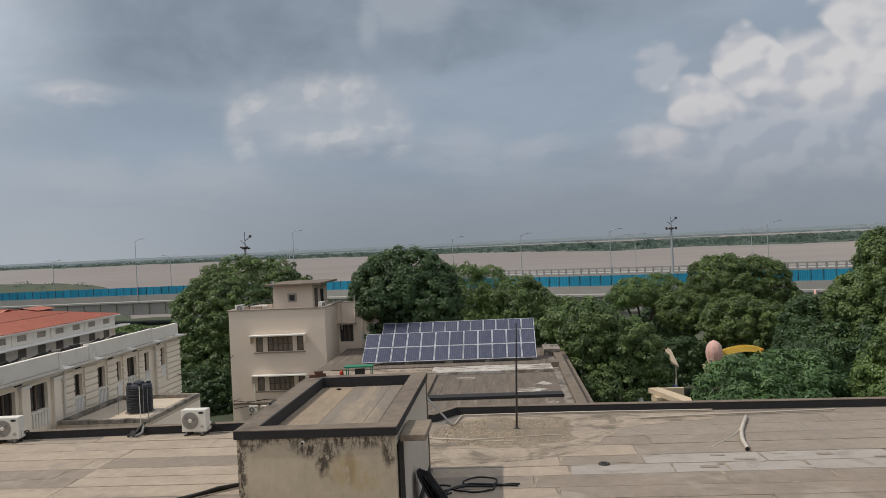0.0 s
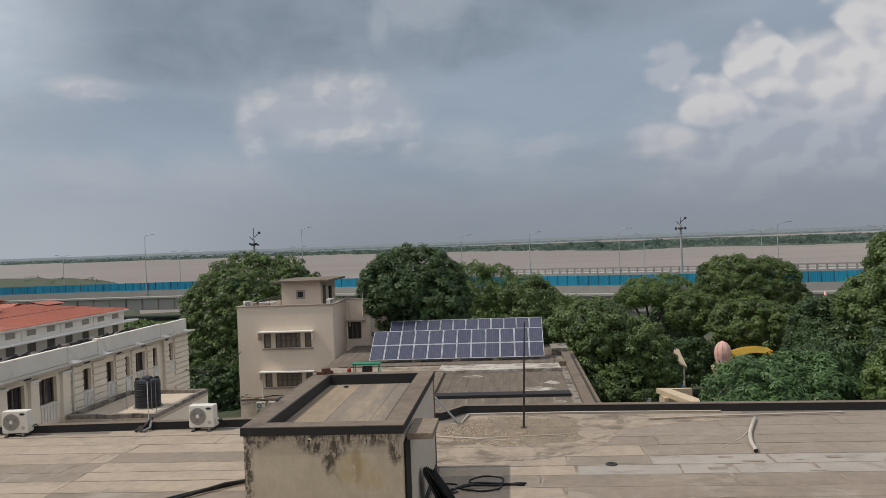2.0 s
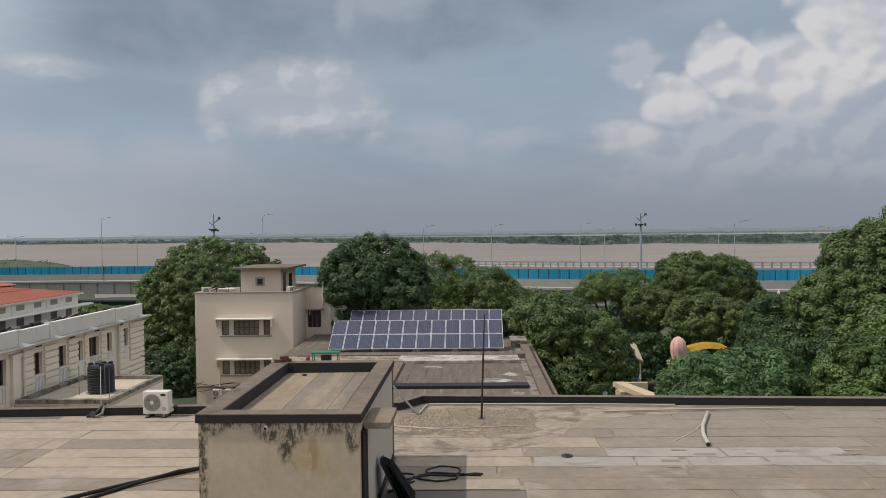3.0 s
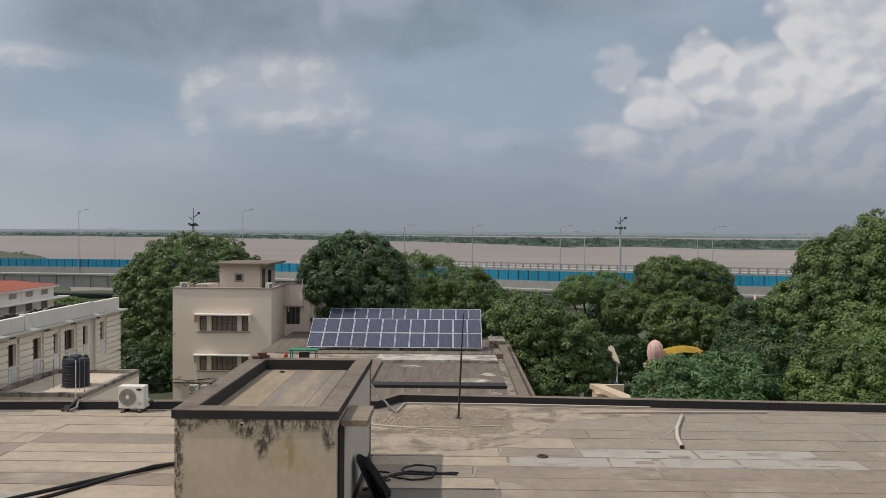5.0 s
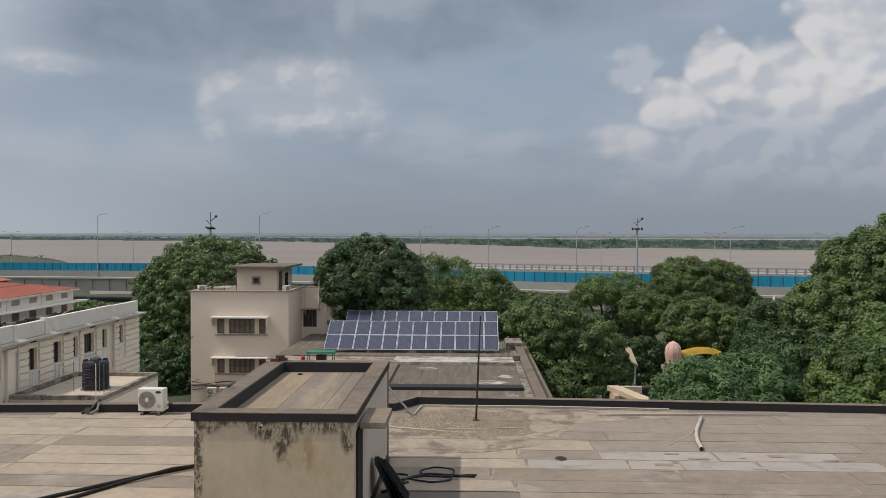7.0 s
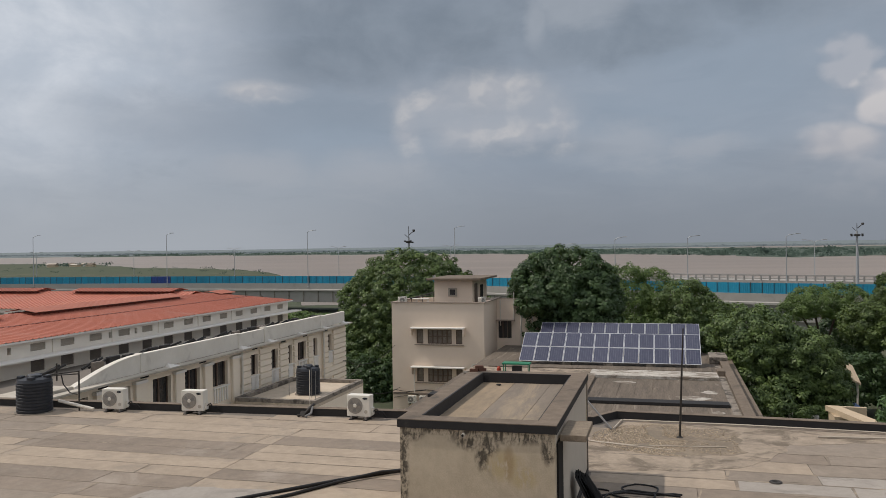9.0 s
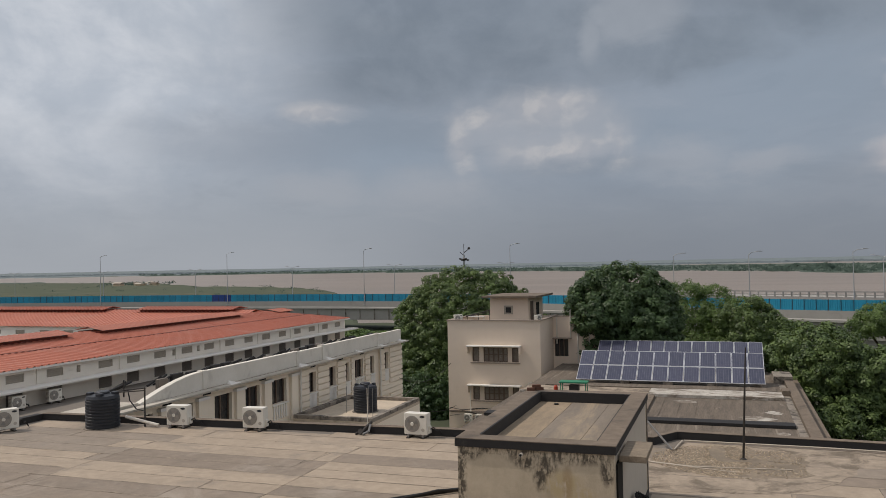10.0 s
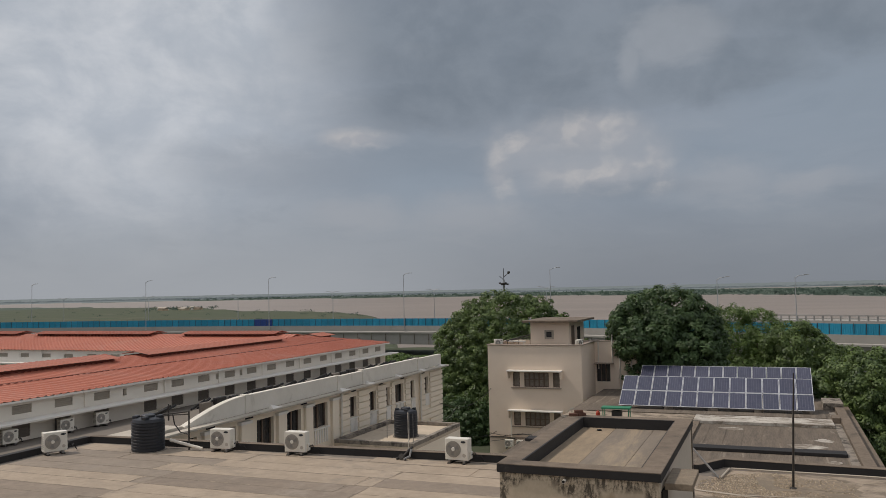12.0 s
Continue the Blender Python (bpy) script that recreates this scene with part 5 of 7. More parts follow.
part("crash_barrier", sweep(bmesh.new(), LINE, [(0.35, -5.6), (0.35, -5.25), (0.15, -5.1), (0.15, -3.75), (-0.15, -3.75), (-0.15, -5.6)]), "concrete", road, "stained concrete crash barrier")
part("girder", sweep(bmesh.new(), LINE, [(-0.35, -8.3), (-0.2, -5.61), (-15.0, -5.61), (-15.0, -8.3)]), "concrete", road, "pale concrete girder side")
WALLED = [q for q in LINE if -2 < q[0] < 75]
part("retaining_wall", sweep(bmesh.new(), WALLED, [(-1.2, GROUND - 1), (-1.2, -8.31), (-1.8, -8.31), (-1.8, GROUND - 1)]), "concrete", road, "pale stained concrete wall below the road")
for i in range(0, len(LINE) - 1):
    x, y = LINE[i]
    x2, y2 = LINE[i + 1]
    d = Vector((x2 - x, y2 - y, 0)).normalized()
    n = Vector((d.y, -d.x, 0))
    if -190 < x < 110:
        a = Vector((x, y, 0)) - n * 0.16
        part("girder_joint", box(bmesh.new(), a.x - 0.09, a.x + 0.09, a.y - 0.12, a.y + 0.02, -8.2, -5.7), "concrete_dirty", road)
    if i % 7 == 3:
        a = Vector((x, y, 0)) - n * 8
        part("pier", bx(a.x - 1.4, a.x + 1.4, a.y - 2.5, a.y + 2.5, GROUND - 4, -8.31, 0.15), "concrete", road)
        a = Vector((x, y, 0)) + n * 0.1
        part("pier_bracket", bx(a.x - 0.7, a.x + 0.7, a.y - 0.5, a.y + 0.3, -8.6, -6.9, 0.05), "concrete_dirty", road)

# far carriageway with an open balustrade
LINE2 = [(p.x, p.y) for p in spline([(-60, 205), (-34, 190), (10, 167), (46, 153), (95, 139), (160, 124), (260, 104)], 1.6)]
road2 = thing("far_carriageway", (40, 155, GROUND), "second carriageway with pale concrete balustrade", "flyover", kind="structure")
part("deck", sweep(bmesh.new(), LINE2, [(0.2, -3.4), (0.2, -2.55), (-12, -2.55), (-12, -3.4)]), "concrete", road2)
part("top_rail", sweep(bmesh.new(), LINE2, [(0.15, -1.72), (0.15, -1.45), (-0.15, -1.45), (-0.15, -1.72)]), "concrete", road2)
part("mid_rail", sweep(bmesh.new(), LINE2, [(0.1, -2.28), (0.1, -2.08), (-0.1, -2.08), (-0.1, -2.28)]), "concrete", road2)
post_me = bpy.data.meshes.new("post")
b = bx(-0.15, 0.15, -0.16, 0.16, 0, 1.10, 0.02)
b.to_mesh(post_me)
b.free()
post_me.materials.append(M["concrete"])
for x, y in LINE2:
    o = new("post", post_me)
    o.parent = road2
    o.location = Vector((x, y, -2.549)) - ORG[road2]
part("girder", sweep(bmesh.new(), LINE2, [(-0.6, -6.4), (-0.4, -3.41), (-11, -3.41), (-11, -6.4)]), "concrete_dirty", road2)
for i in range(4, len(LINE2), 17):
    x, y = LINE2[i]
    part("pier", bx(x - 1, x + 1, y + 3, y + 6, GROUND - 6, -6.41, 0.1), "concrete", road2)

# blue sheet hoarding on the crash barrier
hoard = thing("blue_hoarding", (-60, 176, -3.75), "bright blue sheet hoarding along the road edge", "hoarding")
LINE3 = [(p.x, p.y) for p in spline(CTRL, 1.85)]
me = bpy.data.meshes.new("sheet_panel")
outline = [(0.03, 0.03), (0.03, -0.03)]
for k in range(5):
    outline += [(0.14 + k * 0.35, -0.03), (0.17 + k * 0.35, -0.06), (0.26 + k * 0.35, -0.06), (0.29 + k * 0.35, -0.03)]
outline += [(1.80, -0.03), (1.80, 0.03)]
b = prism(bmesh.new(), outline, 0.0, 1.75)
b.to_mesh(me)
b.free()
me.materials.append(M["blue_sheet"])
pm = bpy.data.meshes.new("hoarding_post")
b = bx(-0.04, 0.04, -0.07, 0.05, 0, 1.8)
b.to_mesh(pm)
b.free()
pm.materials.append(M["dark_steel"])
rng = random.Random(4)
rest = bmesh.new()
deep = me.copy()
deep.materials.clear()
deep.materials.append(M["blue_deep"])
for (x, y), (x2, y2) in zip(LINE3, LINE3[1:]):
    if x < -245 or x > 175:
        continue
    a = math.atan2(y2 - y, x2 - x)
    for mesh, nm in ((deep if -129 < x < -122 else me, "sheet_panel"), (pm, "hoarding_post")):
        if nm == "hoarding_post" and not (-215 < x < 75):
            continue
        o = new(nm, mesh)
        o.parent = hoard
        o.matrix_basis = Matrix.Translation(Vector((x, y, -3.749)) - ORG[hoard]) @ Matrix.Rotation(a, 4, "Z") @ Matrix.Rotation(radians(rng.uniform(-1, 1)), 4, "X")

# ---- street lamps ----


def lamp_post(h, double, label):
    t = thing("street_lamp", (0, 0, 0), label, "street lamp", "double-arm street lamps" if double else "single-arm street lamps")
    part("pole", rod(bmesh.new(), (0, 0, 0), (0, 0, h), 0.11, 8, 0.055), "lamp_steel", t)
    part("base_plate", bx(-0.25, 0.25, -0.25, 0.25, 0, 0.12, 0.02), "lamp_steel", t)
    for s in ((-1, 1) if double else (1,)):
        part("arm", tube(bmesh.new(), [(0, 0, h - 0.1), (s * 0.5, 0, h + 0.25), (s * 1.5, 0, h + 0.4)], 0.055, 6), "lamp_steel", t)
        hd = part("lamp_head", bx(min(s * 1.4, s * 2.2), max(s * 1.4, s * 2.2), -0.16, 0.16, h + 0.36, h + 0.5, 0.03), "lamp_steel", t)
    return t


# fitted along the near edge and along the far carriageway
SINGLE = [
    (-199.8, 172.8, 0),
    (-161.6, 177.1, 0),
    (-122.6, 179.3, 0),
    (-83.3, 178.7, 0),
    (-44.1, 168.8, 0),
    (-9.3, 153.8, 0),
    (3.5, 147.7, 0),
    (18.8, 141.9, 0),
    (43.1, 134.5, 0),
]
DOUBLE = [
    (-212.9, 196.4, -4.3),
    (-181.6, 200.3, -4.4),
    (-150.4, 203.8, -4.3),
    (-118.0, 204.7, -4.0),
    (-86.0, 204.2, -4.0),
    (-52.5, 196.9, -4.0),
    (-22.1, 185.3, -4.0),
    (26.8, 164.9, -4.0),
    (47.8, 158.6, -4.0),
    (67.1, 153.8, -4.1),
]
tall = short = None
for x, y, h in SINGLE:
    z = -4.6
    if x < -20:
        if tall is None:
            tall = lamp_post(13.2, False, "tall grey single-arm street lamp on the elevated road")
            tall.matrix_basis = pose(x, y, z)
        else:
            copy_thing(tall, pose(x, y, z))
    elif short is None:
        short = lamp_post(10.2, False, "grey single-arm street lamp on the elevated road")
        short.matrix_basis = pose(x, y, z)
    else:
        copy_thing(short, pose(x, y, z))
first = None
for x, y, z in DOUBLE:
    if first is None:
        first = lamp_post(8.6, True, "slender grey double-arm street lamp by the river")
        first.matrix_basis = pose(x, y, z)
    else:
        copy_thing(first, pose(x, y, z))


def high_mast(x, y, z0, z1, label, whip, spread):
    t = thing("high_mast_lamp", (x, y, z0), label, "mast lamp", "high mast lamps")
    part("pole", rod(bmesh.new(), (x, y, z0), (x, y, z1), 0.32, 10, 0.17), "lamp_steel", t)
    part("ring", lathe(bmesh.new(), [(0.3, z1 - 0.9), (0.55, z1 - 0.8), (0.55, z1 - 0.62), (0.3, z1 - 0.55)], x, y, 14), "dark_steel", t)
    for k in range(6):
        a = k * math.pi / 3 + 0.3
        part("floodlight", bx(x + spread * math.cos(a) - 0.15, x + spread * math.cos(a) + 0.15, y + spread * math.sin(a) - 0.2, y + spread * math.sin(a) + 0.2, z1 - 0.95 + 0.2 * (k % 2), z1 - 0.68 + 0.2 * (k % 2), 0.05), "dark_steel", t)
    if whip:
        part("antenna", rod(bmesh.new(), (x, y, z1 - 0.2), (x, y, z1 + whip), 0.05), "dark_steel", t)
        part("camera_arm", rod(bmesh.new(), (x, y, z1 + 0.4), (x + 0.9, y, z1 + 1.1), 0.06), "dark_steel", t)
        part("camera_arm", rod(bmesh.new(), (x, y, z1 - 0.1), (x - 0.7, y, z1 + 0.55), 0.05), "dark_steel", t)
        part("dome", lathe(bmesh.new(), [(0.1, z1 + 0.95), (0.25, z1 + 1.1), (0.2, z1 + 1.35)], x + 0.9, y, 10), "dark_steel", t)


high_mast(-42.0, 130.0, GROUND, 6.3, "high mast with floodlights, cameras and a whip antenna", 1.9, 0.62)
high_mast(31.0, 150.0, GROUND, 6.4, "tall mast with a ring of floodlights", 1.3, 0.95)

# ---- trees ----


def crown_mesh(name, lobes, leaf, per, clump, mat_name, seed, fine=False):
    """Leaves set on tufts, which sit on the lobes (x, y, z, rx, ry, rz): an uneven crown with gaps."""
    rs = np.random.RandomState(seed)
    P, N = [], []
    for (cx, cy, cz, rx, ry, rz) in lobes:
        area = 4 * math.pi * ((rx * ry) ** 1.6 / 3 + (rx * rz) ** 1.6 / 3 + (ry * rz) ** 1.6 / 3) ** (1 / 1.6)
        n = int(area / (clump * clump * 0.95))
        d = rs.normal(size=(n, 3))
        d /= np.linalg.norm(d, axis=1)[:, None]
        d = d[d[:, 2] > -0.75]
        ph = rs.uniform(0, 6.28, 6)
        swell = sum(np.sin(d @ rs.normal(0, 4.0 + 1.2 * q, 3) + ph[q]) for q in range(6)) / 6
        k = 1 + rs.normal(0, 0.04, size=(len(d), 1)) - 0.14 * (rs.rand(len(d), 1) ** 3) + 0.09 * swell[:, None]
        c = np.array([cx, cy, cz]) + d * np.array([rx, ry, rz]) * k
        # drop tufts buried in other lobes
        ok = np.ones(len(c), bool)
        for q in lobes:
            if q[:3] != (cx, cy, cz):
                e = (c - np.array(q[:3])) / np.array(q[3:])
                ok &= (e * e).sum(1) > 0.72
        for cc, dd in zip(c[ok], d[ok]):
            r = clump * rs.uniform(0.55, 1.1)
            m = rs.normal(size=(per, 3))
            m /= np.linalg.norm(m, axis=1)[:, None]
            m = m + dd * 0.75
            m /= np.linalg.norm(m, axis=1)[:, None]
            P.append(cc + m * r * rs.uniform(0.55, 1.05, size=(per, 1)) * np.array([1, 1, 0.8]))
            N.append(m)
        # looser leaves inside, so that gaps look into shade
        ni = int(len(c) * per * 0.25)
        d = rs.normal(size=(ni, 3))
        d /= np.linalg.norm(d, axis=1)[:, None]
        P.append(np.array([cx, cy, cz]) + d * np.array([rx, ry, rz]) * rs.uniform(0.55, 0.9, size=(ni, 1)))
        N.append(d)
    P, N = np.concatenate(P), np.concatenate(N)
    n = len(P)
    N = N + rs.normal(0, 0.24, size=(n, 3))
    N[:, 2] += 0.35
    N /= np.linalg.norm(N, axis=1)[:, None]
    t = np.cross(N, rs.normal(size=(n, 3)))
    t /= np.linalg.norm(t, axis=1)[:, None]
    b2 = np.cross(N, t)
    L = leaf * rs.uniform(0.6, 1.3, size=(n, 1))
    W = L * (0.34 if fine else 0.62)
    v = np.stack([P - t * L * 0.5, P + b2 * W * 0.5 - N * L * 0.06, P + t * L * 0.5 - N * L * 0.15, P - b2 * W * 0.5 - N * L * 0.06], 1).reshape(-1, 3)
    me = bpy.data.meshes.new(name)
    me.vertices.add(len(v))
    me.vertices.foreach_set("co", v.ravel())
    me.loops.add(4 * n)
    me.loops.foreach_set("vertex_index", np.arange(4 * n))
    me.polygons.add(n)
    me.polygons.foreach_set("loop_start", np.arange(0, 4 * n, 4))
    me.polygons.foreach_set("loop_total", np.full(n, 4))
    me.update()
    me.validate()
    me.materials.append(M[mat_name])
    return me


def tree(at, lobes, leaf, per, clump, mat_name, seed, label, fine=False, trunk=0.35, group="trees by the road"):
    x, y, z = at
    t = thing("tree", at, label, "tree", group)
    cz = sum(q[2] for q in lobes) / len(lobes)
    tr = bmesh.new()
    fork = z + (cz - z) * 0.45
    rod(tr, (x, y, z), (x + 0.1, y, fork), trunk, 10, trunk * 0.7)
    trunk_ob = part("trunk", tr, "bark", t)
    for q in lobes:
        d = Vector(q[:3])
        a = Vector((x + 0.1, y, fork - 0.2))
        mid = a.lerp(d, 0.55) + Vector((0, 0, 0.5))
        part("limb", tube(bmesh.new(), [a, mid, d + Vector((0, 0, q[5] * 0.4))], trunk * 0.32, 6), "bark", t)
    ob = new("crown", crown_mesh("crown", lobes, leaf, per, clump, mat_name, seed, fine=fine))
    ob.parent = t
    ob.location = -Vector(at)
    return t


G = GROUND
tree((-27.5, 88, G), [(-28.3, 88, -2.9, 8.1, 6.5, 6.8), (-31.5, 87, -6.0, 5.0, 4.5, 4.6), (-24.5, 87, -4.0, 5.5, 5, 5.4), (-28, 86, -7.5, 7.4, 5, 4)], 0.27, 80, 0.74, "leaf_mid", 1, "large round dense dark-green tree behind the house")
tree((-8.6, 70.5, G), [(-8.4, 70.5, 0.6, 4.3, 4.0, 3.8), (-10.7, 69, 1.0, 2.2, 2.6, 2.6), (-6.6, 69, -0.8, 2.7, 3.0, 3.3), (-9.9, 66.6, 0.3, 1.9, 1.6, 1.6), (-8.4, 68.6, -2.6, 3.6, 2.6, 2.4)], 0.24, 90, 0.66, "leaf_dark", 2, "dense dark-green mango tree with a rounded crown")
tree((-3.0, 86, G), [(-4.2, 86, -1.2, 2.8, 3, 3.5), (-1.4, 86, -1.1, 2.2, 2.4, 3.0), (-3, 85, -4.5, 3.6, 3, 4)], 0.27, 75, 0.8, "leaf_light", 3, "airy lighter-green tree with upright shoots", True)
tree((2.0, 84, G), [(1.8, 84, -2.0, 3.0, 3, 2.8), (4.2, 83, -3.4, 2.4, 2.4, 2.2), (2, 83, -5.5, 4, 3, 3)], 0.26, 85, 0.8, "leaf_mid", 4, "rounded green tree beyond the solar roof")
tree((7.5, 66, G), [(6.2, 66, -3.3, 3.4, 3.5, 2.8), (9.6, 66, -4.4, 2.6, 3.2, 2.5), (11.1, 65.5, -6.3, 1.7, 2.2, 1.9), (6.6, 64, -7.6, 3.6, 3.2, 3.2), (3.8, 68, -4.4, 2.3, 2.4, 2.4)], 0.23, 105, 0.72, "leaf_mid", 5, "broad green tree beside the solar roof")
tree((15.5, 92, G), [(14.6, 92, -1.9, 2.3, 3, 1.7), (17.7, 93, -1.8, 2.5, 3, 1.8), (12.9, 91, -2.5, 1.4, 2, 1.0)], 0.25, 75, 0.7, "leaf_light", 6, "light-green open-crowned tree in the park", True)
tree((22.5, 86, G), [(22.6, 86, -1.2, 3.4, 4, 3.2), (26.3, 86, -1.5, 3.2, 3.4, 3.2), (28.3, 85, -3.2, 1.8, 2.4, 2.2), (19.4, 85, -3.4, 3.1, 3.4, 2.3), (24.5, 84, -4.8, 3.8, 4, 2.8)], 0.25, 95, 0.75, "leaf_olive", 7, "spreading green park tree with a flat top")
tree((21.8, 76, G), [(21.4, 76, -4.0, 3.0, 3.2, 2.4), (24.2, 75, -5.2, 3.0, 3, 2.8)], 0.25, 85, 0.7, "leaf_olive", 8, "dark-green park tree with hanging branches")
tree((24.5, 60, G), [(22.3, 60, -3.8, 2.4, 3, 3.4), (25.6, 61, -3.2, 2.8, 3, 3.4), (23.4, 58, -6.5, 3.4, 3, 3.2)], 0.22, 100, 0.65, "leaf_dark", 9, "tall leafy tree with drooping foliage")
tree((25.0, 41, G), [(22.4, 41, 1.7, 3.2, 4, 3.9), (26.6, 42, 2.4, 4.6, 4, 4.0), (19.9, 41, 2.4, 2.2, 3, 2.4), (19.2, 40, -0.6, 2.4, 3, 3.4), (17.6, 41, 0.6, 1.5, 2.0, 1.9), (17.0, 41, -2.4, 1.9, 2.4, 2.6), (24.6, 39, -3.2, 5.2, 4, 4.0)], 0.145, 120, 0.50, "leaf_mid", 10, "very tall bright-leaved tree overhanging the roof edge", trunk=0.45)
tree((16.6, 30, G), [(14.6, 29.5, -1.2, 2.0, 2.4, 2.0), (17.9, 31, -0.4, 3.0, 3, 2.6), (13.6, 27.5, -2.6, 1.9, 2.2, 1.9), (16.6, 26.4, -1.7, 2.4, 2.4, 1.9), (15.6, 24.2, -1.6, 1.8, 1.5, 1.7)], 0.125, 130, 0.38, "leaf_light", 11, "bright-leaved climber-covered tree against the roof edge", trunk=0.25)
tree((9.2, 33, G), [(9.4, 33, -2.0, 1.7, 2.2, 1.6), (11.6, 34, -2.1, 2.0, 2.2, 1.7), (8.3, 33, -3.1, 1.3, 1.8, 1.2), (11.0, 31, -3.4, 2.6, 2.2, 1.8)], 0.22, 110, 0.55, "leaf_fine", 12, "feathery fine-leaved bush-like tree", True, 0.18)
tree((14.6, 40, G), [(14.4, 40, -3.0, 2.2, 2.4, 2.2), (12.6, 40, -4.4, 2.0, 2.2, 1.9), (16.8, 40, -2.4, 2.4, 2.4, 2.8)], 0.21, 105, 0.55, "leaf_dark", 13, "feathery fine-leaved tree in front of taller ones", True, 0.2)

# added mass of dark leaves, hides sunlit ground behind the park
tree((14.0, 96, G), [(15.6, 97, -8.8, 2.6, 3, 2.0), (18.8, 97, -6.6, 3.2, 3, 2.8)], 0.3, 60, 0.8, "leaf_dark", 14, "low dark tree mass added to darken behind the park", trunk=0.2)

# added dark foliage stands for the shade on the park ground
tree((14.6, 80, G), [(13.0, 80, -8.4, 2.6, 2.4, 2.2), (16.6, 80, -8.0, 2.6, 2.4, 2.4), (18.6, 81, -8.4, 2.0, 2, 2.2)], 0.3, 50, 0.7, "leaf_dark", 15, "low dark shrub mass added in place of the park's shade", trunk=0.15)

# dark shrubs added over a lit ground patch, standing for shade there
for k, (sx, sy, w) in enumerate(((-25.5, 82, 4.0), (-22.8, 76, 2.6), (-31, 80, 4.0))):
    t = thing("shrub", (sx, sy, G), "dark shrub added in place of shade beside the house", "shrub", "shrubs beside the house")
    ob = new("foliage", crown_mesh("foliage", [(sx, sy, -9.4, w, 2.6, 2.6), (sx + 1, sy - 1, -10, w * 0.7, 2, 1.8)], 0.3, 40, 0.7, "leaf_dark", 60 + k))
    ob.parent = t
    ob.location = -Vector((sx, sy, G))
    part("stem", rod(bmesh.new(), (sx, sy, G), (sx, sy, -9.2), 0.1), "bark", t)

# shrubs below the elevated road
for k, (sx, sy) in enumerate(((-93, 150), (-86, 152), (-79, 150), (-72, 151), (-66, 150), (-60, 148))):
    t = thing("shrub", (sx, sy, G), "rough green shrub below the elevated road", "shrub", "shrubs below the road")
    ob = new("foliage", crown_mesh("foliage", [(sx, sy, -10.0, 4.6, 3.0, 1.3 + 0.3 * (k % 2)), (sx + 2, sy - 1, -10.3, 3, 2.4, 1.2)], 0.5, 24, 0.9, "leaf_light", 40 + k))
    ob.parent = t
    ob.location = -Vector((sx, sy, G))
    part("stem", rod(bmesh.new(), (sx, sy, G), (sx, sy, -9.8), 0.12), "bark", t)


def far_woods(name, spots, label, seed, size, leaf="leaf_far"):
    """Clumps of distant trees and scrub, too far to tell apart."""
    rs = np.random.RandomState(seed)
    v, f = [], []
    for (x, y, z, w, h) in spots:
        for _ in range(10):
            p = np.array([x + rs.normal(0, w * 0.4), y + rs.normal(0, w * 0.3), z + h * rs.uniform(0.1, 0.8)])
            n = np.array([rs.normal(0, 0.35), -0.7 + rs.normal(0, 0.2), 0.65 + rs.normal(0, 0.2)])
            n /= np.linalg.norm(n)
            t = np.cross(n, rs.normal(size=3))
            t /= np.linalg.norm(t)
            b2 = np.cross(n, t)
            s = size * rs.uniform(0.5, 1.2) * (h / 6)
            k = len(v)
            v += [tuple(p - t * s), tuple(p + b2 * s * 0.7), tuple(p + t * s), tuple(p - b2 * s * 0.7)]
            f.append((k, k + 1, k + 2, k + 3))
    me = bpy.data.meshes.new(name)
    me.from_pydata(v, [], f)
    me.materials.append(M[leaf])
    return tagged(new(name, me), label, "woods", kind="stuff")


rs = random.Random(9)
spots = []
for _ in range(3600):
    ang = rs.uniform(-40, 34)
    r = 1010 + max(0, 8 - ang) * 32 + rs.uniform(0, 1) ** 1.3 * 1150
    x, y = r * math.sin(radians(ang)), r * math.cos(radians(ang))
    spots.append((x, y, ground_height(x, y), rs.uniform(4, 18), rs.choice((1.0, 1.3, 1.6, 2.5, 4.5))))
for cx in (6.2, 4.0, 10.3, 15.5, 20, 24):
    for _ in range(7):
        ang, r = cx + rs.gauss(0, 0.35), 1250 + rs.uniform(0, 500)
        x, y = r * math.sin(radians(ang)), r * math.cos(radians(ang))
        spots.append((x, y, -12.8, 9, rs.uniform(5, 9)))
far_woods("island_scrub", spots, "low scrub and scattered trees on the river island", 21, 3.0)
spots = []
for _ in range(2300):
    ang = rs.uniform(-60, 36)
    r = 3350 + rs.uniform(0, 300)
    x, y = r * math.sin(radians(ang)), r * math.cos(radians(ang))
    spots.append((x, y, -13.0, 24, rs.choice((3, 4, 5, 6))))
# airlight over these woods is in their leaf colour
far_woods("far_bank_woods", spots, "line of far-bank woods with haze put into their colour", 22, 5.0, "leaf_haze")
spots = []
for _ in range(130):
    ang = rs.uniform(-52, -28)
    r = rs.uniform(480, 500 + (-(ang + 25)) * 50)
    x, y = r * math.sin(radians(ang)), r * math.cos(radians(ang))
    spots.append((x, y, ground_height(x, y), 3, rs.uniform(0.8, 2.4)))
for _ in range(40):
    ang, r = rs.uniform(-42.5, -37.8), rs.uniform(980, 1120)
    spots.append((r * math.sin(radians(ang)), r * math.cos(radians(ang)), -12.8, 5, rs.uniform(2.5, 5)))
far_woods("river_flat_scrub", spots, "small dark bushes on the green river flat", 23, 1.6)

# hamlet on the river flat
rv = random.Random(77)
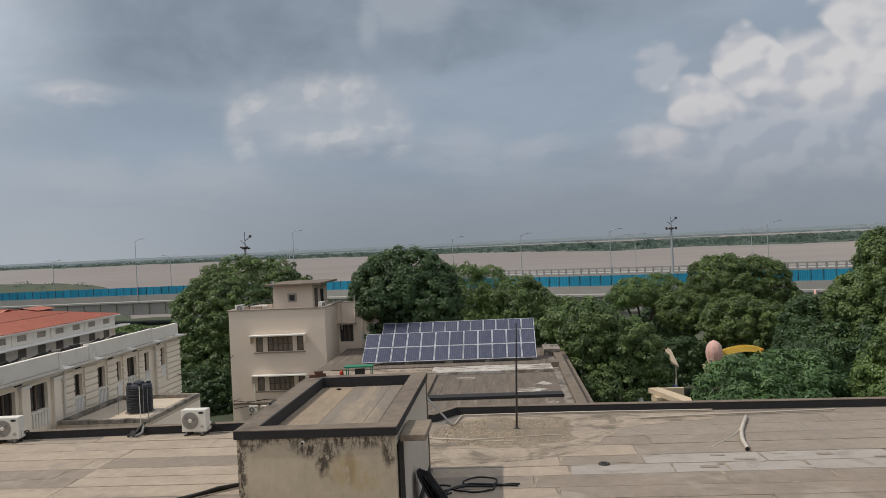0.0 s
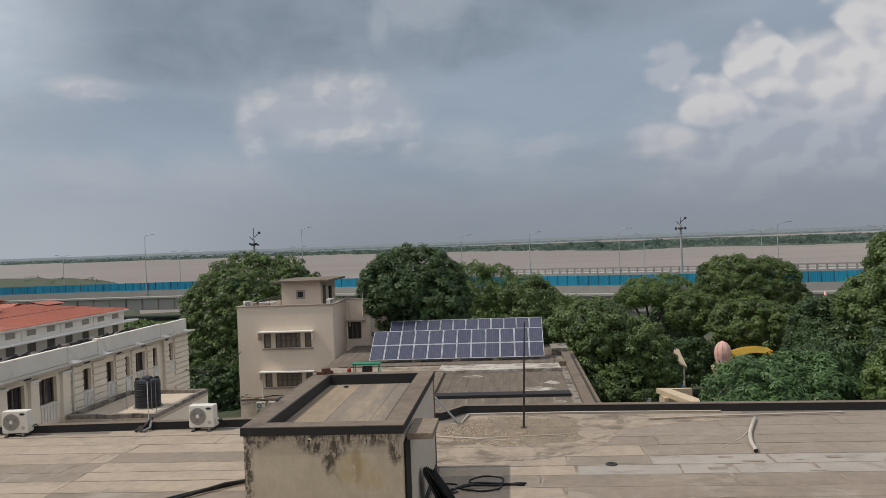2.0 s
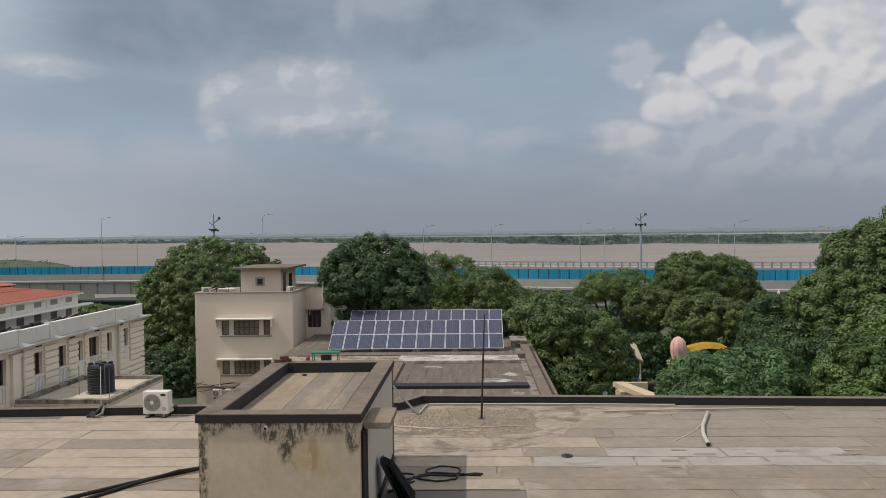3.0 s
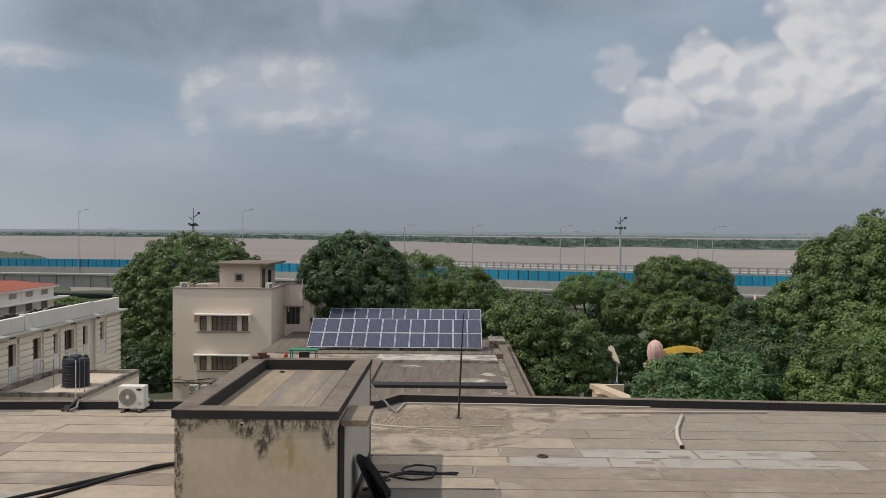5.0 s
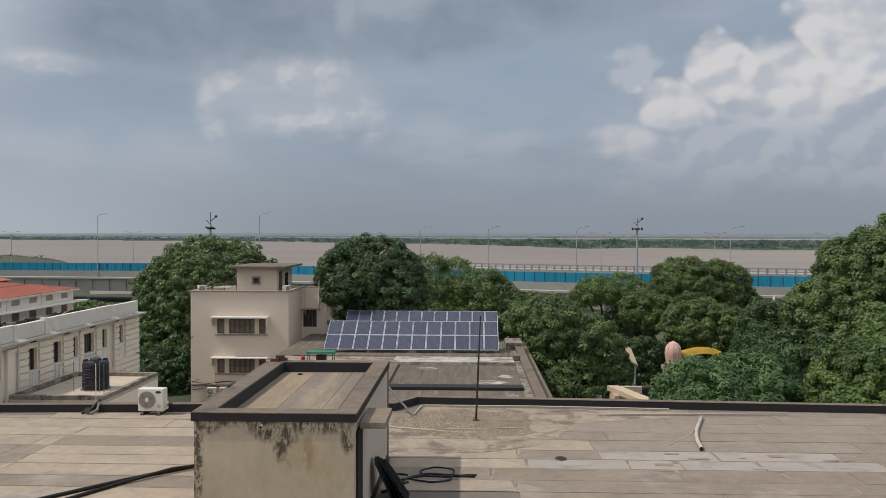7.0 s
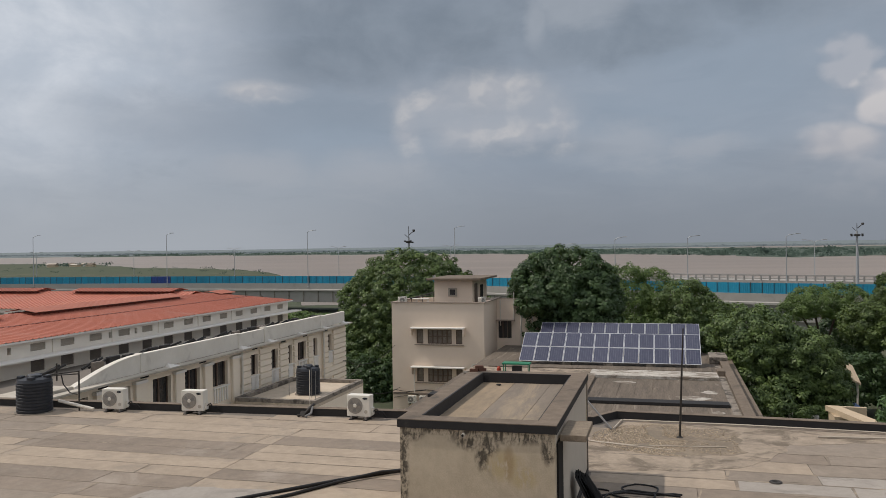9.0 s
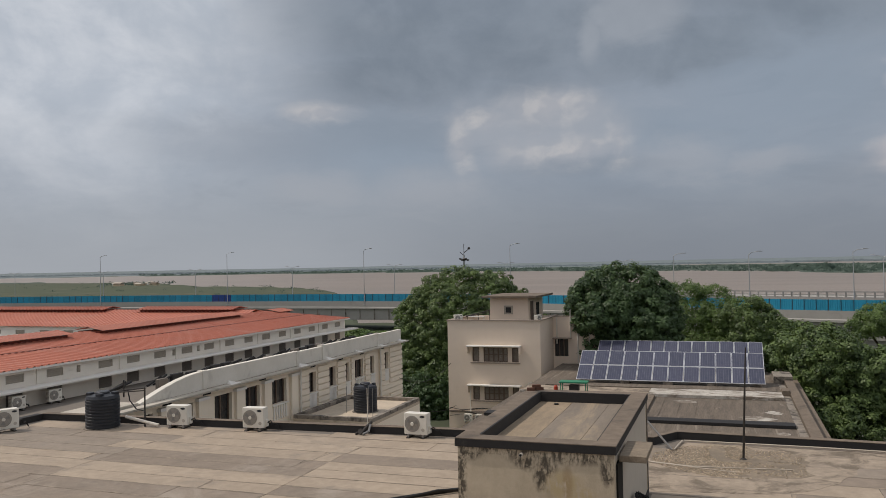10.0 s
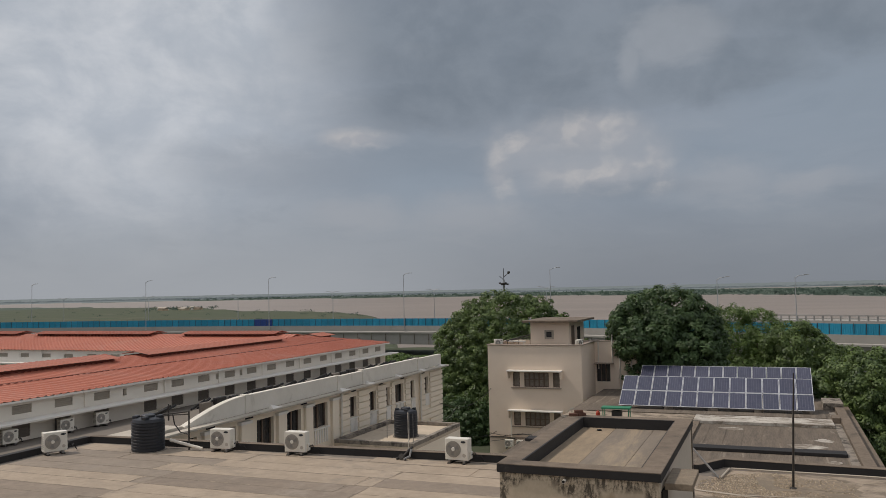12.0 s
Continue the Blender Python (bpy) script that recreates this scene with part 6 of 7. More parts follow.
for k in range(11):
    ang, r = rv.uniform(-41.5, -38.6), rv.uniform(985, 1080)
    x, y = r * math.sin(radians(ang)), r * math.cos(radians(ang))
    z = ground_height(x, y) - 0.2
    w, d, h = rv.uniform(3.0, 6.0), rv.uniform(3, 4.5), rv.uniform(1.9, 2.6)
    hut2 = thing("hut", (x, y, z), "small far hut with a pale pitched roof", "hut", "huts on the river flat")
    part("wall", bx(x - w, x + w, y - d, y + d, z, z + h), "stone_sand" if k % 3 else "white_paint", hut2)
    bm = bmesh.new()
    vs = [bm.verts.new(p) for p in ((x - w - 0.4, y - d - 0.4, z + h), (x + w + 0.4, y - d - 0.4, z + h), (x + w + 0.4, y + d + 0.4, z + h), (x - w - 0.4, y + d + 0.4, z + h), (x - w - 0.4, y, z + h + 1.3), (x + w + 0.4, y, z + h + 1.3))]
    for f in ((0, 1, 5, 4), (2, 3, 4, 5), (0, 4, 3), (1, 2, 5), (3, 2, 1, 0)):
        bm.faces.new([vs[i] for i in f])
    part("roof", bm, "coping" if k % 2 else "grey_paint", hut2)

# ---- park beyond the roof ----
dome = thing("pink_dome_kiosk", (17.6, 70, GROUND), "small kiosk with ribbed pink onion dome", "kiosk")
part("drum", lathe(bmesh.new(), [(0.85, GROUND), (0.85, -6.9), (0.98, -6.8), (0.98, -6.55)], 17.6, 70, 24), "stone_sand", dome)
part("dome", lathe(bmesh.new(), [(0.54, -6.54), (0.52, -6.3), (0.66, -5.8), (0.69, -5.4), (0.60, -4.95), (0.34, -4.6), (0.06, -4.45)], 17.6, 70, 28), "pink", dome, "pink onion dome", True)
for k in range(10):
    a = k * math.pi / 5
    pts = [(17.6 + r * math.cos(a), 70 + r * math.sin(a), z) for r, z in ((0.53, -6.3), (0.67, -5.8), (0.70, -5.4), (0.61, -4.94), (0.35, -4.59))]
    part("rib", tube(bmesh.new(), pts, 0.03, 4), "pvc_white", dome)
part("red_collar", lathe(bmesh.new(), [(0.58, -6.75), (0.7, -6.7), (0.58, -6.56)], 17.6, 69.9, 20), "red_paint", dome)
slide = thing("yellow_play_canopy", (20.0, 71, GROUND), "curved yellow and orange play canopy in the park", "canopy")
bm = bmesh.new()
rows = []
for i in range(13):
    t = i / 12
    x = 18.3 + 3.3 * t
    z = -5.7 + 0.4 * math.sin(t * 2.6)
    rows.append([bm.verts.new((x, 70.2 + w, z + h)) for w, h in ((0, -0.25), (0.2, 0.12), (0.7, 0.25), (1.2, 0.12), (1.4, -0.25))])
for a, b in zip(rows, rows[1:]):
    for k in range(4):
        bm.faces.new((a[k], a[k + 1], b[k + 1], b[k]))
bmesh.ops.solidify(bm, geom=bm.faces, thickness=0.05)
part("canopy_shell", bm, "yellow", slide, "", True)
part("canopy_tip", bx(21.2, 21.9, 70.4, 71.5, -5.75, -5.4, 0.1), "orange", slide)
for x in (18.6, 20.2, 21.4):
    part("post", rod(bmesh.new(), (x, 70.9, GROUND), (x, 70.9, -5.6), 0.07), "lamp_steel", slide)
shelter = thing("park_shelter", (14.0, 72, GROUND), "open shelter with pale sloping roof and orange ridge", "shelter")
bm = bmesh.new()
vs = [bm.verts.new(p) for p in ((12.9, 70.5, -5.6), (14.7, 70.5, -6.6), (14.7, 73.5, -5.6), (12.9, 73.5, -4.6), (12.9, 70.5, -5.75), (14.7, 70.5, -6.75), (14.7, 73.5, -5.75), (12.9, 73.5, -4.75))]
for f in ((0, 1, 2, 3), (7, 6, 5, 4), (0, 4, 5, 1), (1, 5, 6, 2), (2, 6, 7, 3), (3, 7, 4, 0)):
    bm.faces.new([vs[k] for k in f])
part("roof", bm, "stone_sand", shelter)
part("ridge", bx(13.0, 13.45, 70.4, 71.3, -5.45, -5.2, 0.05), "orange", shelter)
for x, z in ((13.0, -5.75), (14.5, -6.6)):
    for y in (70.8,):
        part("post", rod(bmesh.new(), (x, y, GROUND), (x, y, z), 0.08), "pvc_white", shelter)
wallp = thing("boundary_wall", (11.5, 60, GROUND), "low sand-coloured masonry wall with coping", "wall")
part("wall", bx(10.2, 12.4, 58.0, 58.3, GROUND, -6.15), "stone_sand", wallp)
bm = bmesh.new()
vs = [bm.verts.new(p) for p in ((9.9, 57.9, -6.05), (10.7, 57.9, -6.05), (13.6, 49.0, -6.1), (12.4, 49.0, -6.1), (9.9, 57.9, -6.4), (10.7, 57.9, -6.4), (13.6, 49.0, -6.4), (12.4, 49.0, -6.4))]
for f in ((3, 2, 1, 0), (4, 5, 6, 7), (0, 1, 5, 4), (1, 2, 6, 5), (2, 3, 7, 6), (3, 0, 4, 7)):
    bm.faces.new([vs[k] for k in f])
part("coping", bm, "stone_sand", wallp)
part("side_wall", bx(10.1, 10.4, 56.0, 57.99, GROUND, -6.41), "stone_sand", wallp)
pool = thing("blue_awning", (13.6, 66, GROUND), "flat blue awning on thin posts", "awning")
part("sheet", bx(11.6, 13.6, 65, 67, -7.65, -7.5, 0.03), "pool_blue", pool)
for x in (11.8, 13.4):
    part("post", rod(bmesh.new(), (x, 65.2, GROUND), (x, 65.2, -7.66), 0.06), "dark_steel", pool)
car = thing("parked_car", (12.2, 62, GROUND), "dark parked car under the trees", "car")
bm = bx(10.9, 13.4, 61.2, 62.8, GROUND + 0.3, GROUND + 0.85, 0.15)
part("body", bm, "tank_black", car)
part("cabin", bx(11.3, 12.9, 61.35, 62.65, GROUND + 0.85, GROUND + 1.4, 0.2), "glass", car)
for x in (11.4, 12.9):
    for y in (61.25, 62.75):
        b = bmesh.new()
        rod(b, (x, y - 0.1, GROUND + 0.3), (x, y + 0.1, GROUND + 0.3), 0.3, 16)
        part("wheel", b, "rubber", car)
stall = thing("white_stall", (9.0, 62, GROUND), "small white market stall with dark opening", "stall")
part("body", bx(8.3, 10.2, 62, 63.5, GROUND, -7.6, 0.03), "white_paint", stall)
part("opening", bx(8.6, 9.3, 61.96, 61.998, GROUND + 1.2, -8.2), "void", stall)
part("sign_board", bx(9.5, 10.1, 61.9, 61.998, -8.6, -7.9), "void", stall)
for x, h, s in ((33.6, -2.0, 1.0), (35.6, -1.9, 0.8)):
    sp = thing("temple_finial", (x, 90, GROUND), "small tapering pinkish temple spire among trees", "spire", "temple spires")
    part("shaft", lathe(bmesh.new(), [(0.9 * s, GROUND), (0.9 * s, -4.6), (0.55 * s, -3.7), (0.5 * s, -3.3), (0.2 * s, -2.7), (0.06, h)], x, 90, 16), "pink", sp, "", True)
lp = thing("park_post", (15.6, 63, GROUND), "slim pale post in the park", "post")
part("pole", rod(bmesh.new(), (15.6, 63, GROUND), (15.6, 63, -5.0), 0.07), "lamp_steel", lp)

# ---- things on the near roof ----
mast = thing("slim_mast", (0.2, 20.55, 0), "slim dark leaning steel mast on the roof", "mast")
part("pole", rod(bmesh.new(), (0.18, 20.55, 0), (0.24, 20.25, 1.7), 0.028, 8, 0.024), "dark_steel", mast)
part("upper_pole", rod(bmesh.new(), (0.24, 20.25, 1.7), (0.28, 20.05, 2.75), 0.02, 8, 0.014), "dark_steel", mast)
part("foot", lathe(bmesh.new(), [(0.08, 0.0), (0.08, 0.03), (0.04, 0.05)], 0.18, 20.55, 12), "dark_steel", mast)
bp = thing("bent_pipe", (5.5, 19.4, 0), "bent grey-white plastic pipe lying on the roof", "pipe")
part("pipe", tube(bmesh.new(), [(6.02, 21.0, 0.06), (5.72, 20.2, 0.06), (5.5, 19.6, 0.06), (5.33, 19.0, 0.06), (5.22, 18.5, 0.06), (5.17, 18.1, 0.06), (5.12, 17.85, 0.06)], 0.046, 10), "grey_paint", bp, "", True)
part("open_end", rod(bmesh.new(), (5.125, 17.86, 0.06), (5.11, 17.83, 0.06), 0.045, 10), "void", bp)
part("thin_wire", tube(bmesh.new(), [(5.72, 20.2, 0.03), (5.2, 19.2, 0.02), (4.5, 18.3, 0.02)], 0.010, 5), "pvc_white", bp)


def thin_pipe(name, pts, r, label, m="conduit_dull"):
    t = thing(name, pts[0], label, "pipe", "thin pipes on the roof")
    part("pipe", tube(bmesh.new(), pts, r, 6), m, t)


thin_pipe("conduit", [(3.4, 21.2, 0.05), (5.2, 21.33, 0.06), (6.3, 21.42, 0.05), (7.4, 21.45, 0.06), (8.4, 21.5, 0.06)], 0.026, "thin pale conduit lying along the roof edge")
thin_pipe("conduit", [(-2.0, 19.75, 0.03), (-0.9, 19.5, 0.03), (0.2, 19.62, 0.03), (1.2, 19.75, 0.03)], 0.018, "thin pale conduit lying across gravel")
thin_pipe("conduit", [(-1.9, 19.7, 0.03), (-0.6, 19.35, 0.03), (0.0, 19.2, 0.03)], 0.016, "thin pale conduit lying across gravel")
thin_pipe("conduit", [(-1.42, 14.88, 0.02), (-0.3, 14.9, 0.02), (0.83, 14.93, 0.02)], 0.014, "thin pale rod lying in the shade")
thin_pipe("edge_conduit", [(-1.25, 22.12, 0.06), (1.8, 22.1, 0.06), (5.4, 21.9, 0.06)], 0.025, "thin pale conduit lying along the roof edge")
thin_pipe("corner_stay", [(-2.35, 21.5, 0.9), (-1.5, 21.05, 0.04)], 0.03, "dark slanting steel stay at the headhouse corner", "steel")
thin_pipe("edge_conduit", [(-1.45, 21.05, 0.05), (-1.3, 22.1, 0.06)], 0.025, "thin pale conduit lying along the roof edge")
cab = thing("black_cables", (-6.5, 15.2, 0), "two thick black cables lying over the roof", "cable")
part("cable", tube(bmesh.new(), [(-4.2, 17.35, 0.05), (-5.0, 16.7, 0.05), (-5.7, 16.1, 0.05), (-6.6, 15.25, 0.04), (-7.4, 14.35, 0.04), (-8.6, 13.0, 0.04)], 0.038, 8), "rubber", cab, "", True)
part("cable", tube(bmesh.new(), [(-4.2, 17.25, 0.045), (-5.05, 16.5, 0.045), (-5.9, 15.8, 0.1), (-6.6, 15.02, 0.05), (-7.1, 14.2, 0.04), (-8.1, 12.8, 0.04)], 0.034, 8), "rubber", cab, "", True)
hose = thing("hose_coil", (-0.9, 15.9, 0), "loose coil of black hose on the shaded roof", "hose")
for cx, cy, ra, rb, n, z in ((-0.62, 16.05, 0.34, 0.30, 22, 0.02), (-0.72, 15.62, 0.40, 0.26, 22, 0.03), (-1.35, 15.55, 0.26, 0.3, 16, 0.025)):
    pts = [(cx + ra * math.cos(k * 0.3 + 1) * (1 + 0.06 * math.sin(k)), cy + rb * math.sin(k * 0.3 + 1), z + 0.004 * (k % 4)) for k in range(n)]
    part("coil", tube(bmesh.new(), pts, 0.018, 6), "rubber", hose, "", True)
part("tail", tube(bmesh.new(), [(-1.55, 15.0, 0.03), (-1.3, 15.5, 0.03), (-0.9, 15.75, 0.03), (-0.4, 15.7, 0.035), (0.0, 15.85, 0.03), (0.15, 15.82, 0.03)], 0.02, 6), "rubber", hose, "", True)
part("tail", tube(bmesh.new(), [(-1.6, 14.7, 0.03), (-1.35, 15.1, 0.03), (-1.2, 15.6, 0.03), (-0.8, 15.9, 0.03), (-0.3, 15.75, 0.05), (0.12, 15.72, 0.03)], 0.02, 6), "rubber", hose, "", True)
mats_ = thing("rubber_sheets", (-1.5, 14.3, 0), "stack of black ribbed sheets leaning on the wall", "rubber sheets")
for k in range(4):
    bm = bmesh.new()
    n = 12
    rows = []
    for j in range(n + 1):
        u = j / n
        wave = 0.025 * math.sin(u * 22 + k)
        y0 = 13.85 + 0.11 * k + u * 0.62
        top = 0.86 - 0.05 * k - 0.35 * (u - 0.35) ** 2 + 0.02 * math.sin(u * 31)
        rows.append([bm.verts.new((-1.28 + 0.06 * k + wave, y0, 0.0)), bm.verts.new((-1.45 + 0.05 * k + wave, y0, top * 0.5)), bm.verts.new((-1.64 + 0.04 * k + wave, y0 - 0.02, top))])
    for a, b in zip(rows, rows[1:]):
        bm.faces.new((a[0], b[0], b[1], a[1]))
        bm.faces.new((a[1], b[1], b[2], a[2]))
    bmesh.ops.solidify(bm, geom=bm.faces, thickness=0.02)
    part("sheet", bm, "rubber", mats_)
sp = thing("drain_spout", (-3.15, 11.9, 1.92), "short pale drain spout in the headhouse wall", "spout")
part("pipe", rod(bmesh.new(), (-3.12, 11.99, 1.90), (-3.12, 11.90, 1.895), 0.028, 12), "pvc_white", sp)
part("bore", rod(bmesh.new(), (-3.12, 11.902, 1.895), (-3.12, 11.896, 1.895), 0.021, 12), "void", sp)
for k, (x, y, z, a) in enumerate(((-4.08, 16.75, 2.105, 10), (-3.93, 16.85, 2.105, 40), (-3.98, 16.82, 2.166, 25))):
    bk = thing("loose_brick", (x, y, z), "loose dark red brick on the headhouse coping", "brick", "loose bricks")
    o = part("brick_body", bx(x - 0.09, x + 0.09, y - 0.045, y + 0.045, z, z + 0.06, 0.006), "brick", bk)
    bk.rotation_euler = (0, 0, radians(a))
peb = thing("pebble", (-3.45, 16.3, 1.905), "dark stone lying on the headhouse roof", "stone")
b = bmesh.new()
bmesh.ops.create_icosphere(b, subdivisions=2, radius=0.035, matrix=Matrix.Translation((-3.45, 16.3, 1.92)) @ Matrix.Diagonal((1.6, 1, 0.6, 1)))
part("stone_body", b, "rubber", peb)
dr = thing("roof_drain", (1.95, 17.1, 0.02), "small dark roof drain with raised rim", "drain")
part("rim", lathe(bmesh.new(), [(0.125, 0.021), (0.11, 0.045), (0.075, 0.045), (0.065, 0.03)], 1.95, 17.1, 18), "dark_steel", dr)
part("grate", lathe(bmesh.new(), [(0.062, 0.022), (0.045, 0.04), (0.01, 0.045)], 1.95, 17.1, 14), "void", dr)
vb = thing("valve_bundle", (-10.0, 21.0, 0), "rusty valve and pipe ends at the roof edge", "valve")
part("pipe", tube(bmesh.new(), [(-10.2, 20.85, 0.05), (-10.05, 21.0, 0.08), (-9.95, 21.1, 0.22), (-9.9, 21.3, 0.3)], 0.04, 8), "dark_steel", vb)
part("pipe", tube(bmesh.new(), [(-9.95, 20.8, 0.05), (-9.85, 21.0, 0.1), (-9.9, 21.2, 0.25)], 0.035, 8), "steel", vb)
part("wheel", rod(bmesh.new(), (-10.05, 20.9, 0.1), (-10.05, 20.85, 0.12), 0.08, 12), "dark_steel", vb)
part("riser", rod(bmesh.new(), (-10.0, 21.25, 0.1), (-10.0, 21.25, 1.3), 0.011), "pvc_white", vb)
tarp = thing("blue_tarp", (-7.2, 23.2, -1.2), "crumpled pale blue tarpaulin beyond the roof edge", "tarpaulin")
b = bmesh.new()
bmesh.ops.create_grid(b, x_segments=14, y_segments=10, size=0.5, matrix=Matrix.Translation((-8.55, 28, -2.1)) @ Matrix.Diagonal((2.4, 2.0, 1, 1)))
for v in b.verts:
    v.co.z += 0.35 * noise.noise(v.co * 1.7) + 0.12 * noise.noise(v.co * 5) + 0.25
bmesh.ops.solidify(b, geom=b.faces, thickness=0.02)
M["tarp"] = mat("tarp", (0.34, 0.40, 0.52), (0.24, 0.28, 0.40), rough=0.5, scale=2)
part("sheet", b, "tarp", tarp)
part("crate", bx(-9.6, -7.5, 27.2, 28.8, GROUND, -2.25), "concrete_dirty", tarp)

# overhead cables between the wing and the house
oc = thing("overhead_cables", (-18, 50, -3), "thin sagging black overhead cables", "cable")
for a, b2, sag in (((-21.2, 50.6, -2.8), (-21.4, 62, -3.2), 0.8), ((-21.2, 50.9, -4.2), (-21.0, 62, -6.6), 0.7), ((-21.0, 48, -3.6), (-16.5, 42, -1.6), 0.5)):
    a, b2 = Vector(a), Vector(b2)
    pts = [a.lerp(b2, t / 10) - Vector((0, 0, sag * 4 * (t / 10) * (1 - t / 10))) for t in range(11)]
    part("cable", tube(bmesh.new(), pts, 0.02, 5), "rubber", oc)

# debris on the wing's gully roof
rs2 = random.Random(31)
for k in range(9):
    y = 26 + k * 2.3 + rs2.uniform(-0.6, 0.6)
    d = thing("roof_debris", (-22.2, y, -0.5), "dark broken timber and pipe ends on the gully roof", "debris", "debris in the gully")
    for j in range(3):
        ya = y + rs2.uniform(-0.8, 0.3)
        part("stick", rod(bmesh.new(), (-22.7 + rs2.uniform(-0.2, 0.2), ya, 0.1), (-22.42 + rs2.uniform(-0.1, 0.1), ya + rs2.uniform(0.6, 1.4), 0.40 + rs2.uniform(-0.05, 0.05)), 0.05), "rubber", d)

# ---- roof sheets, gravel and screed on the near roof ----
def ragged(poly, seed, amp=0.10, step=0.3):
    """Breaks the straight sides of an outline into an uneven edge."""
    out = []
    for (xa, ya), (xb, yb) in zip(poly, poly[1:] + poly[:1]):
        n = max(1, int(math.hypot(xb - xa, yb - ya) / step))
        for k in range(n):
            x, y = xa + (xb - xa) * k / n, ya + (yb - ya) * k / n
            out.append((x + amp * noise.noise(Vector((x * 2.1, y * 2.1, seed))), y + amp * noise.noise(Vector((x * 2.1, y * 2.1, seed + 7)))))
    return out


screed_poly = ragged([(-1.6, 17.3), (0.3, 17.5), (1.6, 18.2), (2.2, 19.2), (2.7, 20.3), (3.8, 20.7), (5.2, 21.1), (5.6, 21.75), (-1.3, 22.15), (-1.5, 21.1), (-2.0, 20.9), (-2.1, 17.6)], 2.0, 0.22)
tagged(part("screed_patch", prism(bmesh.new(), screed_poly, 0.008, 0.0155), "screed"), "bare dusty cement screed patch", "screed", kind="structure")
gp = ragged([(-1.5, 19.1), (-0.5, 18.9), (0.9, 18.95), (1.55, 19.3), (1.6, 21.2), (0.9, 21.7), (-0.6, 21.85), (-1.15, 21.2), (-1.3, 20.2)], 5.0, 0.35)
gravel = tagged(part("gravel_patch", prism(bmesh.new(), gp, 0.010, 0.0172), "gravel"), "rough dark gravel patch", "gravel", kind="structure")
tagged(part("damp_stain", prism(bmesh.new(), [(-1.95 + 0.42 * math.cos(k * 0.4), 20.75 + 0.55 * math.sin(k * 0.4)) for k in range(16)], 0.010, 0.0168), "sheet_brown"), "round dark damp stain on the screed", "stain", kind="structure")
rs3 = np.random.RandomState(8)
v, f = [], []
tet = np.array([(1, 1, 1), (1, -1, -1), (-1, 1, -1), (-1, -1, 1), (0.2, 0.1, 1.4)]) * 0.5
for _ in range(8000):
    a, r = rs3.uniform(0, 2 * math.pi), 1.12 * rs3.uniform(0, 1) ** 0.62
    c = np.array([0.0 + 1.72 * r * math.cos(a), 20.35 + 1.45 * r * math.sin(a), 0.020])
    if c[0] > 1.5 or (c[0] > 0.3 and rs3.rand() < 0.75) or noise.noise(Vector((c[0] * 1.3, c[1] * 1.3, 3.0))) < -0.30:
        continue
    s = rs3.uniform(0.010, 0.034)
    k = len(v)
    ro = Matrix.Rotation(rs3.uniform(0, 6.28), 3, Vector(rs3.normal(size=3)).normalized())
    v += [tuple(Vector(c) + ro @ Vector(q * s)) for q in tet]
    f += [(k, k + 1, k + 2), (k, k + 3, k + 1), (k, k + 2, k + 3), (k + 1, k + 3, k + 2)]
me = bpy.data.meshes.new("gravel_stones")
me.from_pydata(v, [], f)
M["pebbles"] = mat("pebbles", (0.50, 0.41, 0.305), (0.25, 0.20, 0.145), scale=1.3, fine=40, amount=0.9, island=0.3)
me.materials.append(M["pebbles"])
tagged(new("gravel_stones", me), "loose small gravel on the roof", "gravel", kind="stuff")

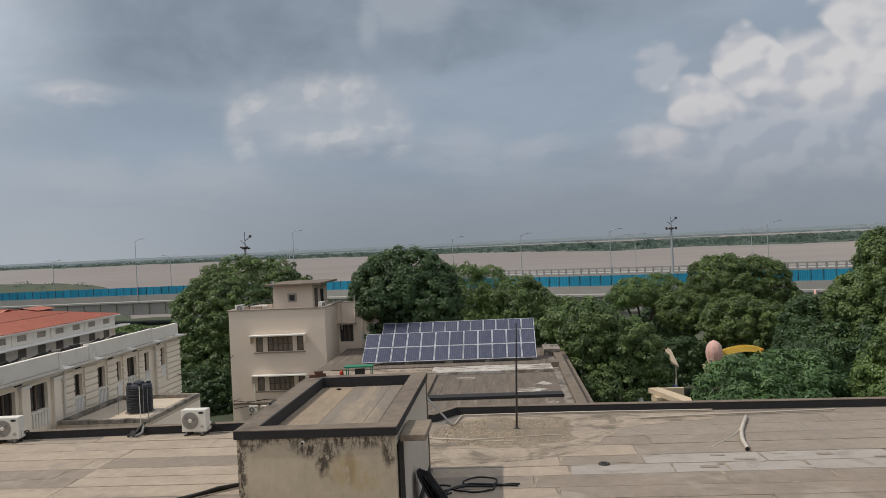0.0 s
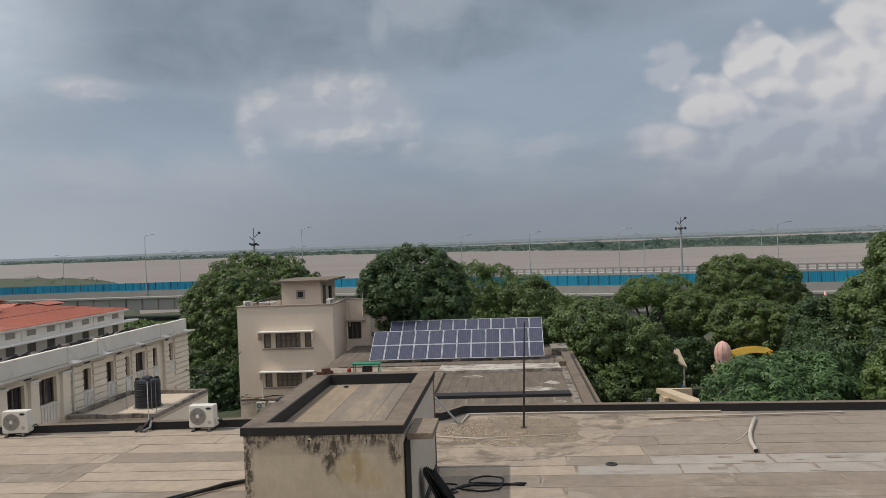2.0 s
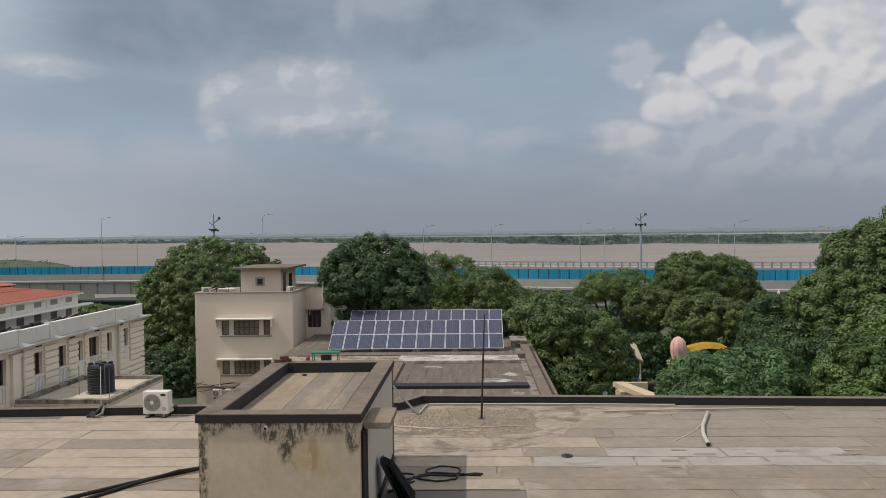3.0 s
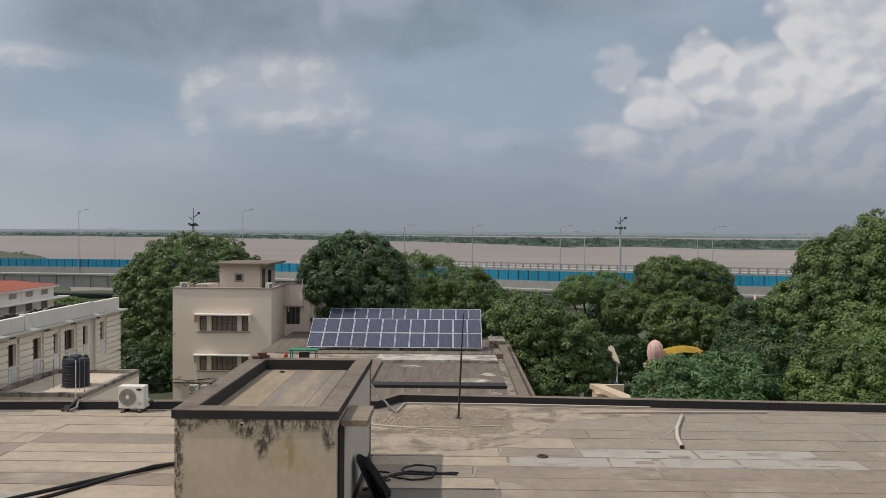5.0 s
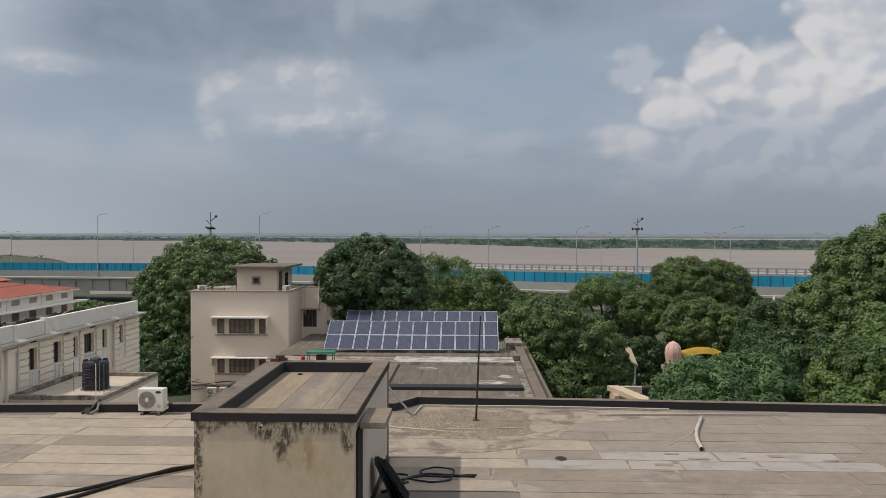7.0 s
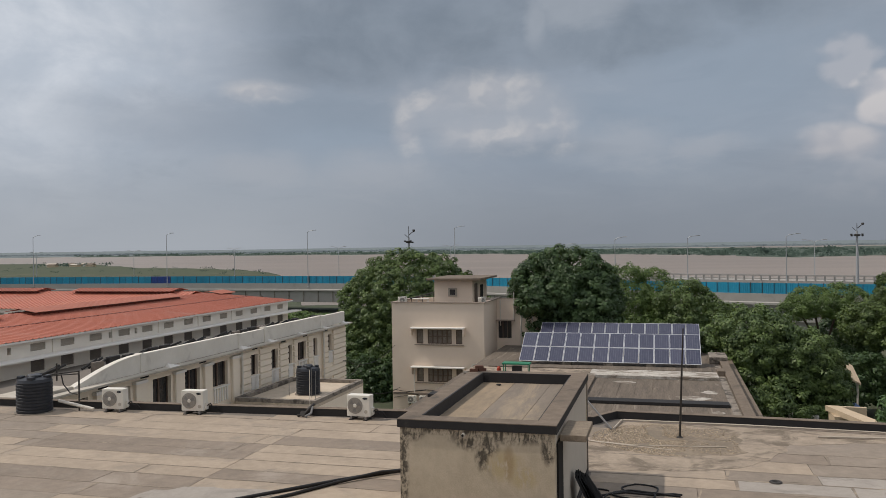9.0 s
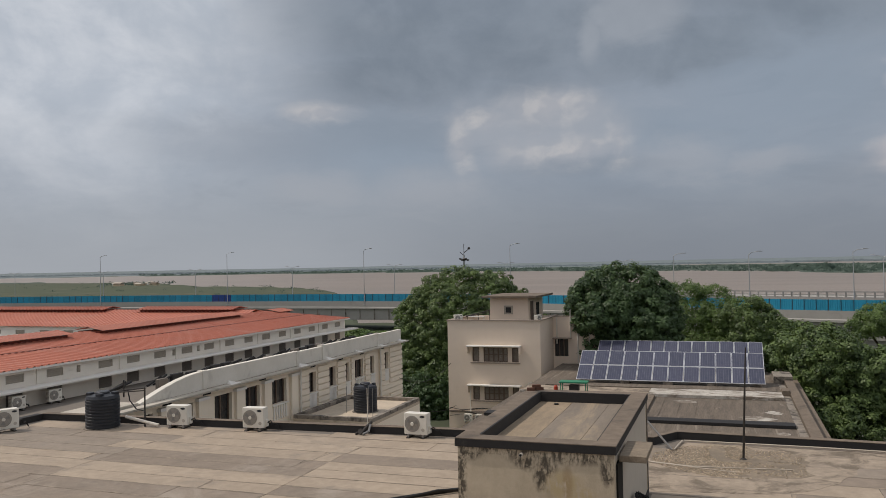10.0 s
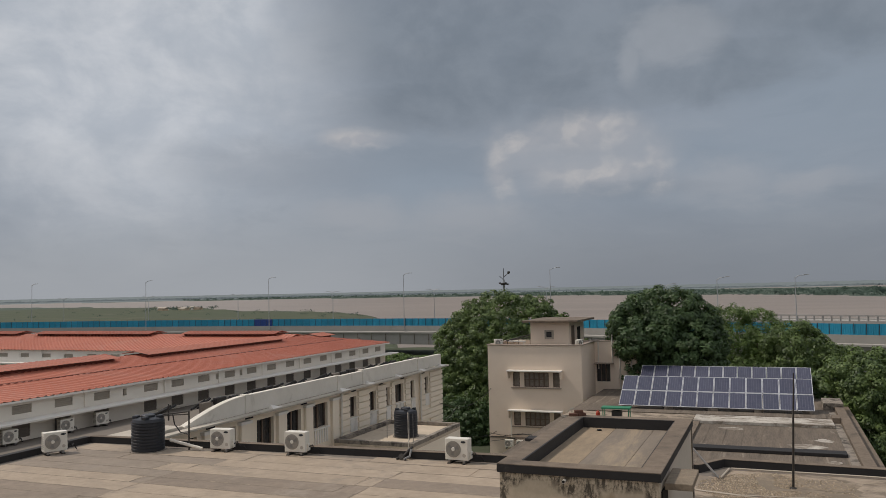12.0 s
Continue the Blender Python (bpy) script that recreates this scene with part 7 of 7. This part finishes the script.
smear = ragged([(-10.2, 13.3), (-8.4, 13.5), (-7.4, 14.0), (-7.7, 14.5), (-9.0, 14.3), (-10.0, 13.9)], 9.0, 0.4)
tagged(part("cement_smear", prism(bmesh.new(), smear, 0.0165, 0.0178), "sheet_pale"), "thin pale cement smear on the roof sheets", "stain", kind="structure")
rs4 = random.Random(12)
ROW_Y = [7.4, 8.4, 9.4, 10.4, 11.4, 12.4, 13.3, 14.1, 14.9, 15.6, 16.4, 17.08, 17.8, 18.7, 19.5, 20.4, 21.3, 22.4]
for row, (y0, y1) in enumerate(zip(ROW_Y, ROW_Y[1:])):
    x = -21.0 + rs4.uniform(-1.5, 0)
    while x < 18:
        ln = rs4.uniform(2.6, 7.0)
        if x > 1 and rs4.random() < 0.4:
            ln = rs4.uniform(1.2, 2.8)
        if 16.0 < y0 < 17.7:
            if x > 1:
                ln = rs4.uniform(0.7, 2.6)
            elif x + ln > 1.2:
                ln = 1.2 - x
        for brk in (-15.4, -9.45):
            if 13.0 < y0 < 18.0 and x < brk - 0.3 < x + ln:
                ln = brk - x
        xa, xb = max(x, -21.0), min(x + ln, 18.2)
        x += ln
        yb = y1
        edge = (20.5 + (xb + 21.3) * 0.058) if xb < -2 else (22.5 - (xb + 1.45) * 0.0526)
        edge = min(edge, (20.5 + (xa + 21.3) * 0.058) if xa < -2 else (22.5 - (xa + 1.45) * 0.0526)) - 0.06
        yb = min(y1, edge)
        if yb - y0 < 0.2 or xb - xa < 0.2:
            continue
        if xb > BX0 - 0.05 and xa < BX1 + 0.05 and yb > BY0 and y0 < BY1:
            if xa < BX0 - 0.4:
                xb = min(xb, BX0 - 0.06)
            elif xb > BX1 + 0.4:
                xa = max(xa, BX1 + 0.06)
            else:
                continue
        cx, cy = (xa + xb) / 2, (y0 + yb) / 2
        mk = "sheet_tan"
        u = rs4.random()
        if cx > 0:
            mk = "sheet_mid" if u < 0.88 else "sheet_grey"
            if 16.0 < cy < 17.7 and 1.1 < xa and cx < (8.2 if cy > 17 else 9.4):
                mk = "sheet_pale"
            if cy < 16.4:
                mk = "sheet_grey" if (cx > 1.2) else "sheet_mid"
        else:
            if -15.5 < cx < -9.4 and 16.4 < cy < 17.8 or -9.5 < cx < -4.0 and (17.8 < cy < 18.7 or 14.9 < cy < 15.6) or cx < -9.4 and 13.3 < cy < 14.9 or cx < -15.4 and 14.9 < cy < 15.6:
                mk = "sheet_grey"
            elif u < 0.34:
                mk = "sheet_mid"
        th = 0.010 + 0.004 * rs4.random()
        part("roof_sheet", bx(xa + 0.006, xb - 0.006, y0 + 0.005, yb - 0.006, 0.001, th), mk, roof)
        # brushed bitumen bands over the joints
        if rs4.random() < 0.72 and yb - y0 > 0.5:
            w = rs4.uniform(0.018, 0.042)
            sk = rs4.uniform(-0.10, 0.10)
            part("joint_band", prism(bmesh.new(), [(xb - w, y0 + 0.04), (xb + w * 0.7, y0 + 0.04), (xb + w + sk, yb - 0.03), (xb - w + sk, yb - 0.03)], 0.0141, 0.0150), "tape", roof)
        if rs4.random() < 0.8 and xb - xa > 1.0:
            w = rs4.uniform(0.012, 0.030)
            n = max(3, int((xb - xa) / 0.5))
            lo = [(xa + (xb - xa) * k / n, y0 - w + rs4.uniform(-0.018, 0.018)) for k in range(n + 1)]
            hi = [(px, py + 2 * w + rs4.uniform(-0.015, 0.015)) for px, py in lo[::-1]]
            part("joint_band", prism(bmesh.new(), lo + hi, 0.0151, 0.0160), "tape", roof)
# small torn patches over the pale strip
for k in range(16):
    x, y = rs4.uniform(1.6, 8.0), rs4.uniform(16.2, 17.7)
    w, h = rs4.uniform(0.12, 0.5), rs4.uniform(0.06, 0.18)
    part("sheet_scrap", bx(x, x + w, y, y + h, 0.0172, 0.0182), "sheet_mid" if k % 3 else "sheet_pale", roof)
